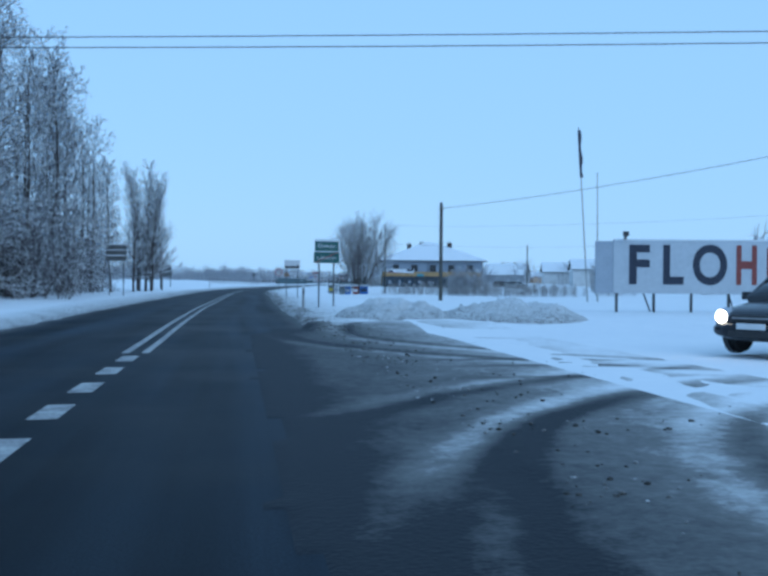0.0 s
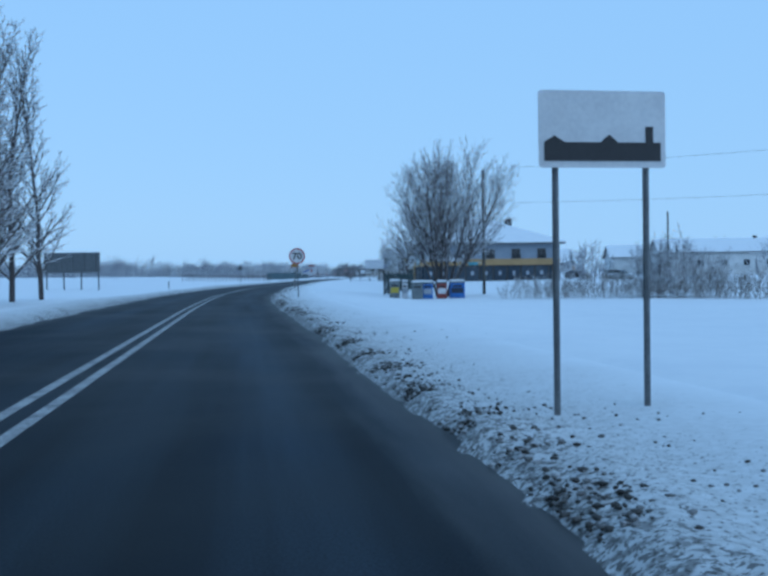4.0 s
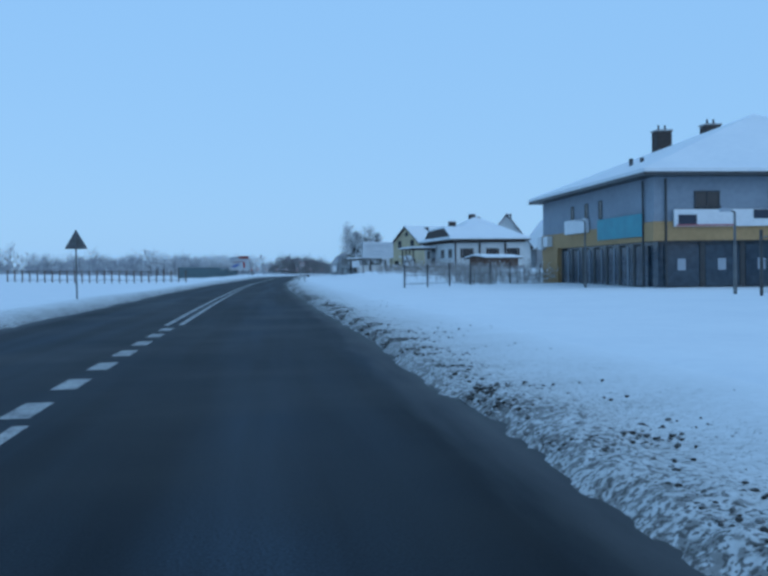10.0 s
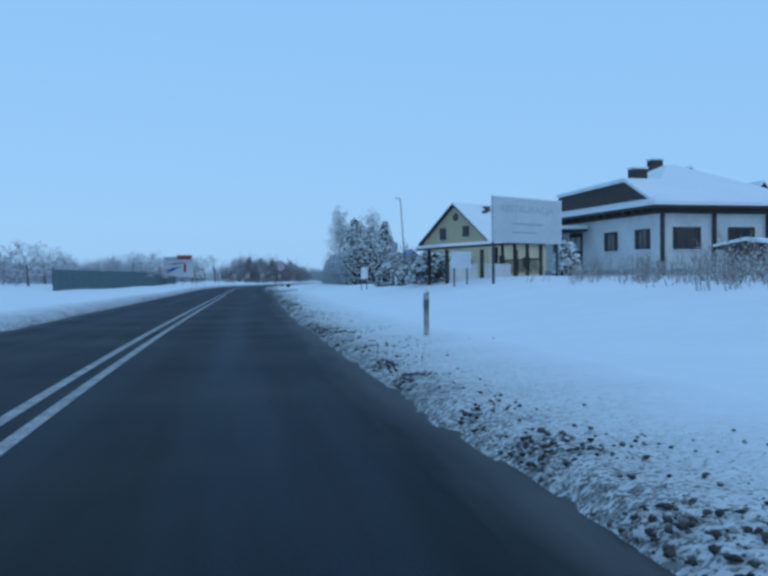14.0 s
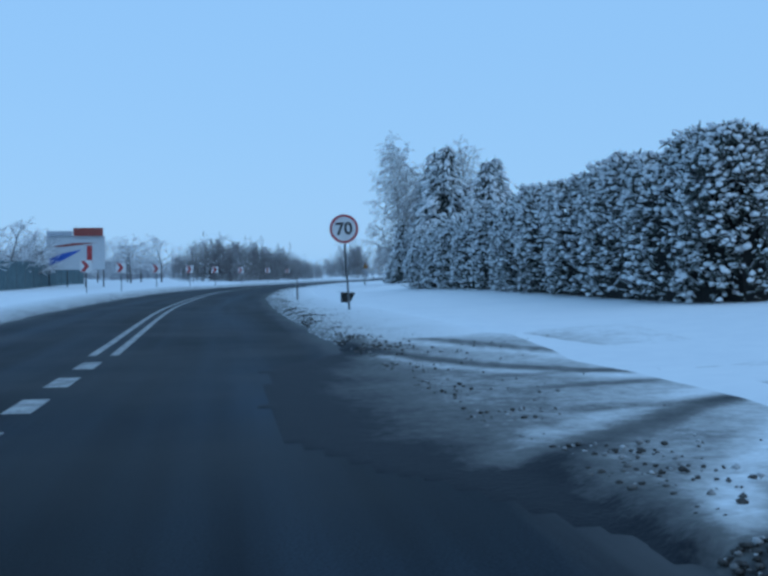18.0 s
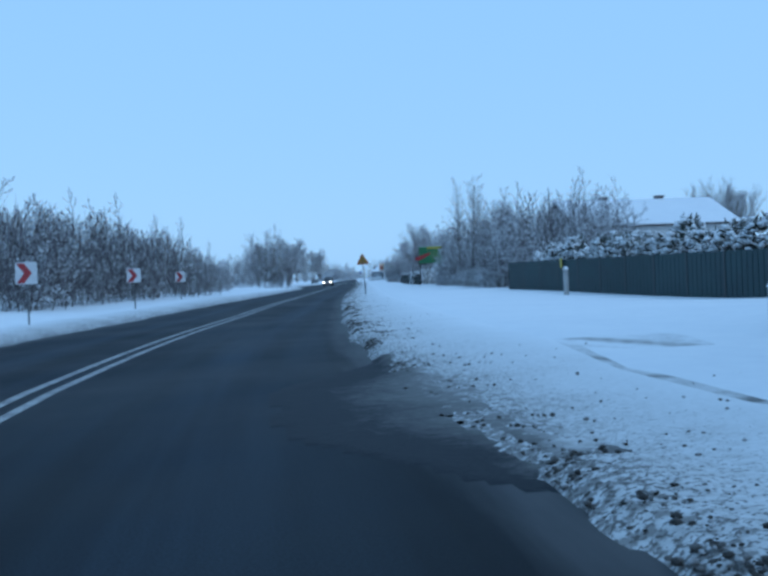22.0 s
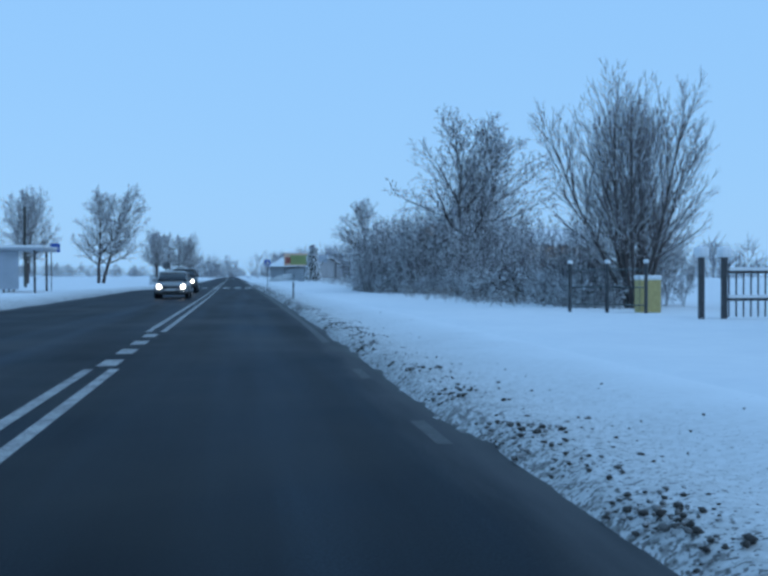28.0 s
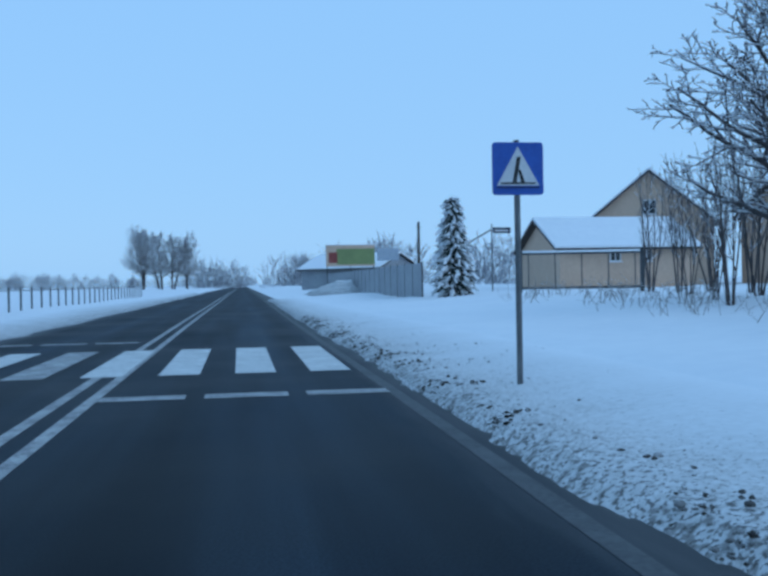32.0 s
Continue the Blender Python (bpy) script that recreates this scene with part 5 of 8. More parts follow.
def mast(s, d, h, label, flag=False, r=0.05, lean=0.0):
    t = root("flag_mast" if flag else "steel_mast", base(s, d) @ pose(0, 0, 0, 0, lean, 0), label, "mast")
    part("shaft", rods(((0, 0, -0.3), (0, 0, h), r, r * 0.5)), M_CONC, t)
    part("knob", rods(((0, 0, h), (0, 0, h + 0.08), r * 0.8, r * 0.4)), M_GALV, t)
    if flag:
        bm = bmesh.new()
        n = 10
        pts = [(0.05 + 0.07 * math.sin(k * 1.3) + 0.05, h - 0.1 - 2.6 * k / n) for k in range(n + 1)]
        slab(bm, [(-0.05, z) for _, z in pts] + [(x * 0.6 + 0.03, z) for x, z in pts[::-1]], -0.06, 0.06)
        part("furled_flag", bm, M_NAVY, t, "limp dark flag")
    return t


mast(51.1, 18.75, 9.6, "white flag mast with a furled dark flag", True, lean=-3.6)
mast(51.3, 19.4, 7.1, "thin white flag mast without a flag", lean=-0.6)


def wood_pole(s, d, h, label="weathered wooden power pole with a small lamp"):
    t = root("power_pole", base(s, d), label, "power pole", "power poles")
    part("shaft", rods(((0, 0, -0.4), (0, 0, h), 0.11, 0.085)), M_POLE, t)
    part("bracket", boxes((-0.12, 0.12, -0.14, 0.14, h - 0.35, h - 0.28)), M_GALV, t)
    part("insulator", rods(((0, 0, h), (0, 0, h + 0.1), 0.035, 0.02)), M_PLATE, t)
    return t


wood_pole(51.9, 10.6, 5.4)
wood_pole(30, -19, 7.8, "wooden power pole among the snowy trees")
wood_pole(17, 40, 7.8, "wooden power pole beyond the yard")
wood_pole(150, 40, 7.4, "distant wooden power pole")
wood_pole(26, 24, 7.0, "wooden power pole by the yard")


def wire(a, b, sag, r=0.014, name="overhead_wire"):
    """A hanging cable between two places in the world."""
    n = 24
    pts = []
    for k in range(n + 1):
        t = k / n
        pts.append([a[i] + (b[i] - a[i]) * t for i in range(2)] + [a[2] + (b[2] - a[2]) * t - 4 * sag * t * (1 - t)])
    seg = [(*pts[k], *pts[k + 1], r, r) for k in range(n)]
    tagged(raw(name, *tubes(seg, 4), M_BLACK), "thin dark overhead cable between poles", "cable", "overhead cables")


def top(s, d, z):
    x, y = spot(s, d)
    return float(x), float(y), z


wire(top(30, -19, 7.7), top(17, 40, 7.75), 0.25)
wire(top(30, -19, 7.95), top(17, 40, 8.0), 0.2)
wire(top(26, 24, 6.9), top(51.9, 10.6, 5.3), 0.35)


wood_pole(119, 15.5, 8.4, "wooden power pole behind the willow")
wood_pole(70, 45, 7.0, "wooden power pole beyond the bins")
wire(top(119, 15.5, 8.3), top(70, 45, 7.0), 0.5, 0.008)
wire(top(119, 15.5, 6.0), top(70, 45, 5.0), 0.6, 0.008)


# ---- houses ----
def window(t, w, h, at, frame=None, bars=1, sill=True, shutter=None):
    """A window in its own frame: at is the pose of its middle, and it faces its own -y."""
    f = 0.07
    rows = [(-w / 2, w / 2, -0.05, 0.02, h / 2 - f, h / 2), (-w / 2, w / 2, -0.05, 0.02, -h / 2, -h / 2 + f), (-w / 2, -w / 2 + f, -0.05, 0.02, -h / 2 + f, h / 2 - f), (w / 2 - f, w / 2, -0.05, 0.02, -h / 2 + f, h / 2 - f)]
    for k in range(bars):
        x = -w / 2 + w * (k + 1) / (bars + 1)
        rows.append((x - 0.025, x + 0.025, -0.045, 0.02, -h / 2 + f, h / 2 - f))
    win = part("window", boxes(*rows), frame or M_PLATE, t)
    win.matrix_basis = at
    part("pane", boxes((-w / 2 + f, w / 2 - f, -0.025, -0.015, -h / 2 + f, h / 2 - f)), M_GLASS, win)
    if sill:
        part("sill", boxes((-w / 2 - 0.06, w / 2 + 0.06, -0.13, -0.052, -h / 2 - 0.06, -h / 2 - 0.005)), M_SNOW, win, "snow-covered sill")
    if shutter:
        for x in (-w / 2 - 0.30, w / 2 + 0.04):
            part("shutter", boxes((x, x + 0.26, -0.05, -0.01, -h / 2, h / 2)), shutter, win)
    return win


def gabled(name, where, w, l, eave, ridge, wall, label, over=0.45, windows=(), chimneys=(), gable=None, roofm=None, frames=None):
    """A house whose gable faces its own -y and whose ridge runs along +y. windows: wall (f, r, l), along, height, width, high."""
    t = root(name, where, label, "house")
    part("wall_body", plate([(-w / 2, -0.4), (w / 2, -0.4), (w / 2, eave), (0, ridge - 0.12), (-w / 2, eave)], 0, l), wall, t)
    slope = (ridge - eave) / (w / 2)
    for sgn in (-1, 1):
        e = sgn * (w / 2 + over)
        ze = eave - slope * over
        bm = bmesh.new()
        slab(bm, [(0, ridge - 0.10), (e, ze - 0.10), (e, ze + 0.04), (0, ridge + 0.04)], -over, l + over)
        rf = part("roof", bm, roofm or M_WOOD, t, "dark roof edge under snow")
        bm = bmesh.new()
        slab(bm, [(0, ridge + 0.045), (e, ze + 0.045), (e * 1.0, ze + 0.17), (0, ridge + 0.22)], -over + 0.02, l + over - 0.02)
        part("roof_snow", bm, M_SNOW, rf, "unbroken snow on the roof")
    if gable:
        part("gable_boards", plate([(-w / 2 * 0.62, eave + (ridge - eave) * 0.38), (w / 2 * 0.62, eave + (ridge - eave) * 0.38), (0, ridge - 0.14)], -0.03, -0.004), gable, t)
    for wall_of, u, z, ww, hh in windows:
        at = {"f": pose(u, -0.003, z), "r": pose(w / 2 + 0.003, u, z, 0, 0, 90), "l": pose(-w / 2 - 0.003, u, z, 0, 0, -90)}[wall_of]
        window(t, ww, hh, at, frames)
    for x, y0, h in chimneys:
        zr = ridge - slope * abs(x)
        c = part("chimney", boxes((x - 0.3, x + 0.3, y0 - 0.3, y0 + 0.3, zr - 0.4, zr + h), bevel=0.02), M_CHIM, t)
        part("chimney_cap", boxes((x - 0.36, x + 0.36, y0 - 0.36, y0 + 0.36, zr + h + 0.001, zr + h + 0.09)), M_CONC, c)
    return t


def at_xy(x, y, rz, z):
    return pose(x, y, z, 0, 0, rz)


# the two-storey shop building: grey above, ochre band, dark shop windows below
def shop_building():
    z0 = 0.2
    t = root("shop_building", at_xy(30.0, 188.9, heading(198), z0), "two-storey grey building with an ochre band above dark shop windows", "building")
    W, L, H = 20.0, 18.2, 5.2
    part("upper_storey", boxes((0, W, 0, L, 3.1, H)), M_GREYWALL, t, "bluish grey upper walls")
    part("ochre_band", boxes((-0.06, W + 0.06, -0.06, L + 0.06, 2.2, 3.1)), M_YELWALL, t, "ochre band and corner")
    part("ground_floor", boxes((0.3, W - 0.3, 0.3, L - 0.3, -0.4, 2.2)), M_SHOPGLASS, t, "dark glazed ground floor")
    part("corner_pier", boxes((-0.05, 0.9, L - 3.2, L + 0.05, -0.4, 2.2), bevel=0.02), M_YELWALL, t, "ochre pier")
    part("corner_pier", boxes((W - 1.0, W + 0.05, -0.05, 0.8, -0.4, 2.12), bevel=0.02), M_YELWALL, t, "ochre pier")
    for k in range(7):
        y0 = 1.2 + k * 1.95
        pn = part("shop_window", boxes((0.18, 0.28, y0, y0 + 1.55, 0.05, 2.0)), M_SHOPGLASS, t, "tall dark shop window")
        part("mullion", boxes((0.14, 0.30, y0 + 1.57, y0 + 1.82, -0.3, 2.1)), M_DARKSTEEL, pn)
        part("door_leaf", boxes((0.12, 0.16, y0 + 0.5, y0 + 0.56, 0.05, 2.0)), M_PALE, pn)
    for k in range(9):
        x0 = 0.6 + k * 2.0
        pn = part("shop_window", boxes((x0, x0 + 1.7, 0.18, 0.28, 0.05, 2.0)), M_SHOPGLASS, t, "tall dark shop window")
        part("mullion", boxes((x0 + 1.72, x0 + 1.96, 0.14, 0.30, -0.3, 2.1)), M_DARKSTEEL, pn)
        part("poster", boxes((x0 + 0.6, x0 + 1.0, 0.14, 0.17, 0.8, 1.35)), M_PALE, pn, "faded poster")
    for k in range(5):
        window(t, 1.25, 1.35, pose(2.6 + k * 3.7, -0.003, 3.85), M_DARKSTEEL, 1, False)
        part("balcony_rail", boxes(*[(2.0 + k * 3.7 + 0.12 * j, 2.03 + k * 3.7 + 0.12 * j, -0.16, -0.13, 3.1, 3.75) for j in range(11)], (1.98 + k * 3.7, 3.24 + k * 3.7, -0.17, -0.12, 3.75, 3.80)), M_DARKSTEEL, t)
    for y0 in (7.2, 9.5, 12.0):
        window(t, 0.5, 1.0, pose(-0.003, y0, 4.1, 0, 0, -90), M_DARKSTEEL, 0, False)
    part("turquoise_panel", boxes((-0.14, -0.065, 1.1, 7.4, 2.45, 3.55), bevel=0.01), M_TURQ, t, "turquoise shop panel")
    part("white_sign_box", boxes((-0.34, -0.065, 8.9, 12.6, 2.95, 3.75), bevel=0.02), M_WHITE, t, "white sign box")
    p = part("white_sign_box", boxes((0.9, 6.2, -0.22, -0.065, 2.85, 3.65), bevel=0.02), M_WHITE, t, "long white banner")
    part("blue_print", boxes((1.1, 2.0, -0.235, -0.225, 2.95, 3.4)), M_NAVY, p, "dark blue print")
    part("blue_print", boxes((4.8, 6.0, -0.235, -0.225, 3.2, 3.62)), M_NAVY, p, "dark blue print")
    part("red_stripe", boxes((1.0, 3.8, -0.233, -0.224, 2.88, 2.94)), M_RED, p, "red stripe")
    part("turquoise_panel", boxes((6.8, 8.2, -0.16, -0.065, 2.25, 2.7)), M_TURQ, t, "turquoise shop panel")
    for x0, y0 in ((-0.10, 1.1), (0.55, -0.10), (9.0, -0.10)):
        part("downpipe", rods(((x0, y0, -0.2), (x0, y0, H - 0.1), 0.05)), M_DARKSTEEL, t)
    for y0 in (15.9, 17.3):
        part("air_unit", boxes((-0.42, -0.07, y0, y0 + 0.85, 2.2 + 0.15 * (y0 < 16), 3.0), bevel=0.02), M_WHITE, t, "white air conditioning unit")
    o = 0.75
    bm = bmesh.new()
    a = [(-o, -o), (W + o, -o), (W + o, L + o), (-o, L + o)]
    lo = [bm.verts.new((x, y, H)) for x, y in a]
    hi = [bm.verts.new((x, y, H + 0.16)) for x, y in a]
    for k in range(4):
        bm.faces.new((lo[k], lo[(k + 1) % 4], hi[(k + 1) % 4], hi[k]))
    bm.faces.new(lo)
    bm.faces.new(hi)
    rf = part("roof_edge", bm, M_DARKSTEEL, t, "dark eaves board")
    bm = bmesh.new()
    b = [bm.verts.new((x, y, H + 0.165)) for x, y in a]
    b2 = [bm.verts.new((x, y, H + 0.34)) for x, y in a]
    r0, r1 = bm.verts.new((W * 0.45, L * 0.42, H + 4.2)), bm.verts.new((W * 0.55, L * 0.58, H + 4.2))
    for k in range(4):
        bm.faces.new((b[k], b[(k + 1) % 4], b2[(k + 1) % 4], b2[k]))
    bm.faces.new((b2[0], b2[1], r0))
    bm.faces.new((b2[1], b2[2], r1, r0))
    bm.faces.new((b2[2], b2[3], r1))
    bm.faces.new((b2[3], b2[0], r0, r1))
    bm.faces.new(b[::-1])
    part("roof_snow", bm, M_SNOW, rf, "smooth snow on the hipped roof")
    for x0, y0, z1 in ((5.75, 12.5, 9.1), (8.3, 11.4, 9.3), (14.0, 8.5, 9.2)):
        c = part("chimney", boxes((x0 - 0.45, x0 + 0.45, y0 - 0.45, y0 + 0.45, H + 1.0, z1), bevel=0.02), M_CHIM, t, "dark brick chimney")
        part("chimney_cap", boxes((x0 - 0.5, x0 + 0.5, y0 - 0.5, y0 + 0.5, z1 + 0.001, z1 + 0.1)), M_CONC, c)
        for q in (-0.2, 0.2):
            part("flue", rods(((x0 + q, y0, z1 + 0.1), (x0 + q, y0, z1 + 0.4), 0.06)), M_DARKSTEEL, c)
    for x0, y0 in ((1.4, 6.5), (1.8, 6.0)):
        part("roof_vent", boxes((x0, x0 + 0.18, y0, y0 + 0.15, H + 0.3, H + 1.6)), M_DARKSTEEL, t)
    return t


shop_building()


def street_lamp(s, d, h, label="tall thin grey street lamp standing in snow", arm=0.5, lean=0.0):
    t = root("street_lamp", base(s, d) @ pose(0, 0, 0, 0, lean, 0), label, "street lamp", "street lamps")
    part("pole", rods(((0, 0, -0.3), (0, 0, h), 0.07, 0.035)), M_GALV, t)
    a = part("arm", rods(((0, 0, h), (-arm, 0, h + 0.08), 0.03)), M_GALV, t)
    part("head", boxes((-arm - 0.35, -arm, -0.09, 0.09, h + 0.03, h + 0.14), bevel=0.02), M_PALE, a)
    return t


sl = street_lamp(305.2, 13.9, 7.7, "tall leaning grey street lamp with a blue name plate", 0.12, -3.6)
p = part("name_plate", boxes((0.05, 0.85, -0.03, -0.01, 2.72, 3.0)), M_BLUE, sl, "blue street name plate")
part("print_bar", boxes((0.14, 0.76, -0.036, -0.031, 2.83, 2.9)), M_PLATE, p)
for s, d, h in ((178, 15.0, 2.6), (195.5, 16.0, 3.3), (166, 14.5, 2.2)):
    street_lamp(s, d, h, "low yard lamp on a thin grey pole", 0.15)

# restaurant, its outbuildings and the yellow house on the rise
def restaurant():
    W, L, E = 7.5, 9.4, 3.7
    t = root("restaurant", at_xy(47.4, 273.1, -93.0, 1.3), "low white restaurant with dark shutters under a broad snowy roof", "house")
    part("wall_body", boxes((-W, W, 0, L, -0.6, E - 0.1)), M_WALL, t, "white rendered walls")
    part("plinth", boxes((-W - 0.04, W + 0.04, -0.04, L + 0.04, -0.6, 0.25)), M_GREYHOUSE, t)
    part("timber_beam", boxes((-W - 0.25, W + 0.25, -0.25, L + 0.25, E - 0.38, E - 0.1)), M_WOOD, t, "dark timber wall plate")
    o = 0.75
    part("eaves_board", boxes((-W - o, W + o, -o, L + o, E - 0.095, E + 0.05)), M_WOOD, t, "dark eaves board")
    for k in range(14):
        part("rafter_end", boxes((-W + 1.1 * k, -W + 0.14 + 1.1 * k, -o + 0.05, -0.26, E - 0.28, E - 0.1)), M_WOOD, t)
    bm = bmesh.new()
    rim = [(-W - o, -o), (W + o, -o), (W + o, L + o), (-W - o, L + o)]
    a = [bm.verts.new((x, y, E + 0.055)) for x, y in rim]
    b = [bm.verts.new((x, y, E + 0.26)) for x, y in rim]
    r0, r1 = bm.verts.new((0, 5.0, 7.0)), bm.verts.new((0, 5.6, 7.0))
    for k in range(4):
        bm.faces.new((a[k], a[(k + 1) % 4], b[(k + 1) % 4], b[k]))
    bm.faces.new((b[0], b[1], r0))
    bm.faces.new((b[1], b[2], r1, r0))
    bm.faces.new((b[2], b[3], r1))
    bm.faces.new((b[3], b[0], r0, r1))
    bm.faces.new(a[::-1])
    part("roof_snow", bm, M_SNOW, t, "broad unbroken snow on the hipped roof")
    hg = part("half_gable", plate([(6.9, 4.15), (4.4, 5.35), (-4.6, 5.15), (-6.4, 4.15)], -0.3, 4.4), M_WOOD, t, "dark boarded half gable")
    part("gable_snow", plate([(4.45, 5.355), (-4.6, 5.155), (-4.6, 5.36), (4.4, 5.58), (7.3, 4.25), (7.25, 4.1)], -0.5, 4.6), M_SNOW, hg, "snow on the half gable")
    for u, w, h in ((5.7, 1.05, 1.15), (2.0, 1.0, 1.15), (-5.4, 0.9, 1.15)):
        window(t, w, h, pose(u, -0.003, 1.95), M_DARKSTEEL, 1, True, M_WOOD)
    d = part("door", boxes((-3.6, -1.8, -0.06, 0.0, 0.26, 2.7)), M_WOOD, t, "dark double door")
    part("door_light", boxes((-3.4, -2.8, -0.075, -0.061, 1.5, 2.4), (-2.6, -2.0, -0.075, -0.061, 1.5, 2.4)), M_PALE, d)
    pr = part("porch_roof", boxes((-7.6, -0.6, -3.6, -0.26, 2.72, 2.86)), M_WOOD, t, "dark porch roof boards")
    part("porch_snow", plate([(-7.7, 2.865), (-0.5, 2.865), (-0.5, 3.08), (-7.7, 3.08)], -3.7, -0.26), M_SNOW, pr, "snow on the porch roof")
    for u in (-7.3, -5.1, -3.0, -0.9):
        part("porch_post", boxes((u - 0.09, u + 0.09, -3.45, -3.27, -0.5, 2.715)), M_WOOD, t)
    part("porch_rail", boxes((-7.2, -0.9, -3.42, -3.34, 0.95, 1.05), *[(-7.1 + 0.3 * k, -7.04 + 0.3 * k, -3.41, -3.35, 0.1, 0.95) for k in range(21)]), M_WOOD, t)
    for u in (1.7, 5.2, 8.0):
        window(t, 1.15, 1.25, pose(W + 0.003, u, 1.95, 0, 0, 90), M_DARKSTEEL, 1, True, M_WOOD)
    for u in (0.12, 3.4, 6.9):
        part("timber_post", boxes((W + 0.02, W + 0.2, u - 0.09, u + 0.09, -0.5, E - 0.39)), M_WOOD, t, "dark timber post")
    for x, y, z0, z1, q in ((3.6, 0.9, 4.6, 6.2, 0.42), (-2.0, 5.4, 5.6, 7.5, 0.38), (-3.2, 6.6, 4.6, 7.2, 0.34)):
        c = part("chimney", boxes((x - q, x + q, y - q, y + q, z0, z1), bevel=0.02), M_CHIM, t, "broad brick chimney")
        part("chimney_snow", boxes((x - q - 0.05, x + q + 0.05, y - q - 0.05, y + q + 0.05, z1 + 0.001, z1 + 0.12), bevel=0.03), M_SNOW, c)
    return t


restaurant()
gabled("restaurant_shed", at_xy(53.4, 262.2, 119, 1.2), 2.4, 6.6, 1.4, 1.6, M_BRICK, "small brown brick shed with a snowy flat roof")
gabled("far_house", at_xy(72.3, 288.0, -8, 1.0), 7.0, 9.0, 3.6, 8.0, M_GREYHOUSE, "grey house with a dark boarded gable behind the restaurant",
       windows=[("f", -1.3, 2.0, 1.0, 1.2), ("f", 1.3, 2.0, 1.0, 1.2), ("f", 0.0, 4.8, 1.0, 1.1)], chimneys=[(0.8, 5.0, 1.0)], gable=M_BROWN)
gabled("far_house", at_xy(61.5, 283.0, -20, 1.0), 7.0, 9.0, 3.8, 8.4, M_WALL, "white house with a steep snowy roof in a row", windows=[("f", -1.5, 2.0, 1.0, 1.2), ("f", 1.5, 2.0, 1.0, 1.2)], chimneys=[(0.6, 4.0, 0.9)])
gabled("far_house", at_xy(95.0, 300.0, 60, 1.0), 9.0, 13.0, 3.0, 6.4, M_GREYHOUSE, "low grey house half hidden by weeds", windows=[("f", -1.5, 1.6, 1.0, 1.0)], chimneys=[(0.4, 4.0, 0.8), (0.4, 8.0, 0.8)])
yh = gabled("yellow_house", at_xy(55.7, 316.8, -64, 1.0), 9.4, 18.0, 4.2, 8.1, M_CREAM, "cream yellow house with a steep snowy roof and dark windows",
            windows=[("f", -1.75, 4.9, 0.95, 1.35), ("f", 1.6, 5.1, 0.95, 1.2), ("f", -2.6, 1.4, 1.1, 1.0), ("f", 1.9, 1.5, 1.1, 1.2), ("r", 2.2, 1.4, 0.9, 2.0), ("r", 6.5, 1.7, 1.2, 1.2), ("r", 11.5, 1.7, 1.2, 1.2)],
            chimneys=[(0.7, 4.5, 0.45), (0.8, 9.5, 0.4)], frames=M_DARKSTEEL)
part("round_window", plate(circle(0.42, 0.1, 6.7, 20), -0.03, -0.004), M_GLASS, yh, "small arched window")
part("awning", plate([(-0.9, 2.5), (0.9, 2.5), (0.9, 2.62), (-0.9, 2.75)], -1.0, -0.01), M_SNOW, yh, "small snowy porch roof")
dr = gabled("yellow_dormer", at_xy(55.7, 316.8, -64, 1.0) @ pose(3.4, 13.0, 2.9, 0, 0, 90), 3.0, 3.2, 2.0, 3.6, M_CREAM, "cream dormer with a curved snowy roof and tall windows", 0.25,
            windows=[("f", -0.55, 1.4, 0.6, 1.5), ("f", 0.35, 1.4, 0.6, 1.5)])
dr.name, dr.parent = "dormer", yh
dr.matrix_basis = pose(4.4, 13.0, 2.9, 0, 0, 90)
for k in ("label", "category"):
    del dr[k]

x, y = 32.4, 255.6
rb, rp = billboard("restaurant_board", at_xy(x, y, 26, 0.75), 4.7, 1.85, 1.85, M_BOARD, "large faded white restaurant board on tall dark posts", 2)
words("RESTAURACJA", 0.42, M_PALE, rp, 2.25, -0.006, 3.25, label="faded grey lettering", width=3.6)
for k in range(2):
    part("print_line", boxes((1.2, 3.3 - 0.5 * k, -0.01, -0.004, 2.6 - 0.35 * k, 2.68 - 0.35 * k)), M_PALE, rp)
part("lamp_arm", boxes((-0.45, 0.0, 0.1, 0.14, 3.1, 3.14), (-0.5, -0.3, 0.05, 0.2, 3.02, 3.1)), M_DARKSTEEL, rb)

sh = root("open_shelter", base(266.8, 11.6, 12, -0.55), "open timber shelter with a snowy lean-to roof and white panels", "shelter")
for q, yy in ((-1.9, 0), (0, 0), (1.9, 0), (-1.9, 2.2), (1.9, 2.2)):
    part("post", boxes((q - 0.07, q + 0.07, yy - 0.07, yy + 0.07, -0.3, 1.95 + 0.2 * (yy > 0))), M_WOOD, sh)
part("roof", plate([(-2.4, 1.96), (2.4, 2.25), (2.4, 2.35), (-2.4, 2.06)], -0.4, 2.8), M_WOOD, sh)
part("roof_snow", plate([(-2.4, 2.065), (2.4, 2.355), (2.4, 2.5), (-2.4, 2.2)], -0.42, 2.8), M_SNOW, sh)
for q in (-1.7, 0.15):
    part("white_panel", boxes((q, q + 1.5, 0.1, 0.14, 0.0, 1.25)), M_WALL, sh)
wb = root("information_board", base(283.7, 7.7, 10), "blank white notice board on two posts in snow", "board")
part("panel", boxes((-0.24, 0.24, -0.05, 0.0, 0.75, 1.5), bevel=0.02), M_WHITE, wb)
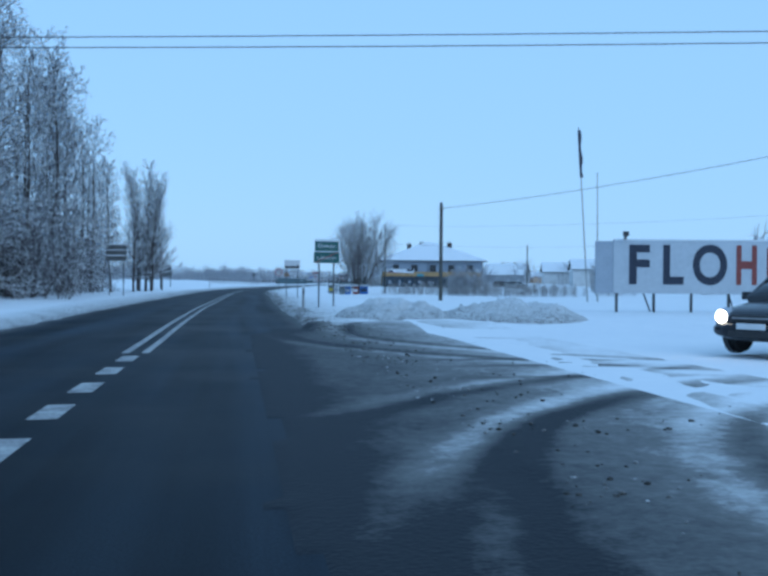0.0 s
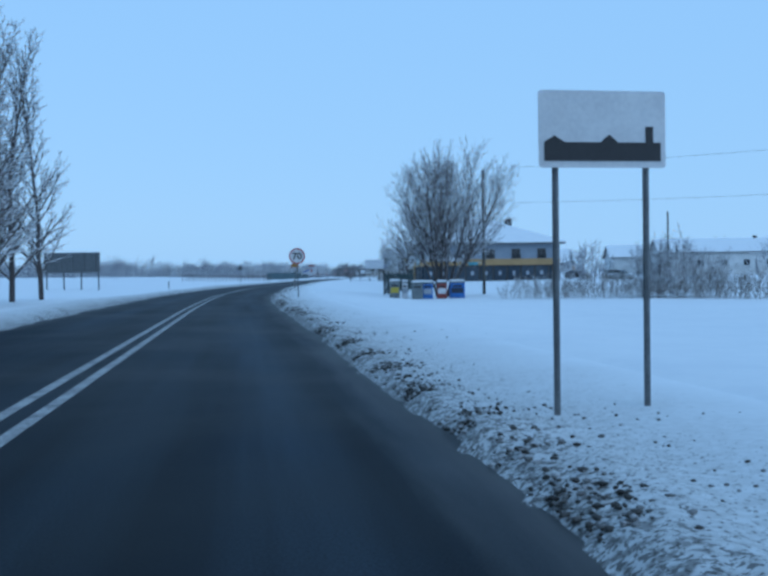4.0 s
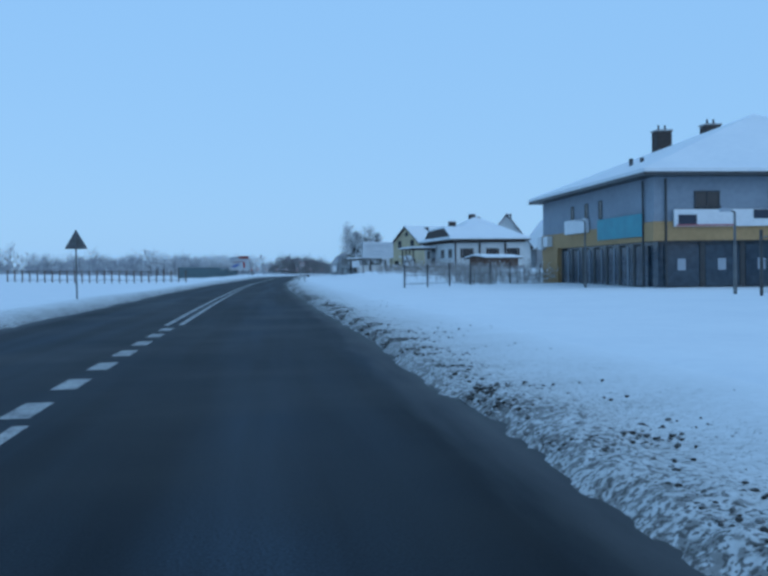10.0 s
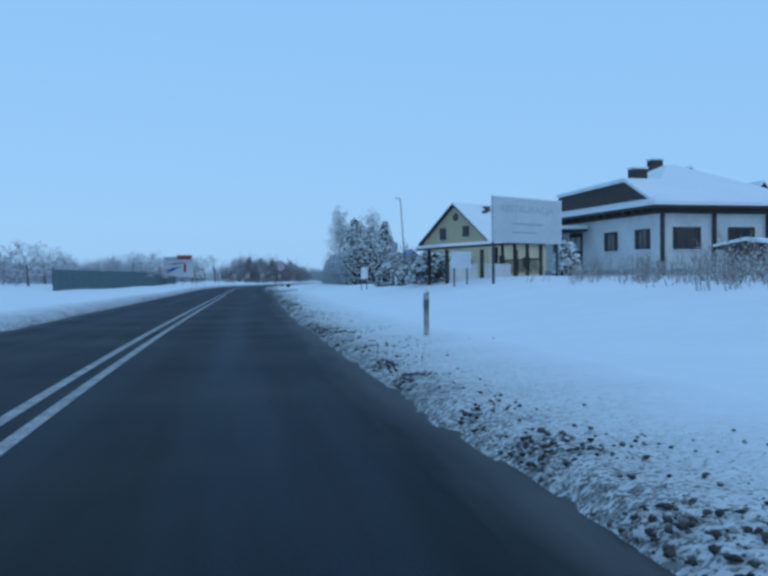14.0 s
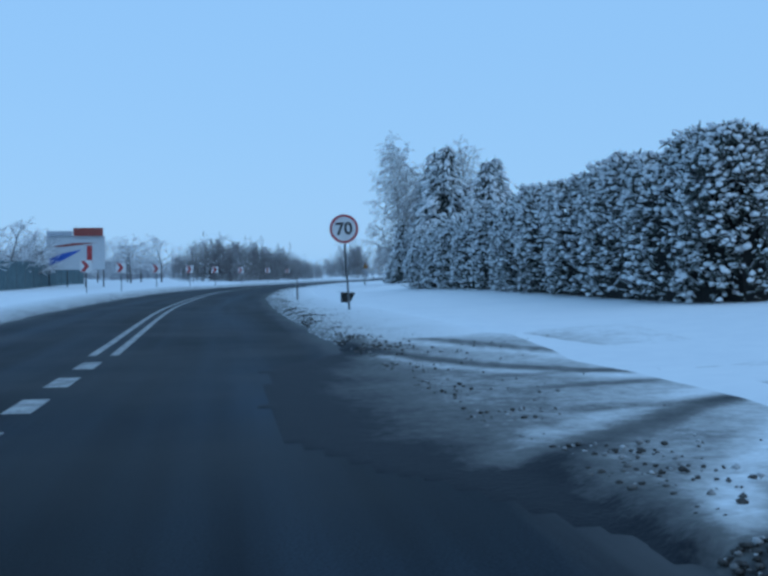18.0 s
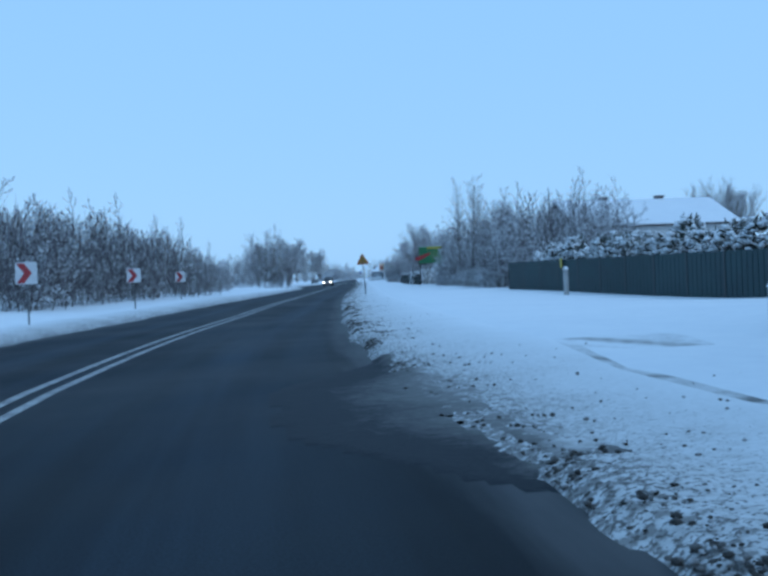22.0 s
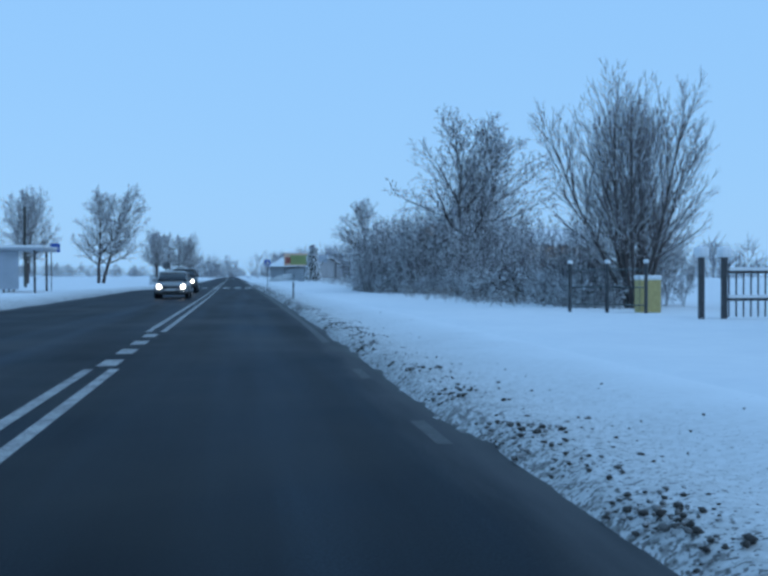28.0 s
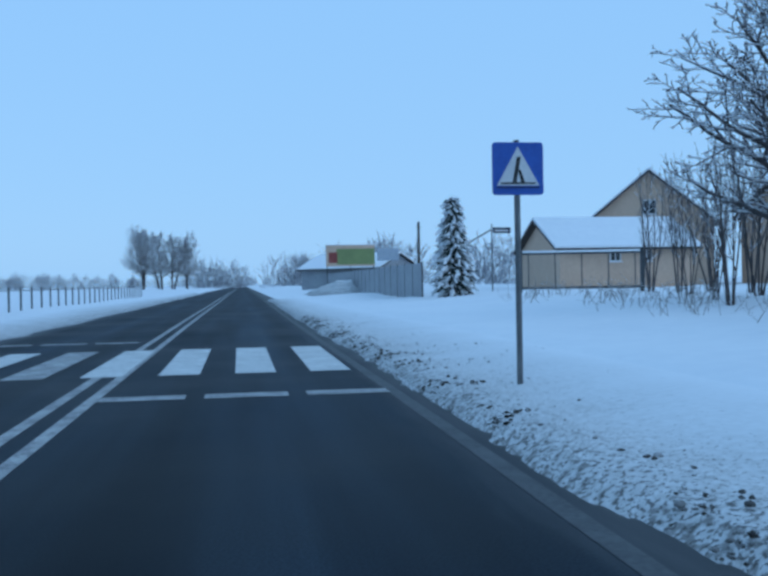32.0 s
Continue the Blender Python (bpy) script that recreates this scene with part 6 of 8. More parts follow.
for q in (-0.18, 0.18):
    part("post", boxes((q - 0.025, q + 0.025, 0.0, 0.05, -0.3, 1.45)), M_GALV, wb)
wb = root("notice_board", base(262.2, 9.5, 6), "plain white square notice board on two thin posts", "board")
part("panel", boxes((-0.48, 0.48, -0.05, 0.0, 0.75, 1.5), bevel=0.02), M_WHITE, wb)
for q in (-0.3, 0.3):
    part("post", boxes((q - 0.03, q + 0.03, 0.0, 0.06, -0.3, 1.45)), M_GALV, wb)
wb = root("notice_plate", at_xy(52.4, 306.2, -20, 0.6), "small white notice plate on a steel pole by the yard", "board")
sign_pole(wb, 2.8)
p = part("plate", boxes((-0.33, 0.33, -0.05, -0.035, 2.05, 2.8), bevel=0.006), M_WHITE, wb)
part("print_bar", boxes((-0.05, 0.05, -0.056, -0.051, 2.2, 2.65), (-0.18, 0.18, -0.056, -0.051, 2.5, 2.58)), M_BACK, p)


def fence_run(name, a, b, n, h, label, panel=None, post=None, rails=2, mesh_step=0.0, group="", snowy=False, fat=1.0):
    """A fence between two places s, d: posts, rails, and a bay of wire or sheet between each two posts."""
    xa, ya = spot(*a)
    xb, yb = spot(*b)
    L = math.hypot(xb - xa, yb - ya)
    za, zb = float(hills(*a)), float(hills(*b))
    t = root(name, Matrix.Translation((float(xa), float(ya), za)) @ pose(0, 0, 0, 0, 0, math.degrees(math.atan2(yb - ya, xb - xa))), label, "fence", group)
    rise = (zb - za) / L
    for k in range(n + 1):
        x = L * k / n
        z = rise * x
        q = part("post", boxes((x - 0.035 * fat, x + 0.035 * fat, -0.035 * fat, 0.035 * fat, z - 0.3, z + h + 0.06)), post or M_DARKSTEEL, t)
        if snowy:
            part("snow_cap", boxes((x - 0.06, x + 0.06, -0.06, 0.06, z + h + 0.061, z + h + 0.16), bevel=0.03), M_SNOW, q)
        if k == n:
            break
        x1 = L * (k + 1) / n
        if panel:
            bm = bmesh.new()
            slab(bm, [(x + 0.04, z - 0.1), (x1 - 0.04, rise * x1 - 0.1), (x1 - 0.04, rise * x1 + h), (x + 0.04, z + h)], -0.02, 0.02)
            pn = part("panel", bm, panel, t)
            m = int((x1 - x) / 0.3)
            part("rib", boxes(*[(x + 0.06 + 0.3 * j, x + 0.10 + 0.3 * j, -0.032, -0.021, z - 0.05, z + h - 0.05) for j in range(m)]), panel, pn)
        else:
            for j in range(rails):
                zz = h * (0.92 - 0.75 * j / max(1, rails - 1))
                bm = bmesh.new()
                rod(bm, (x, 0, z + zz), (x1, 0, rise * x1 + zz), 0.016 * fat, n=4)
                part("rail", bm, M_DARKSTEEL if not snowy else M_MESHGREEN, t)
            if mesh_step:
                bm = bmesh.new()
                m = int((x1 - x) / mesh_step)
                for j in range(1, m):
                    xx = x + (x1 - x) * j / m
                    rod(bm, (xx, 0, rise * xx + 0.08), (xx, 0, rise * xx + h * 0.94), 0.006 * fat, n=3)
                part("wire_mesh", bm, M_MESHGREEN, t)
    return t


fence_run("wire_fence", (176, 14.8), (143, 13.4), 9, 1.9, "dark green wire fence with steel posts", rails=3, mesh_step=0.12)
fence_run("wire_fence", (143, 13.4), (116.5, 8.4), 9, 1.55, "dark green wire fence with steel posts", rails=3, mesh_step=0.12)
fence_run("wire_fence", (203.7, 8.0), (209.2, 15.6), 5, 1.3, "thin wire fence on dark posts before weeds", rails=3, mesh_step=0.2)
fence_run("green_fence", (422.4, 10.7), (398, 14.0), 10, 1.45, "tall dark green sheet fence with snow on top", panel=M_FENCE)
fence_run("garden_fence", (503.0, 8.2), (474.0, 8.9), 15, 1.15, "snowy dark railing in front of garden shrubs", rails=3, mesh_step=0.16, snowy=True, fat=2.0)
fence_run("garden_fence", (515.2, 8.6), (513.8, 10.1), 2, 1.2, "dark steel garden fence with snowy caps", rails=3, mesh_step=0.16, snowy=True)
fence_run("yard_fence", (614, 8.8), (690, 10.5), 26, 1.7, "grey panel fence along a yard", panel=M_GREYHOUSE)
fence_run("field_fence", (249, -8.9), (250, -27), 24, 1.15, "long weathered post and rail fence across a snowy field", post=M_BROWN, rails=2, fat=1.5)
fence_run("slat_fence", (306.7, -16.9), (384, -19.3), 34, 1.85, "long weathered green slat fence with thin posts across the field", panel=M_SLAT, post=M_DARKSTEEL)
fence_run("post_chain_fence", (588, -8.4), (660, -9.4), 34, 0.95, "row of short grey posts joined by a cable", post=M_GALV, rails=1)

gt = root("field_gate", at_xy(49.6, 306.0, 10, 0.62), "closed steel yard gate between dark posts with snow on the rail", "gate")
for q in (-1.68, 1.68):
    c = part("post", boxes((q - 0.1, q + 0.1, -0.1, 0.1, -0.3, 1.62)), M_DARKSTEEL, gt)
    part("snow_cap", boxes((q - 0.12, q + 0.12, -0.12, 0.12, 1.621, 1.76), bevel=0.04), M_SNOW, c)
part("leaf", boxes((-1.58, 1.58, -0.03, 0.03, 1.22, 1.30), (-1.58, 1.58, -0.03, 0.03, 0.12, 0.2), *[(-1.5 + 0.6 * k, -1.47 + 0.6 * k, -0.015, 0.015, 0.2, 1.22) for k in range(6)]), M_MESHGREEN, gt)
part("snow_cap", boxes((-1.58, 1.58, -0.05, 0.05, 1.301, 1.43), bevel=0.02), M_SNOW, gt)

np_ = root("warning_plate", base(414.3, 11.8, 8, 1.08), "small yellow warning plate fixed to the green fence", "sign")
part("plate", boxes((-0.075, -0.06, -0.115, 0.115, 0.0, 0.46), bevel=0.004), M_BRIGHTYEL, np_)
part("bracket", boxes((-0.06, 0.03, -0.04, 0.04, 0.1, 0.36)), M_DARKSTEEL, np_)

pl = root("brick_pillar", base(396.3, 14.3, -25), "broad brown brick gate pillar beside the green fence", "pillar")
part("shaft", boxes((-0.9, 0.9, -0.3, 0.3, -0.3, 2.0), bevel=0.02), M_BRICK, pl)
part("snow_cap", boxes((-0.98, 0.98, -0.36, 0.36, 2.001, 2.12), bevel=0.03), M_SNOW, pl)
gt = root("garden_gate", base(391.5, 15.0, -25), "ornate steel garden gate with snow along its bars", "gate")
for q in (-1.7, 1.7):
    part("post", boxes((q - 0.07, q + 0.07, -0.07, 0.07, -0.3, 2.0)), M_DARKSTEEL, gt)
part("leaf", boxes(*[(-1.6 + 0.2 * k, -1.575 + 0.2 * k, -0.012, 0.012, 0.1, 1.85) for k in range(17)], (-1.62, 1.62, -0.02, 0.02, 1.5, 1.56), (-1.62, 1.62, -0.02, 0.02, 0.2, 0.26), (-1.62, 1.62, -0.02, 0.02, 0.9, 0.95)), M_DARKSTEEL, gt)
for z in (0.27, 0.955, 1.565):
    part("snow_line", boxes((-1.6, 1.6, -0.035, 0.035, z, z + 0.06)), M_SNOW, gt)


def stub_post(s, d, h, r, label):
    t = root("bollard", base(s, d), label, "bollard", "short posts on the verge")
    part("shaft", rods(((0, 0, -0.2), (0, 0, h), r), n=12), M_CONC, t)
    part("snow_cap", rods(((0, 0, h + 0.001), (0, 0, h + 0.12), r * 1.2, r * 0.5), n=12), M_SNOW, t)


stub_post(383.5, 6.9, 0.62, 0.09, "white pipe marker with a cap of snow")
stub_post(409.6, 10.8, 1.05, 0.11, "round pale concrete post before the green fence")
cv = root("culvert_head", base(328.2, 3.95, 30, 0.16), "culvert end in the snowy ditch, its shaded mouth a near-black plate", "culvert")
# solid plate: the shade in the culvert's mouth is put into its colour
part("mouth_plate", plate([(-0.24, -0.36), (-0.18, -0.33), (0.08, -0.12), (0.28, 0.17), (-0.26, 0.19)], -0.05, 0.10), M_DEEPSHADE, cv, "near-black plate for the shaded mouth")
part("snow_lip", boxes((-0.30, 0.32, -0.10, 0.3, 0.192, 0.235), bevel=0.02), M_SNOW, cv)

# recycling bins and notice panels under the big tree
bins = [(111.7, 8.5, 0.6, M_GREYBOX, "dark recycling bin with a yellow front under snow"), (112.0, 9.15, 0.34, M_WHITE, "narrow white waste bin"), (111.3, 9.8, 0.66, M_GREYBOX, "rounded grey waste container with snowy lid"),
        (111.8, 10.5, 0.62, M_KIOSKBLUE, "blue paper recycling bin with pale front"), (112.0, 11.4, 0.6, M_REDP, "red recycling bin with slots"), (112.3, 12.4, 0.9, M_KIOSKBLUE, "wide blue recycling container")]
for k, (s, d, w, m, label) in enumerate(bins):
    t = root("recycling_bin", base(s, d, -8), label, "bin", "recycling bins under the tree")
    h = 0.92
    part("body", boxes((-w / 2, w / 2, -0.35, 0.35, 0.0, h), bevel=0.05), m, t)
    part("lid", boxes((-w / 2 - 0.02, w / 2 + 0.02, -0.37, 0.37, h + 0.001, h + 0.08), bevel=0.02), M_GREYBOX, t)
    part("snow_cap", boxes((-w / 2, w / 2, -0.36, 0.36, h + 0.081, h + 0.2), bevel=0.05), M_SNOW, t)
    f = part("front_label", boxes((-w / 2 * 0.8, w / 2 * 0.8, -0.362, -0.356, 0.3, 0.62)), (M_BRIGHTYEL, M_PALE, M_GREYBOX, M_PALE, M_PLATE, M_NAVY)[k], t)
    part("slot", boxes((-w / 2 * 0.6, w / 2 * 0.6, -0.362, -0.353, 0.68, 0.78)), M_BLACK, t)
    for q in (-w / 2 + 0.08, w / 2 - 0.08):
        part("foot", boxes((q - 0.05, q + 0.05, -0.3, 0.3, -0.1, -0.001)), M_BLACK, t)

# boards along the way
x, y = 98.6, 459.6
gb, gp = billboard("green_billboard", at_xy(x, y, -19, 0.2), 3.4, 1.9, 2.3, M_BILLGREEN, "green roadside billboard with a red arrow and yellow bar", 2)
part("yellow_bar", boxes((0.95, 2.9, -0.012, -0.004, 3.92, 4.12)), M_BRIGHTYEL, gp, "bright yellow bar in place of a name")
for k in range(4):
    part("print_bar", boxes((1.1 + 0.1 * k, 3.0, -0.012, -0.004, 3.55 - 0.28 * k, 3.64 - 0.28 * k)), M_LIME, gp)
part("red_arrow", plate([(-0.62, 2.85), (0.1, 3.16), (1.2, 3.5), (1.3, 3.3), (0.3, 2.78), (-0.1, 2.66)], -0.022, -0.013), M_RED, gp, "red arrow past the edge")
x, y = spot(676, 9.5)
yb, yp = billboard("yellow_billboard", at_xy(float(x), float(y), -25, 0.5), 5.6, 2.4, 2.6, M_LIME, "distant billboard with an orange rim and green middle", 3)
part("orange_rim", boxes((0, 5.6, -0.012, -0.004, 4.6, 5.0), (0, 5.6, -0.012, -0.004, 2.6, 2.8), (0, 1.2, -0.013, -0.005, 2.8, 4.6)), M_ORANGE, yp)
part("red_patch", boxes((0.3, 1.3, -0.016, -0.012, 3.0, 4.2)), M_REDP, yp)
part("side_board", boxes((5.9, 8.4, 0, 0.1, 3.2, 4.6)), M_PALE, yb)
wb, wp = billboard("white_billboard", at_xy(29.2, 370.3, -16, 0.25), 4.4, 2.55, 1.45, M_BOARD, "large white billboard with red header by the bend", 4)
part("red_header", boxes((2.1, 4.3, -0.2, -0.03, 4.02, 4.65)), M_REDP, wb, "raised red header panel")
part("header", boxes((0.1, 2.0, -0.15, -0.03, 4.02, 4.4)), M_PALE, wb)
part("red_figure_bar", boxes((3.05, 3.45, -0.012, -0.004, 2.0, 3.3)), M_RED, wp)
part("blue_swoosh", plate([(0.2, 1.8), (1.3, 2.2), (2.7, 3.0), (1.2, 2.7), (0.2, 2.3)], -0.014, -0.004), M_BLUE, wp)
part("red_swoosh", plate([(0.2, 3.2), (2.1, 3.5), (3.9, 3.5), (1.3, 3.2)], -0.014, -0.004), M_REDP, wp)
x, y = spot(134.2, -17.5)
lb, lp = billboard("back_of_billboard", at_xy(float(x), float(y), -14, 0.15), 4.6, 1.6, 1.55, M_BACK, "dark back of a wide roadside billboard on legs", 4)
for k in range(5):
    part("rib", boxes((0.4 + 0.95 * k, 0.46 + 0.95 * k, -0.05, -0.001, 1.55, 3.15)), M_GALV, lp)

# bus stop
bs = root("bus_shelter", base(545, -11.6), "small grey glazed bus shelter with a snowy flat roof", "bus shelter")
for q, yy in ((-1.0, -1.6), (1.0, -1.6), (-1.0, 1.6), (1.0, 1.6)):
    part("post", boxes((q - 0.05, q + 0.05, yy - 0.05, yy + 0.05, -0.3, 2.2)), M_DARKSTEEL, bs)
part("roof", boxes((-1.4, 1.5, -1.9, 1.9, 2.2, 2.32), bevel=0.02), M_PALE, bs)
part("roof_snow", boxes((-1.4, 1.5, -1.9, 1.9, 2.321, 2.46), bevel=0.05), M_SNOW, bs)
part("back_panel", boxes((-1.0, -0.97, -1.55, 1.55, 0.15, 2.15)), M_GLASS, bs)
part("end_panel", boxes((-0.95, 0.2, -1.62, -1.59, 0.15, 2.15)), M_PALE, bs)
part("bench", boxes((-0.9, -0.45, -1.3, 1.3, 0.42, 0.48), (-0.7, -0.62, -1.2, -1.12, -0.2, 0.42), (-0.7, -0.62, 1.12, 1.2, -0.2, 0.42)), M_BROWN, bs)
bs = root("bus_stop_sign", base(548, -10.6), "small blue bus stop flag on a pole", "traffic sign")
sign_pole(bs, 2.7)
p = part("flag_plate", boxes((-0.05, 0.5, -0.045, -0.037, 2.2, 2.7)), M_BLUE, bs)
part("print_bar", boxes((0.05, 0.4, -0.051, -0.046, 2.35, 2.5)), M_PLATE, p)
wood_pole(560, -14.5, 5.6, "dark wooden pole behind the bus shelter")

# small shed, gas cabinet and gate by the garden
gabled("garden_shed", at_xy(106.0, 463.5, -60, 0.15), 2.6, 3.0, 1.1, 1.35, M_BROWN, "low brown shed roofed with snow under the billboard", 0.15)
gc = root("gas_cabinet", base(514.6, 10.5), "ochre gas cabinet with a cap of snow by the fence", "cabinet")
part("body", boxes((-0.28, 0.28, -0.2, 0.2, -0.1, 0.85), bevel=0.02), M_GASYEL, gc)
part("door", boxes((-0.24, 0.24, -0.215, -0.201, 0.02, 0.8)), M_GASYEL, gc)
part("snow_cap", boxes((-0.3, 0.3, -0.22, 0.22, 0.851, 0.97), bevel=0.04), M_SNOW, gc)
gt = root("steel_gate", base(510.5, 11.2, 4), "double steel garden gate with snow-topped posts", "gate")
for q in (-1.35, -0.8, 1.35):
    c = part("post", boxes((q - 0.05, q + 0.05, -0.05, 0.05, -0.3, 1.35)), M_DARKSTEEL, gt)
    part("snow_cap", boxes((q - 0.13, q + 0.13, -0.13, 0.13, 1.351, 1.58), bevel=0.07), M_SNOW, c)
part("leaf", boxes((-0.72, 1.27, -0.02, 0.02, 1.0, 1.06), (-0.72, 1.27, -0.02, 0.02, 0.4, 0.46), *[(-0.7 + 0.18 * k, -0.67 + 0.18 * k, -0.01, 0.01, 0.05, 1.2) for k in range(11)]), M_DARKSTEEL, gt)
for z in (0.465, 1.065):
    part("snow_line", boxes((-0.7, 1.25, -0.04, 0.04, z, z + 0.07)), M_SNOW, gt)

# white houses behind the green fence; orange house beyond the crossing; low buildings far right
gabled("white_house", at_xy(93.5, 387.5, 62, 0.3), 9.0, 11.0, 3.3, 7.6, M_WALL, "white house with a steep snowy roof behind firs",
       windows=[("f", -1.5, 2.0, 1.0, 1.2), ("f", 1.5, 2.0, 1.0, 1.2), ("f", 0.0, 4.6, 0.9, 1.1), ("r", 3.0, 1.8, 1.0, 1.1), ("l", 3.0, 1.8, 1.0, 1.1)], chimneys=[(0.8, 5.0, 1.0)])
gabled("low_house", at_xy(107.6, 426.0, 72, 0.3), 9.0, 13.0, 4.3, 6.3, M_WALL, "low white house with a snowy roof and small windows",
       windows=[("l", 2.5 + 2.2 * k, 2.4, 0.9, 0.9) for k in range(5)] + [("f", 0, 2.0, 1.0, 1.0)], chimneys=[(0.4, 4.0, 0.6), (0.4, 9.0, 0.6)])
oh = gabled("orange_house", at_xy(186.0, 592.0, -48, 0.8), 9.0, 14.0, 4.6, 8.3, M_ORANGE, "large orange rendered house with a steep brown gable",
            windows=[("f", -2.6, 2.0, 1.1, 1.2), ("f", 2.6, 2.0, 1.1, 1.2), ("f", 0, 5.6, 1.0, 1.1), ("l", 3.0, 2.0, 1.1, 1.2)], chimneys=[(0.8, 6.0, 0.9)])
gabled("orange_wing", at_xy(179.7, 585.4, 66, 0.7), 7.0, 8.5, 2.5, 4.2, M_ORANGE, "long low orange wing with a snowy roof and small windows",
       windows=[("l", 3.0, 1.9, 0.7, 0.8), ("l", 5.0, 1.9, 0.7, 0.8)])
gabled("orange_house", at_xy(205.0, 578.0, 66, 0.7), 9.0, 16.0, 5.0, 7.2, M_ORANGE, "second orange house with a snowy roof behind shrubs", windows=[("l", 4.0, 3.0, 1.0, 1.1), ("l", 9.0, 3.0, 1.0, 1.1)])
gabled("grey_shed", at_xy(197.0, 640.0, 20, 0.3), 8.0, 12.0, 2.8, 4.4, M_GREYHOUSE, "grey shed with snow on its roof")
for k, (x, y, rz, w, l, e, m) in enumerate(((104, 235, 75, 9, 24, 4.2, M_WALL), (102, 214, 75, 10, 22, 4.6, M_WALL), (108, 172, 80, 9, 26, 3.0, M_GREYHOUSE), (120, 262, 40, 9, 14, 4.0, M_GREYHOUSE), (132, 300, 10, 9, 12, 4.6, M_GREYHOUSE), (150, 250, 30, 9, 12, 4.4, M_WALL))):
    gabled("low_building", at_xy(x, y, rz, 0.1), w, l, e, e + 2.2, m, ("long low white outbuilding under snow", "plain white workshop under a snowy roof", "low grey warehouse wall with snow", "distant grey house under snow", "distant grey cottage under snow", "distant white cottage under snow")[k],
           windows=[("l", 3 + 4.0 * j, e * 0.55, 1.2, 1.2) for j in range(int(l / 5))], chimneys=[(0.5, 4.0, 0.8)])
sl = root("crossbar_street_sign", base(616, 12.9, 8), "blue street name plate beside a slanting pipe on a pole", "street sign", "street name plates")
part("pole", rods(((0, 0, -0.3), (0, 0, 3.5), 0.035)), M_GALV, sl)
p = part("plate", boxes((0.05, 1.05, -0.03, -0.01, 3.0, 3.3)), M_NAVY, sl)
part("print_bar", boxes((0.15, 0.9, -0.036, -0.031, 3.1, 3.18)), M_PLATE, p)
part("arm", rods(((0, 0, 3.2), (-1.9, 0, 2.2), 0.04)), M_GALV, sl)
yg = root("yard_gate", at_xy(161.5, 575.2, -34, 0.66), "long steel yard gate topped with snow before a wing", "gate")
for q in (-2.75, 2.75):
    part("post", boxes((q - 0.09, q + 0.09, -0.09, 0.09, -0.3, 1.9)), M_DARKSTEEL, yg)
part("leaf", boxes((-2.65, 2.65, -0.03, 0.03, 1.65, 1.73), (-2.65, 2.65, -0.03, 0.03, 0.1, 0.2), *[(-2.4 + 1.2 * k, -2.36 + 1.2 * k, -0.02, 0.02, 0.2, 1.65) for k in range(5)]), M_DARKSTEEL, yg)
part("snow_cap", boxes((-2.65, 2.65, -0.05, 0.05, 1.731, 1.83), bevel=0.03), M_SNOW, yg)
wood_pole(632, 12.0, 4.6, "thin wooden pole by the yard gate")

fence_run("garden_fence", (509.0, 12.6), (497.0, 10.9), 7, 1.3, "dark steel garden fence with snowy caps", rails=3, mesh_step=0.16, snowy=True)
gbd = root("grey_road_board", base(320.8, 15.0, 20), "small grey sign board on a pole above the hedge", "road sign")
sign_pole(gbd, 4.2, 0.035)
part("board", boxes((-0.34, 0.34, -0.05, -0.035, 3.05, 4.2), bevel=0.006), M_PALE, gbd)
part("dark_stripe", plate([(-0.2, 3.15), (-0.1, 3.15), (0.28, 4.05), (0.18, 4.05)], -0.056, -0.051), M_BACK, gbd, "dark slanting stripe")


# ---- cars ----
def loft(stations, power=4.0, n=24):
    """A rounded hull through stations of y, half width, lowest and highest z."""
    bm = bmesh.new()
    rings = []
    for y, hw, z0, z1 in stations:
        ring_v = []
        for k in range(n):
            a = 2 * math.pi * k / n
            c, v = math.cos(a), math.sin(a)
            ring_v.append(bm.verts.new((hw * math.copysign(abs(c) ** (2 / power), c), y, (z0 + z1) / 2 + (z1 - z0) / 2 * math.copysign(abs(v) ** (2 / power), v))))
        rings.append(ring_v)
    for a, b in zip(rings[:-1], rings[1:]):
        for k in range(n):
            bm.faces.new((a[k], a[(k + 1) % n], b[(k + 1) % n], b[k]))
    bm.faces.new(rings[0][::-1])
    bm.faces.new(rings[-1])
    for f in bm.faces:
        f.smooth = len(f.verts) == 4
    return bm


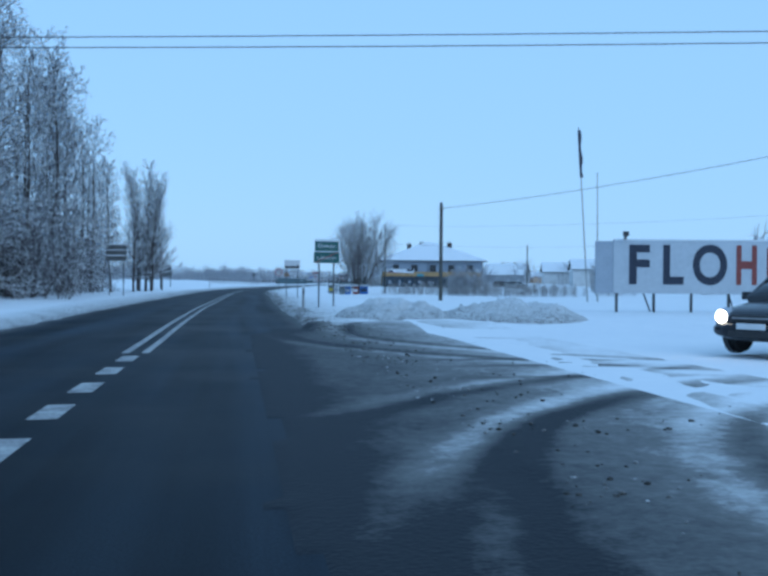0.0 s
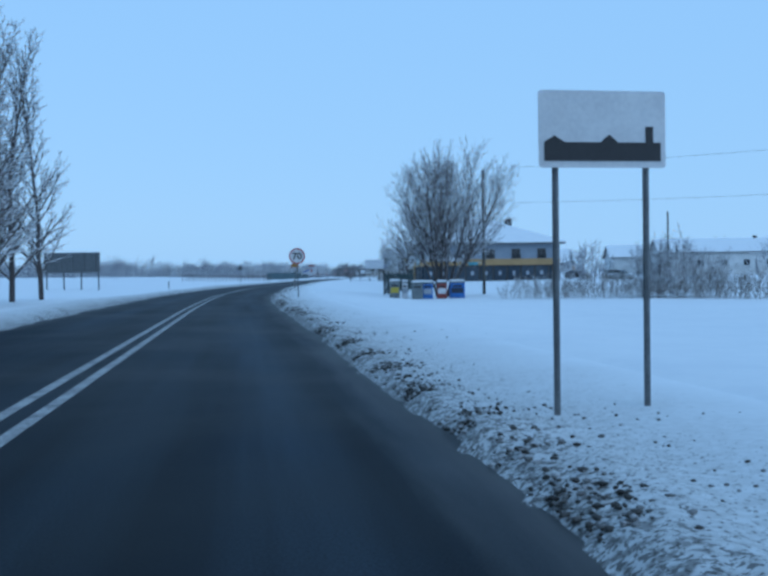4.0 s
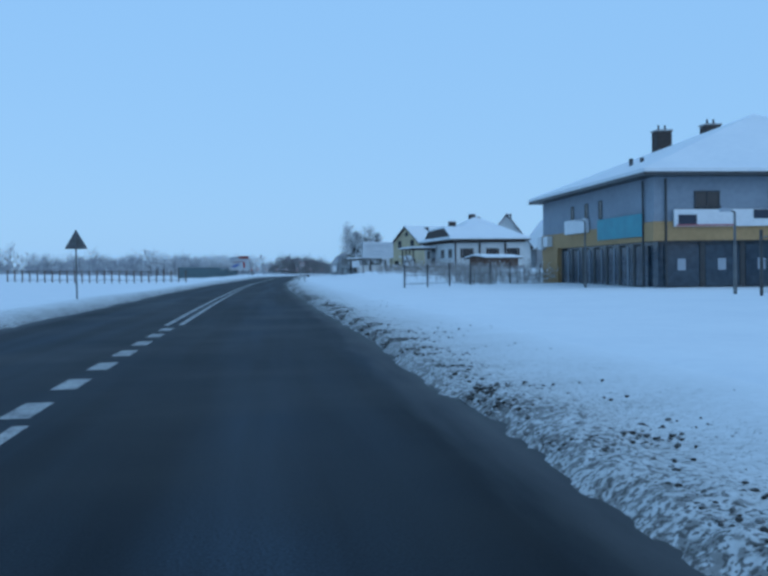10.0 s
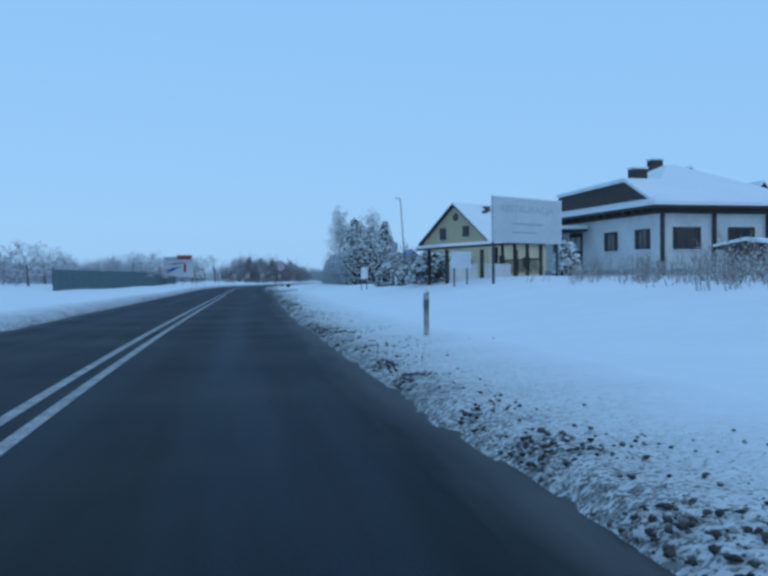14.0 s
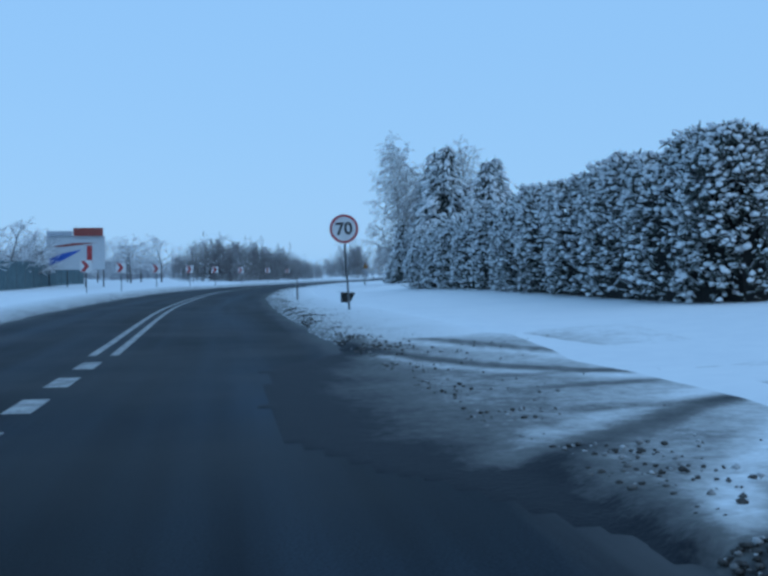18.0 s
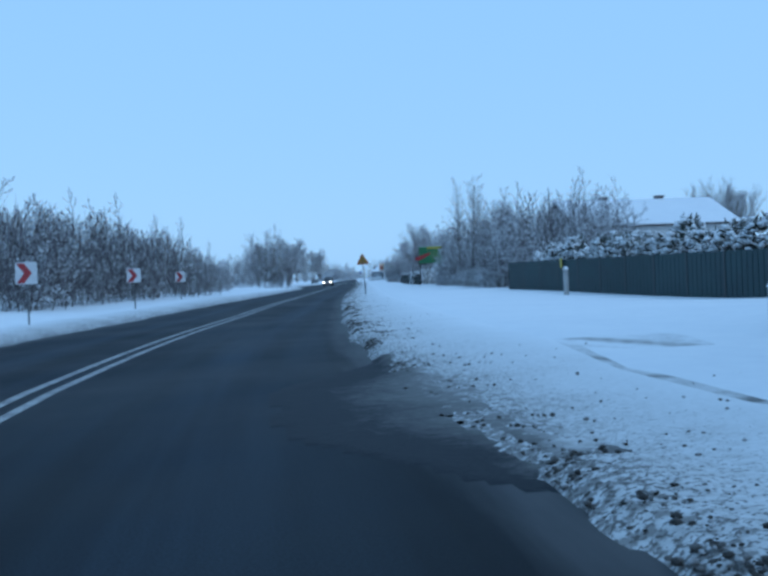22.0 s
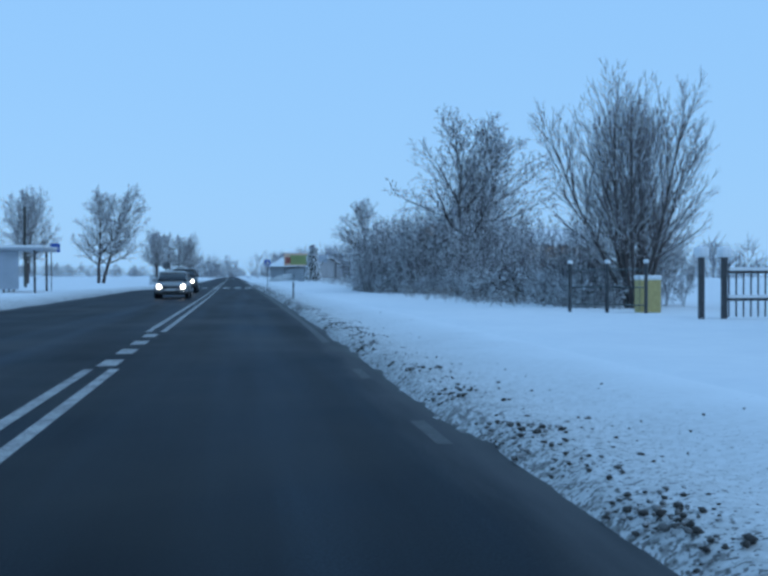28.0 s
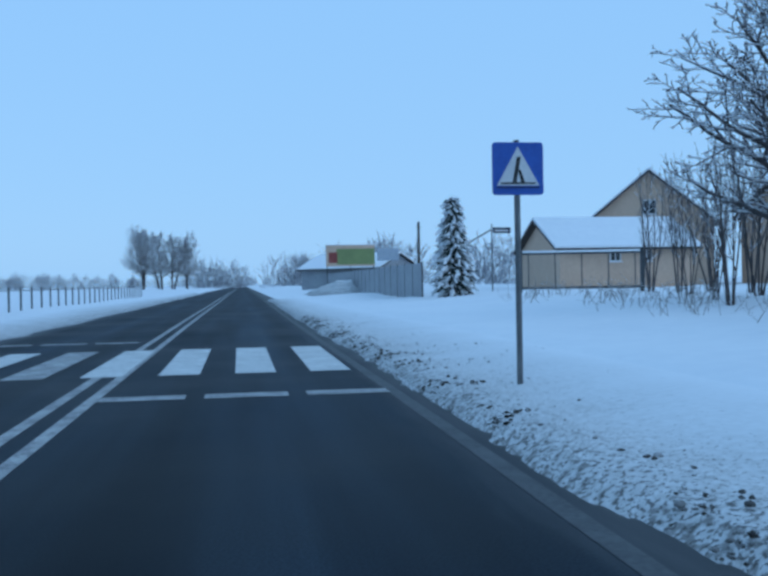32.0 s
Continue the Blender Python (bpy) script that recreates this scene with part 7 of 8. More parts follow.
def car(where, paint, label, tall=0.0, length=4.2, width=1.72, lit=True):
    """A car that faces its own -y, with its front bumper at the origin's y."""
    t = root("car", where, label, "car", "cars")
    hw, L, g = width / 2, length, tall * 0.4
    hood, roof = 0.86 + tall * 0.75, 1.45 + tall
    belt = hood + 0.10
    part("body", loft([(0.0, hw * 0.72, 0.36 + g, hood - 0.24), (0.05, hw * 0.86, 0.27 + g, hood - 0.17), (0.18, hw * 0.94, 0.22 + g, hood - 0.10), (0.45, hw * 0.985, 0.20 + g, hood - 0.03),
                       (0.95, hw, 0.19 + g, hood + 0.05), (1.5, hw, 0.19 + g, belt + 0.02), (L - 0.8, hw, 0.20 + g, belt + 0.03), (L - 0.25, hw * 0.97, 0.26 + g, belt), (L - 0.05, hw * 0.9, 0.32 + g, belt - 0.1), (L, hw * 0.78, 0.4 + g, belt - 0.2)]), paint, t)
    back = 0.35 if tall else 0.75
    cabin = [(0.98, hw * 0.86, belt - 0.12, belt + 0.02), (1.25, hw * 0.85, belt - 0.12, belt + 0.20), (1.6, hw * 0.80, belt - 0.12, roof - 0.10), (1.85, hw * 0.77, belt - 0.12, roof - 0.03),
             (L - back - 0.4, hw * 0.77, belt - 0.12, roof - 0.04), (L - back, hw * 0.78, belt - 0.12, roof - 0.14), (L - 0.16, hw * 0.82, belt - 0.12, belt + 0.06)]
    part("glasshouse", loft(cabin, 5.0), M_GLASS, t, "dark windows")
    part("roof", loft([(1.52, hw * 0.70, roof - 0.16, roof - 0.10), (1.7, hw * 0.765, roof - 0.13, roof - 0.04), (2.1, hw * 0.785, roof - 0.13, roof), (L - back - 0.4, hw * 0.785, roof - 0.14, roof - 0.02), (L - back + 0.02, hw * 0.74, roof - 0.2, roof - 0.11)], 3.0), paint, t)
    for sx in (-1, 1):
        part("front_pillar", rods(((sx * hw * 0.86, 1.0, belt - 0.02), (sx * hw * 0.78, 1.68, roof - 0.09), 0.034)), paint, t)
        part("middle_pillar", rods(((sx * hw * 0.87, 2.35, belt - 0.02), (sx * hw * 0.79, 2.4, roof - 0.07), 0.04)), paint, t)
        part("rear_pillar", rods(((sx * hw * 0.84, L - 0.2, belt - 0.02), (sx * hw * 0.79, L - back, roof - 0.12), 0.06)), paint, t)
        part("mirror", boxes((min(sx * hw * 0.82, sx * (hw + 0.15)), max(sx * hw * 0.82, sx * (hw + 0.15)), 1.2, 1.31, belt - 0.06, belt + 0.09), bevel=0.03), paint, t)
        hl = part("headlight", rods(((sx * hw * 0.70, 0.16, hood - 0.22), (sx * hw * 0.70, -0.005, hood - 0.23), 0.15, 0.125), n=18), M_PALE, t)
        part("lit_bulb", rods(((sx * hw * 0.70, -0.022, hood - 0.23), (sx * hw * 0.70, -0.006, hood - 0.23), 0.105, 0.115), n=18), M_LAMP if lit else M_GLASS, hl, "lit lamp" if lit else "unlit lamp")
        part("fog_lamp", rods(((sx * hw * 0.66, 0.1, 0.40 + g), (sx * hw * 0.66, -0.005, 0.40 + g), 0.06), n=12), M_PALE, t)
        for yy in (0.78, L - 0.82):
            r = 0.31 + tall * 0.14
            part("wheel_arch", rods(((sx * (hw - 0.10), yy, r + 0.02), (sx * (hw + 0.004), yy, r + 0.02), r + 0.06), n=24), M_BLACK, t)
            w = part("wheel", rods(((sx * (hw - 0.20), yy, r), (sx * (hw + 0.015), yy, r), r), n=24), M_TYRE, t)
            part("rim", rods(((sx * (hw + 0.016), yy, r), (sx * (hw + 0.026), yy, r), r * 0.62, r * 0.5), n=14), M_CHROME, w)
    gr = part("grille", boxes((-0.40, 0.40, -0.03, 0.10, hood - 0.31, hood - 0.19), bevel=0.02), M_BLACK, t)
    part("chrome_strip", boxes((-0.38, 0.38, -0.04, -0.031, hood - 0.26, hood - 0.235)), M_CHROME, gr)
    part("bumper", loft([(-0.07, hw * 0.62, 0.30 + g, 0.50 + g), (-0.03, hw * 0.84, 0.27 + g, 0.53 + g), (0.08, hw * 0.95, 0.26 + g, 0.54 + g), (0.22, hw * 0.98, 0.27 + g, 0.53 + g)], 3.2), paint, t)
    part("lower_intake", boxes((-hw * 0.5, hw * 0.5, -0.085, -0.05, 0.30 + g, 0.40 + g), bevel=0.012), M_BLACK, t)
    part("number_plate", boxes((-0.26, 0.26, -0.092, -0.072, 0.43 + g, 0.53 + g)), M_PLATE, t)
    part("wiper", rods(((-0.5, 1.02, belt + 0.05), (0.05, 1.2, belt + 0.16), 0.012)), M_BLACK, t)
    return t


def on_road(s, d, turn=0.0):
    x, y = spot(s, d)
    return pose(float(x), float(y), 0.0, 0, 0, heading(s) + turn)


car(on_road(541.0, -3.45), M_CARSILVER, "dirty silver hatchback with lit headlights in the oncoming lane")
car(on_road(557.5, -3.75), M_CARGREY, "tall dark grey off-road car with lit headlights in the oncoming lane", 0.26, 4.5, 1.86)
car(on_road(14.6, 8.45, -62) @ pose(0, 0, 0.03), M_CARDARK, "near-black car with lit headlights waiting in the side road")
car(base(205, 46, 70), M_CARDARK, "dark parked car under snow in a yard", lit=False)
car(base(176, 44, 40), M_CARSILVER, "silver parked car beside a yard fence", lit=False)

# ---- trees, hedges and weeds ----
FULL = (level(25, (20, 82), 0.46, start=0.22, thin=0.56, m=6, wild=0.10, lift=0.07, dome=True), level(9, (28, 60), 0.48, 0.45, 0.2, 0.62, 4, 0.12, 0.06),
        level(6, (28, 60), 0.48, 0.4, 0.15, 0.7, 3, 0.13, 0.04), level(2, (25, 55), 0.45, 0.3, 0.3, 0.9, 2, 0.1, 0.02))
VASE = (level(18, (14, 50), 0.40, start=0.24, thin=0.5, m=5, wild=0.04, lift=0.06, dome=True), level(9, (18, 46), 0.46, 0.4, 0.15, 0.6, 3, 0.06, 0.05), level(5, (20, 48), 0.5, 0.3, 0.2, 0.7, 2, 0.08, 0.03))
TALL = (level(36, (40, 95), 0.2, 0.25, 0.04, 0.4, 5, 0.10, 0.02), level(9, (35, 65), 0.5, 0.4, 0.12, 0.6, 3, 0.15, 0.0), level(5, (30, 60), 0.5, 0.3, 0.2, 0.8, 2, 0.12, -0.05))
SLIM = (level(34, (18, 44), 0.27, 0.5, 0.06, 0.5, 5, 0.06, 0.07), level(8, (20, 45), 0.45, 0.4, 0.15, 0.6, 3, 0.09, 0.05), level(4, (20, 50), 0.5, 0.3, 0.2, 0.8, 2, 0.1, 0.03))
WEEP = (level(38, (22, 60), 0.34, 0.5, 0.10, 0.42, 6, 0.08, 0.02), level(10, (30, 70), 0.5, 0.4, 0.15, 0.55, 4, 0.1, -0.20), level(6, (20, 55), 0.6, 0.3, 0.15, 0.7, 3, 0.08, -0.30))
SAPL = (level(26, (20, 50), 0.24, 0.55, 0.2, 0.45, 5, 0.05, 0.06), level(6, (20, 45), 0.45, 0.4, 0.15, 0.6, 3, 0.07, 0.05), level(3, (20, 50), 0.5, 0.3, 0.2, 0.8, 2, 0.08, 0.03))
WHIP = (level(7, (14, 32), 0.35, 0.4, 0.2, 0.6, 3, 0.05, 0.05), level(4, (20, 45), 0.45, 0.3, 0.2, 0.7, 2, 0.07, 0.04))
SMALL = (level(14, (30, 78), 0.48, start=0.2, thin=0.6, m=4, wild=0.13, lift=0.05, dome=True), level(7, (35, 65), 0.5, 0.4, 0.2, 0.6, 3, 0.16, 0.05), level(5, (30, 60), 0.5, 0.3, 0.2, 0.8, 2, 0.12, 0.03))
DENSE = (level(7, (16, 50), 0.45, 0.35, 0.06, 0.6, 4, 0.10, 0.05), level(6, (22, 58), 0.5, 0.4, 0.12, 0.65, 3, 0.12, 0.03), level(4, (22, 58), 0.5, 0.3, 0.2, 0.8, 2, 0.12, 0.0))

WOODLABEL = "tall bare tree with dark trunk and snow-lined twigs"
FOREST = dict(width=5.4, r=0.17, levels=TALL, tip=0.014, loaded=0.32, snow_r=0.014)
kinds = [tree("bare_tree", base(52, -13.0), WOODLABEL, "roadside wood", M_BARK, M_DARKTWIG, seed=21, height=16.5, **FOREST),
         tree("bare_tree", base(60, -16.0), WOODLABEL, "roadside wood", M_BARK, M_DARKTWIG, seed=22, height=15.5, **FOREST),
         tree("bare_tree", base(43, -12.2), WOODLABEL, "roadside wood", M_BARK, M_DARKTWIG, seed=23, height=17.5, **FOREST)]
rng = np.random.default_rng(77)
for k in range(44):
    s = 34 + 1.24 * k + rng.uniform(-1, 1)
    d = -rng.uniform(12.8, 24) if k % 3 else -rng.uniform(11.8, 13)
    copy_thing(kinds[k % 3], base(s, d, rng.uniform(0, 360)) @ Matrix.Scale(rng.uniform(0.78, 1.0) * (0.72 if s > 76 else 1.0), 4))
ub = bush("undergrowth", base(50, -12.0), "snowy undergrowth of thin dark stems at the wood's edge", "undergrowth along the wood", M_BARK, M_DARKTWIG, seed=31, width=7, depth=3.4, height=4.6, stems=26, levels=DENSE, tip=0.013, round_top=0.25, loaded=0.4, snow_r=0.012, core=260)
for k in range(9):
    copy_thing(ub, base(36 + 6.2 * k, -12.8 - rng.uniform(0, 3), 90 + rng.uniform(-20, 20)))
bt = tree("slender_tree", base(92, -10.0), "slender upright bare tree in a roadside clump", "clump of slender trees", M_BARK, M_TWIG, seed=41, height=12.6, width=3.8, r=0.14, levels=SLIM, tip=0.011, snow_r=0.018)
for s, d, a, q in ((90.4, -10.9, 40, 0.92), (93.6, -10.8, 100, 0.98), (94.8, -9.9, 200, 0.88), (91.4, -9.4, 300, 0.84), (97.0, -11.5, 20, 0.9), (99.5, -10.4, 250, 0.95), (102.5, -9.8, 150, 0.9)):
    copy_thing(bt, base(s, d, a) @ Matrix.Scale(q, 4))

wt = tree("willow", base(115.2, 12.0), "broad many-stemmed bare willow with frosted twigs over bins", "many-stemmed trees", M_BARK, M_TWIG, seed=51, height=9.9, width=8.6, r=0.105, stems=11, fan=(2, 36), levels=VASE, tip=0.0066, wild=0.022, lift=0.045, loaded=0.35, snow_r=0.007)
ok = tree("round_tree", base(148.2, 13.4), "round-crowned bare tree with crooked snow-lined limbs", "round-crowned trees", M_BARK, M_TWIG, seed=61, height=8.3, width=6.6, r=0.23, levels=FULL, tip=0.0105, loaded=0.55, snow_r=0.012)
ok2 = tree("round_tree", base(544.6, 13.4), "large round-crowned bare tree with two dark stems", "round-crowned trees", M_BARK, M_DARKTWIG, seed=62, height=10.4, width=8.3, r=0.19, stems=2, fan=(7, 9), levels=FULL, tip=0.0115, loaded=0.5, snow_r=0.010, foot=0.22)
ok3 = tree("round_tree", base(589.2, 13.8), "round-crowned bare tree with a thick dark trunk and stubby limbs", "round-crowned trees", M_BARK, M_DARKTWIG, seed=64, height=8.5, width=7.0, r=0.28, levels=FULL, tip=0.013, wild=0.1, loaded=0.5, snow_r=0.010)
fo = tree("round_tree", base(597, -14.3), "round-crowned frosted tree beside the far lane", "round-crowned trees", M_BARK, M_TWIG, seed=63, height=10.6, width=8.4, r=0.2, stems=2, fan=(6, 9), levels=FULL, tip=0.013, loaded=0.6, snow_r=0.02)
copy_thing(fo, base(590, -20.5, 70) @ Matrix.Scale(0.92, 4))
for s, d, a, q in ((838, -19.0, 10, 1.5), (846, -23.0, 140, 1.6), (836, -26.5, 240, 1.62), (842, -15.5, 80, 1.3)):
    copy_thing(fo, base(s, d, a) @ Matrix.Scale(q, 4))
copy_thing(ok2, base(560.5, 17.5, 20) @ Matrix.Scale(0.9, 4))
copy_thing(wt, base(481.2, 45.5, 120) @ Matrix.Scale(1.1, 4))
copy_thing(wt, base(519.8, 12.4, 215) @ Matrix.Scale(0.74, 4))
bi = tree("weeping_birch", base(374.6, 10.3) @ pose(0, 0, 0, 0, -4, 0), "tall weeping birch with hanging rimed twigs", "birches by the bend", M_BIRCH, M_TWIG, seed=71, height=12.2, width=6.0, r=0.15, levels=WEEP, tip=0.012, loaded=0.35, snow_r=0.01)
copy_thing(bi, base(378.0, 13.8, 100) @ Matrix.Scale(0.76, 4))
copy_thing(bi, base(371.0, 15.0, 200) @ Matrix.Scale(0.92, 4))
copy_thing(bi, base(369.5, 10.6, 300) @ Matrix.Scale(0.80, 4))
for s, d, a, q in ((381.5, 16.0, 40, 0.8), (372.6, 12.4, 250, 0.78), (376.5, 11.8, 330, 0.68), (367.5, 13.2, 20, 0.8)):
    copy_thing(bi, base(s, d, a) @ Matrix.Scale(q, 4))
sp = tree("sapling_birch", base(450.5, 12.0), "slim leafless sapling tree with frosted upright twigs", "saplings in the thicket", M_BARK, M_TWIG, seed=75, height=9.2, width=2.7, r=0.085, levels=SAPL, tip=0.0075, wild=0.03, loaded=0.5, snow_r=0.009)
for s, d, a, q in ((453.5, 13.0, 60, 0.95), (456, 11.6, 120, 0.82), (459.5, 13.5, 200, 1.05), (462.5, 12.2, 250, 1.12), (447.5, 14, 330, 0.85), (443, 13.5, 30, 0.75),
                   (441, 11.8, 70, 0.7)):
    copy_thing(sp, base(s, d, a) @ Matrix.Scale(q, 4))
copy_thing(wt, base(447.0, 14.5, 200) @ Matrix.Scale(0.66, 4))
wh = tree("whip_sapling", base(576, 11.5), "thin upright whips of a young bare tree in snow", "whips by the crossing", M_BARK, M_TWIG, seed=76, height=4.9, width=2.4, r=0.035, stems=5, fan=(3, 22), levels=WHIP, tip=0.008, wild=0.03, loaded=0.5, snow_r=0.013, foot=0.1)
for s, d, a, q in ((572.5, 12.4, 10, 1.0), (569, 11.3, 210, 1.05), (579, 12.8, 300, 0.95), (566, 12.6, 140, 1.12), (563, 11.4, 70, 1.15), (574, 10.6, 45, 0.8), (582, 11.6, 170, 0.8), (560, 12.4, 260, 1.2), (586, 12.0, 30, 0.75), (592, 14.0, 100, 1.0), (595, 15.5, 190, 1.05), (598, 14.6, 10, 0.95), (600, 16.8, 300, 1.1), (603, 15.8, 220, 1.0), (590, 16.0, 50, 1.1), (596, 18.0, 150, 1.15), (594, 13.0, 260, 0.8)):
    copy_thing(wh, base(s, d, a) @ Matrix.Scale(q, 4))
rng = np.random.default_rng(404)
for k in range(26):
    copy_thing(wh, base(570 + 22 * (k + rng.uniform(0, 1)) / 26, rng.uniform(10.8, 17.5), rng.uniform(0, 360)) @ Matrix.Scale(rng.uniform(0.55, 0.95), 4))

THICK = dict(width=8, depth=5, stems=40, core=240, levels=DENSE, tip=0.0085, r=0.018, round_top=0.35, loaded=0.5, snow_r=0.012, pads=1000)
tk = bush("thicket", base(455, 15.5), "dense thicket of thin frosted stems with snow", "thickets along the road", M_BARK, M_TWIG, seed=81, height=5.4, **THICK)
tr = bush("thicket", base(552, 11.3), "dense rimed thicket of thin upright stems", "thickets along the road", M_BARK, M_RIME, seed=82, height=5.0, **THICK)
for s, d, a, q, src in ((441, 14.8, 90, 1.0, tk), (448, 16.5, 100, 1.0, tk), (462, 14.4, 80, 1.2, tk), (468, 14.6, 90, 1.25, tk), (474, 15.2, 90, 1.05, tk), (434.5, 15.5, 90, 1.2, tk), (443, 20.0, 80, 1.2, tk), (450, 22, 80, 1.1, tk),
                        (524, 14.0, 90, 0.6, tk), (531, 13.2, 92, 0.66, tk), (538, 12.4, 85, 0.76, tk), (546, 12.0, 90, 0.95, tk), (559, 11.0, 90, 0.98, tr), (565, 12.4, 95, 0.7, tr), (573, 15.2, 85, 0.5, tr), (555, 16, 80, 1.05, tr),
                        (476, -13.5, 90, 0.7, tr), (480, 14.5, 90, 0.8, tk), (527, -17, 90, 1.0, tk)):
    copy_thing(src, base(s, d, a) @ Matrix.Scale(q, 4))
lw = bush("low_bush", base(446, 11.9, 90), "low snowy bush of tangled twigs at the thicket's foot", "low bushes before the thickets", M_BARK, M_TWIG, seed=84, width=4.4, depth=2.2, height=1.7, stems=34, core=90, levels=DENSE, tip=0.007, r=0.012, round_top=0.4, loaded=0.6, snow_r=0.013, pads=520)
rng = np.random.default_rng(45)
for s, d, q in (*[(437 + 4.1 * k, 12.4 - 0.1 * k, 1.0) for k in range(9)], *[(521 + 3.9 * k, 11.6 - 0.24 * k, 0.95) for k in range(11)], (366.8, 9.6, 0.9)):
    copy_thing(lw, base(s + rng.uniform(-1, 1), d + rng.uniform(-0.35, 0.35), 90 + rng.uniform(-25, 25)) @ Matrix.Scale(q * rng.uniform(0.75, 1.2), 4))
ck = bush("dark_copse", base(412, -14.6), "dark dense rounded copse behind the bend boards", "copses on the left", M_BARK, M_DARKTWIG, seed=85, width=9, depth=6, height=5.4, stems=40, core=560, levels=DENSE, tip=0.012, r=0.022, round_top=0.5, loaded=0.25, snow_r=0.010, pads=500)
for s, d, a, q in ((419, -13.8, 80, 0.95), (426, -13.2, 70, 1.0), (433, -12.6, 100, 0.88), (438, -11.8, 80, 0.9), (447, -10.9, 80, 0.7)):
    copy_thing(ck, base(s, d, a) @ Matrix.Scale(q, 4))
for s, d, a, q in ((105.5, 23.5, 0, 0.62), (104, 40, 30, 0.75), (122, 60, 10, 0.8)):
    copy_thing(tk, base(s, d, a) @ Matrix.Scale(q, 4))
bush("tall_copse", base(502, -9.4, 90), "tall dark clump of bare stems beside the far lane", "copses on the left", M_BARK, M_DARKTWIG, seed=86, width=6.4, depth=5, height=7.6, stems=32, core=260, levels=DENSE, tip=0.013, r=0.025, round_top=0.3, loaded=0.4, snow_r=0.012)
fr = tree("orchard_tree", base(384, -20), "small frosted orchard tree beyond the bend", "orchard trees", M_BARK, M_RIME, seed=88, height=4.8, width=4.4, r=0.10, levels=SMALL, tip=0.011, loaded=0.6, snow_r=0.018)
for k in range(20):
    copy_thing(fr, base(336 + 4.4 * k + rng.uniform(-2, 2), -rng.uniform(15, 32), rng.uniform(0, 360)) @ Matrix.Scale(rng.uniform(0.75, 1.2), 4))

# conifers and the hedge
fk = spruce("spruce", base(365.2, 12.4), "dark spruce heavily loaded with snow", 91, 9.8, 6.4, "snowy spruces")
f2 = spruce("spruce", base(358.6, 12.6), "dark spruce heavily loaded with snow", 92, 9.2, 6.6, "snowy spruces")
for src, s, d, a, q in ((f2, 366.5, 17.0, 60, 1.02), (fk, 361.6, 9.8, 250, 0.46), (f2, 355.5, 14.8, 20, 0.85), (fk, 378.6, 13.6, 80, 0.85), (f2, 382.5, 16.5, 130, 0.7)):
    copy_thing(src, base(s, d, a) @ Matrix.Scale(q, 4))
spruce("young_spruce", base(610.5, 9.6), "slim young spruce with snow on every bough", 93, 4.6, 1.9, fill=0.8)
gs = spruce("garden_conifer", base(500.5, 13.0), "small snow-laden garden conifer", 94, 3.2, 1.7, "garden conifers")
for s, d, q in ((503, 14.0, 1.1), (497, 13.4, 0.9), (494.5, 15, 1.25), (506, 13, 0.8)):
    copy_thing(gs, base(s, d, 50 * q) @ Matrix.Scale(q, 4))


def evergreen(t, rng, p, out, pads, size):
    """Dense evergreen sprays at the places p, pointing out, with lumps of snow on some of them."""
    n = len(p)
    d = unit(out * 0.7 + rng.normal(0, 0.55, (n, 3)) + np.array([0, 0, 0.25]))
    fo = raw("foliage", *tubes(sprays(rng, p - d * 0.08, d, rng.uniform(0.7, 1.4, n) * size * 1.5, rng.uniform(0.7, 1.3, n) * size * 0.34), 3), M_HEDGE, t, "dark green sprays")
    tagged(fo, kind="stuff")
    i = rng.choice(n, pads)
    q = rng.uniform(0.35, 1.15, pads) * size * 0.58
    c = p[i] + out[i] * size * 0.5 + np.array([0, 0, 0.03])
    sl = raw("snow_load", *clumps(rng, c, np.stack([q * 1.25, q, q * 0.72], 1), rough=0.4), M_SNOW, t, "clumps of snow")
    tagged(sl, kind="stuff")


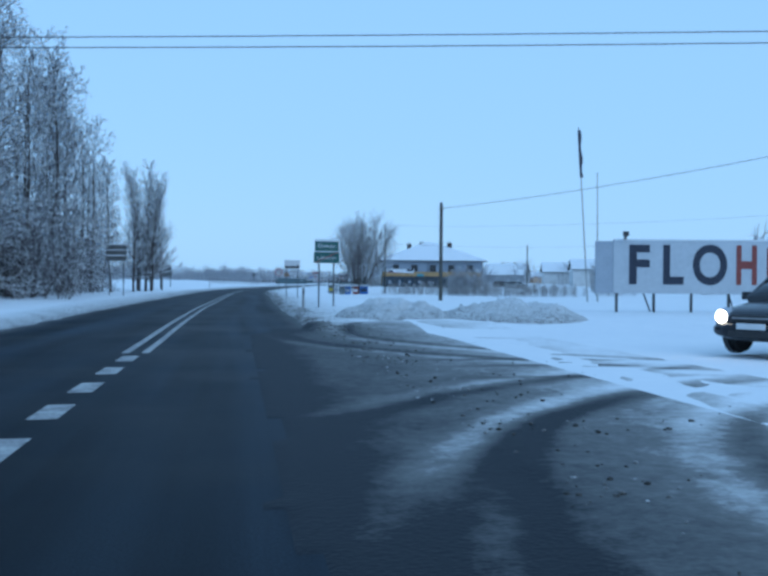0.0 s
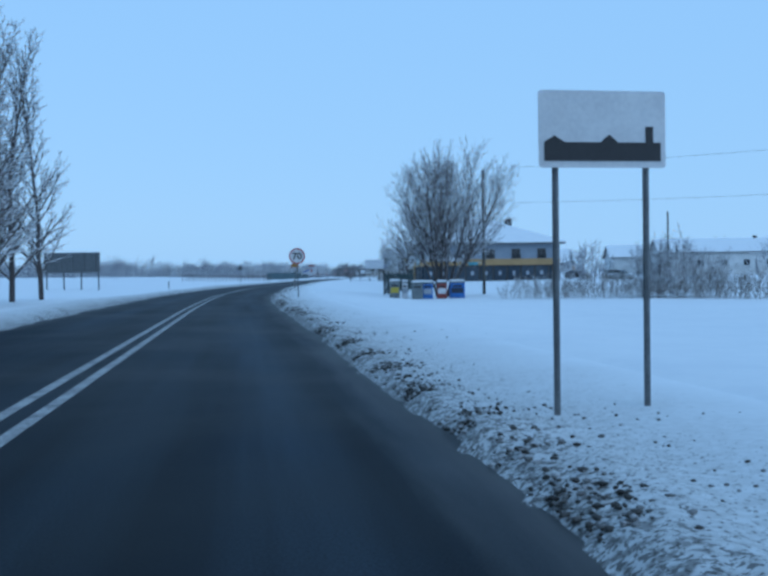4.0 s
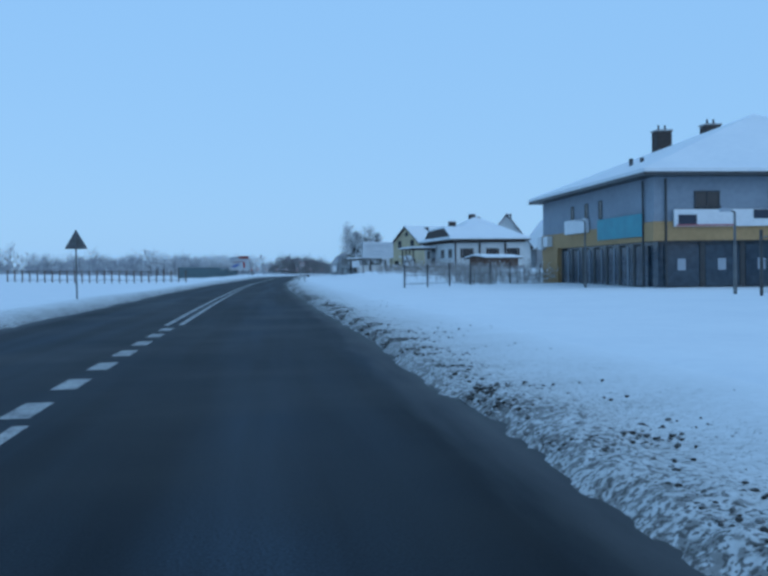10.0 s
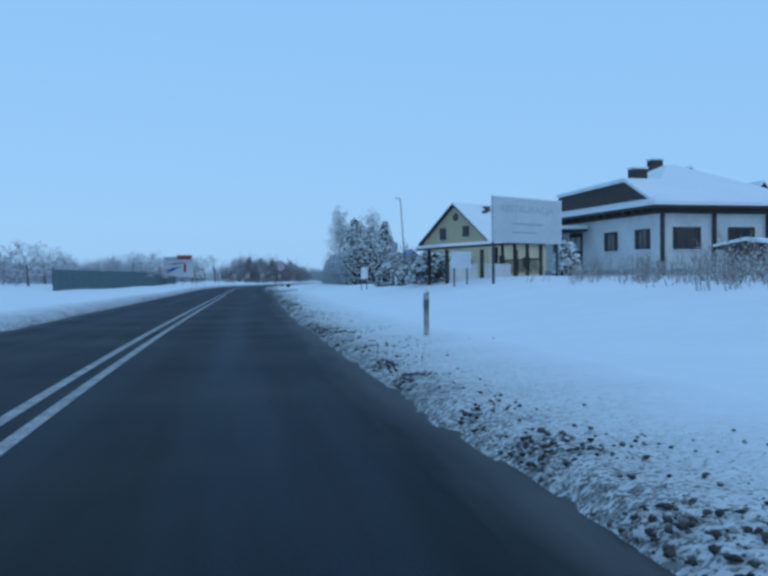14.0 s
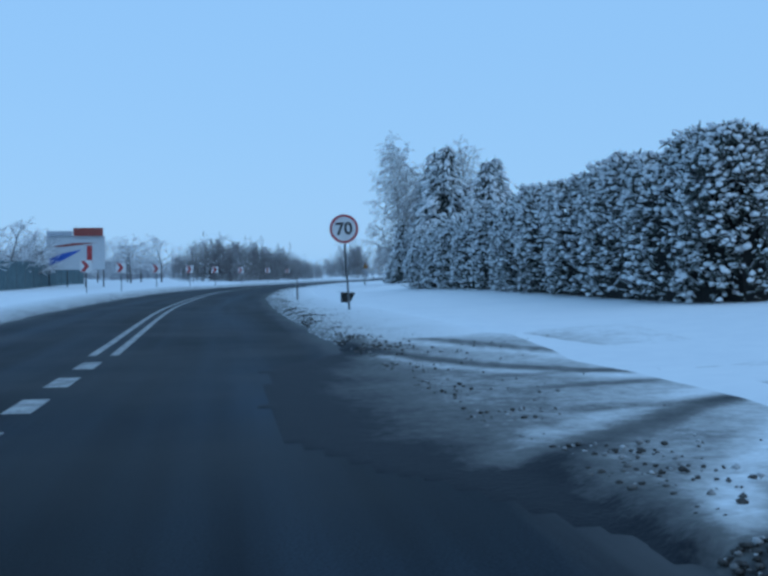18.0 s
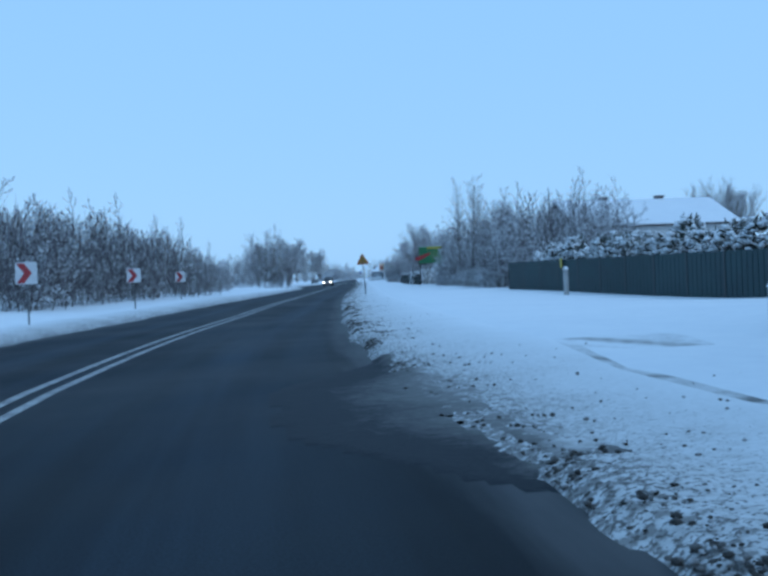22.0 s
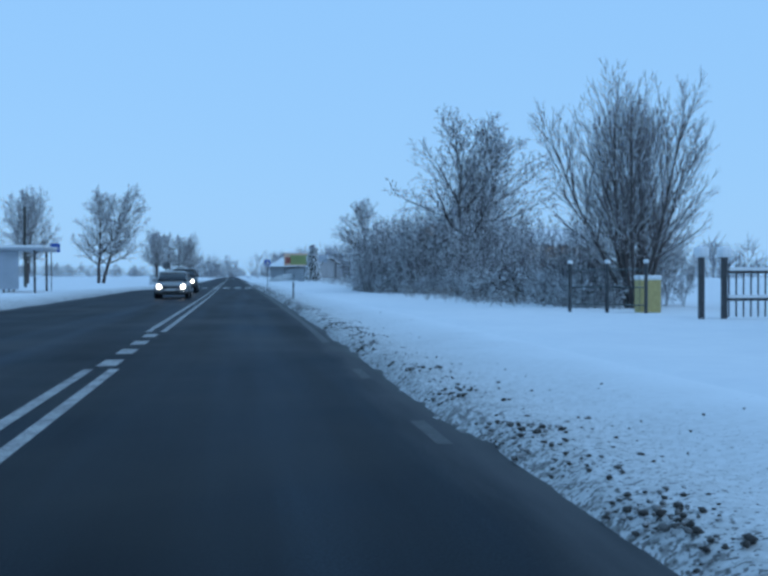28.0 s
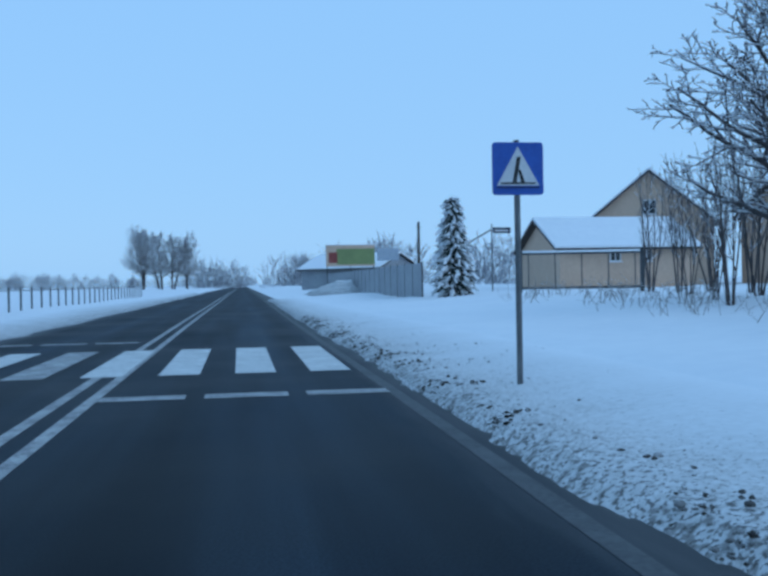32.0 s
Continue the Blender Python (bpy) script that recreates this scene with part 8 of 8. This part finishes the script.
def hedge(name, a, b, h0, h1, thick, seed, label, bumps=0.25, n=6500, pads=2300, size=0.14):
    """An evergreen hedge from a to b, loaded with snow."""
    rng = np.random.default_rng(seed)
    xa, ya = spot(*a)
    xb, yb = spot(*b)
    t = root(name, Matrix.Translation((float(xa), float(ya), float(hills(*a)))), label, "hedge")
    dx, dy, dz = float(xb - xa), float(yb - ya), float(hills(*b) - hills(*a))
    L = math.hypot(dx, dy)
    u = rng.uniform(0, 1, n)
    over = np.minimum(1, np.minimum(u, 1 - u) * L / 0.9)
    top = (h0 + (h1 - h0) * u + bumps * np.sin(u * L * 1.7) * np.sin(u * L * 0.61 + 1) + bumps * 0.6 * np.sin(u * L * 4.1)) * (0.78 + 0.22 * np.sqrt(over))
    v = rng.uniform(0, 1, n) ** 0.75
    face = rng.choice([-1, 1], n)
    half = thick / 2 * (0.55 + 0.45 * np.sqrt(over)) * (1 + 0.15 * np.sin(u * L * 2.3 + 3 * v))
    w = half * (1 - 0.5 * v ** 3) * rng.uniform(0.72, 1.06, n) * face
    cap = rng.uniform(0, 1, n) < 0.22
    v, w = np.where(cap, rng.uniform(0.93, 1.04, n), v), np.where(cap, half * rng.uniform(-0.6, 0.6, n), w)
    w = np.where((np.minimum(u, 1 - u) * L < 0.7) & ~cap, w * rng.uniform(0, 1, n), w)
    nx, ny = -dy / L, dx / L
    p = np.stack([dx * u + nx * w, dy * u + ny * w, dz * u + top * v], 1)
    end = np.where(u * L < 0.7, -1.0, np.where((1 - u) * L < 0.7, 1.0, 0.0))
    out = np.stack([nx * np.sign(w) + end * dx / L, ny * np.sign(w) + end * dy / L, np.where(cap, 1.2, 0.1)], 1)
    evergreen(t, rng, p, unit(out), pads, size)
    # solid inner shell, its near-black colour standing for the shade between the sprays
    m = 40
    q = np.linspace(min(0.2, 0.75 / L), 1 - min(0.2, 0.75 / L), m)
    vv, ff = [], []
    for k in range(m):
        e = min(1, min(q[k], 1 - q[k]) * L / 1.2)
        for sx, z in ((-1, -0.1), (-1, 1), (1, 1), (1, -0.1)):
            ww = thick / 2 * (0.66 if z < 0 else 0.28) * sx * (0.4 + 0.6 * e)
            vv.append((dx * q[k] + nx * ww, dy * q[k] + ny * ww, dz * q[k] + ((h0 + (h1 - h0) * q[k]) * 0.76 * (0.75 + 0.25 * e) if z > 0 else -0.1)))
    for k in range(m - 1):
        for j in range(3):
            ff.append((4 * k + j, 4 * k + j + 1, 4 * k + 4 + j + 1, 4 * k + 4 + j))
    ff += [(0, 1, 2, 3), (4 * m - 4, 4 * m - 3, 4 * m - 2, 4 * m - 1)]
    raw("inner_shade_shell", vv, ff, M_DEEPSHADE, t, "near-black shell for the shade inside")
    return t


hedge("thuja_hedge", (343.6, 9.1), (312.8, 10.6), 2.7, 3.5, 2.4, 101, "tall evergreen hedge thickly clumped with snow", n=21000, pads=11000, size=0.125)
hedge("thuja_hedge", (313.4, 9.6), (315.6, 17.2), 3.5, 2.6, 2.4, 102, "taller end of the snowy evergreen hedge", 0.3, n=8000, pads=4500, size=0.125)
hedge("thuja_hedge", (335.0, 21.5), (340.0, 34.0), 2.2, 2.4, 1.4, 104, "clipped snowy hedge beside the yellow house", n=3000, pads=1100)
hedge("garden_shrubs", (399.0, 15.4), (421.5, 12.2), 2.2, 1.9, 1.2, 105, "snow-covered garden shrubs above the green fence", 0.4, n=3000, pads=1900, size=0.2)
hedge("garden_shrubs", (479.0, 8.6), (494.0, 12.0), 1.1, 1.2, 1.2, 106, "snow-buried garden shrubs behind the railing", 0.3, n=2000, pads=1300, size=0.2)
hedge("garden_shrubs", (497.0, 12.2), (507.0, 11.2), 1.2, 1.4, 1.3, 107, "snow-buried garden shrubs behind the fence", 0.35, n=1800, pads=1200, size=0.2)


def shrub(s, d, w, h, seed):
    rng = np.random.default_rng(seed)
    t = root("snowy_shrub", base(s, d), "low round evergreen shrub mounded with snow", "shrub", "snowy shrubs by the house")
    n = 1100
    a, v = rng.uniform(0, 6.28, n), rng.uniform(0, 1, n)
    r = w / 2 * np.sqrt(np.maximum(0, 1 - v ** 2.2)) * rng.uniform(0.7, 1.05, n)
    p = np.stack([np.cos(a) * r, np.sin(a) * r, v * h], 1)
    evergreen(t, rng, p, unit(np.stack([np.cos(a), np.sin(a), 0.2 + v], 1)), 420, 0.17)


for k, (s, d, w, h) in enumerate(((271, 9.9, 2.4, 1.5), (281, 10.4, 1.9, 1.2), (284.5, 11.4, 2.1, 1.3), (291.3, 10.5, 2.1, 1.6), (290, 15.5, 2.2, 1.3), (268.5, 16.5, 1.2, 1.7))):
    shrub(s, d, w, h, 200 + k)


def weeds(name, spots, seed, count, h, label):
    """Withered stalks standing out of the snow, in bands of s and d."""
    rng = np.random.default_rng(seed)
    seg = []
    for s0, s1, d0, d1 in spots:
        for _ in range(count):
            s, d = rng.uniform(s0, s1), rng.uniform(d0, d1)
            s, d = s + 0.9 * math.sin(s * 2.1 + d), d + 0.7 * math.sin(s * 1.3 - d * 2.3)
            x, y = spot(s, d)
            z = float(hills(s, d)) - 0.05
            hh = h * rng.uniform(0.4, 1.1)
            p = np.array([float(x), float(y), z])
            q = p + np.array([rng.normal(0, 0.22), rng.normal(0, 0.22), hh])
            seg.append((*p, *q, 0.010, 0.005))
            for _ in range(3):
                f = rng.uniform(0.4, 1)
                c = p + (q - p) * f
                e = c + rng.normal(0, 0.12, 3) + np.array([0, 0, 0.1])
                seg.append((*c, *e, 0.007, 0.004))
    tagged(raw(name, *tubes(seg, 3), M_REED), label, "weeds", kind="stuff")


weeds("dry_weeds", [(206, 225, 13, 22), (225, 252, 12.0, 21), (240, 256, 11.0, 16)], 301, 500, 0.8, "withered grey-brown weeds standing in snow")
scrub = bush("weed_scrub", base(108, 16.0), "low scrub of withered grey-brown stalks with frost", "withered scrub", M_REED, M_REED, seed=83, width=4.2, depth=2.6, height=1.35, stems=60, levels=(level(4, (15, 45), 0.45, 0.3, 0.2, 0.7, 3, 0.1, 0.05), level(4, (20, 55), 0.5, 0.3, 0.2, 0.8, 2, 0.12, 0.03)), tip=0.006, r=0.011, round_top=0.25, snow_r=0.012)
for k in range(9):
    copy_thing(scrub, base(107 - 0.9 * k + rng.uniform(-0.6, 0.6), 17.5 + 1.9 * k, rng.uniform(-20, 20)) @ Matrix.Scale(rng.uniform(0.85, 1.25), 4))
for k in range(15):
    copy_thing(scrub, base(208 + 3.1 * k + rng.uniform(-1, 1), 15.5 + rng.uniform(-2.0, 3.5) - 0.06 * k, 90 + rng.uniform(-40, 40)) @ Matrix.Scale(rng.uniform(0.7, 1.15), 4))
weeds("dry_weeds", [(520, 560, 8.2, 10.5), (436, 470, 10.2, 12.5), (560, 600, 9.0, 12.0)], 303, 420, 0.55, "low snowy weeds at the thicket's foot")


def far_wood(name, rows, seed, label):
    """Leafless woods at the horizon: rows of world x, y, number, spread, height."""
    rng = np.random.default_rng(seed)
    seg = []
    for x, y, n, spread, h in rows:
        for _ in range(n):
            cx, cy = x + rng.normal(0, spread), y + rng.normal(0, spread * 0.5)
            hh, ww = h * rng.uniform(0.7, 1.05), h * rng.uniform(0.42, 0.75)
            m = 120
            a, r = rng.uniform(0, 6.28, m), np.sqrt(rng.uniform(0, 1, m))
            v = rng.uniform(0.05, 1.0, m)
            k = np.sqrt(np.maximum(0.05, 1 - (2 * v - 0.9) ** 2 * 0.8)) * ww * r
            p = np.stack([cx + np.cos(a) * k, cy + np.sin(a) * k, hh * v * np.sqrt(1 - 0.55 * r * r)], 1)
            d = unit(np.stack([np.cos(a) * 0.5, np.sin(a) * 0.5, np.full(m, 0.7)], 1) + rng.normal(0, 0.35, (m, 3)))
            e = p + d * rng.uniform(0.10, 0.24, (m, 1)) * h
            seg.append(np.hstack([p - d * 0.1 * h, e, np.full((m, 1), 0.0095 * h), np.full((m, 1), 0.0035 * h)]))
            seg.append(np.array([[cx, cy, -0.2, cx + rng.normal(0, 0.3), cy, hh * 0.8, 0.12, 0.04]]))
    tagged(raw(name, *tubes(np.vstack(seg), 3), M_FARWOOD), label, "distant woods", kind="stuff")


rows = []
for k in range(46):
    a = radians(-34 + k * 2.35)
    R = (470 if k > 12 else 1000) + 60 * math.sin(k * 1.7)
    rows.append((40 - math.sin(a) * R, 300 + math.cos(a) * R, 10, 12, 11 + 2.5 * math.sin(k * 0.9)))
for k in range(14):
    a = radians(-150 + k * 9)
    rows.append((60 - math.sin(a) * 330, 330 + math.cos(a) * 300, 8, 16, 8.5))
far_wood("far_woods", rows, 401, "line of leafless woods on the horizon, haze put into their colour")
near_rows = []
for k, (s, d, n, sp_, h) in enumerate((*[(270 + 24 * j, -92 - 14 * math.sin(j * 1.3), 9, 11, 8.0 + math.sin(j * 2.1)) for j in range(13)], (330, -62, 8, 14, 5.5), (360, -70, 8, 14, 6), (395, -62, 8, 12, 6), (300, -75, 8, 14, 5), (790, 24, 6, 7, 10), (760, 34, 5, 6, 10), (840, 20, 6, 8, 11), (880, -8, 6, 9, 10), (700, 40, 6, 10, 8), (560, -70, 7, 16, 6), (480, -60, 8, 16, 6), (165, 62, 6, 12, 6), (250, 75, 8, 16, 7), (60, 90, 8, 16, 8), (90, 80, 8, 14, 7))):
    x, y = spot(s, d)
    near_rows.append((float(x), float(y), n, sp_, h))
far_wood("field_trees", near_rows, 402, "loose groups of frosted trees beyond the fields, paled for haze")
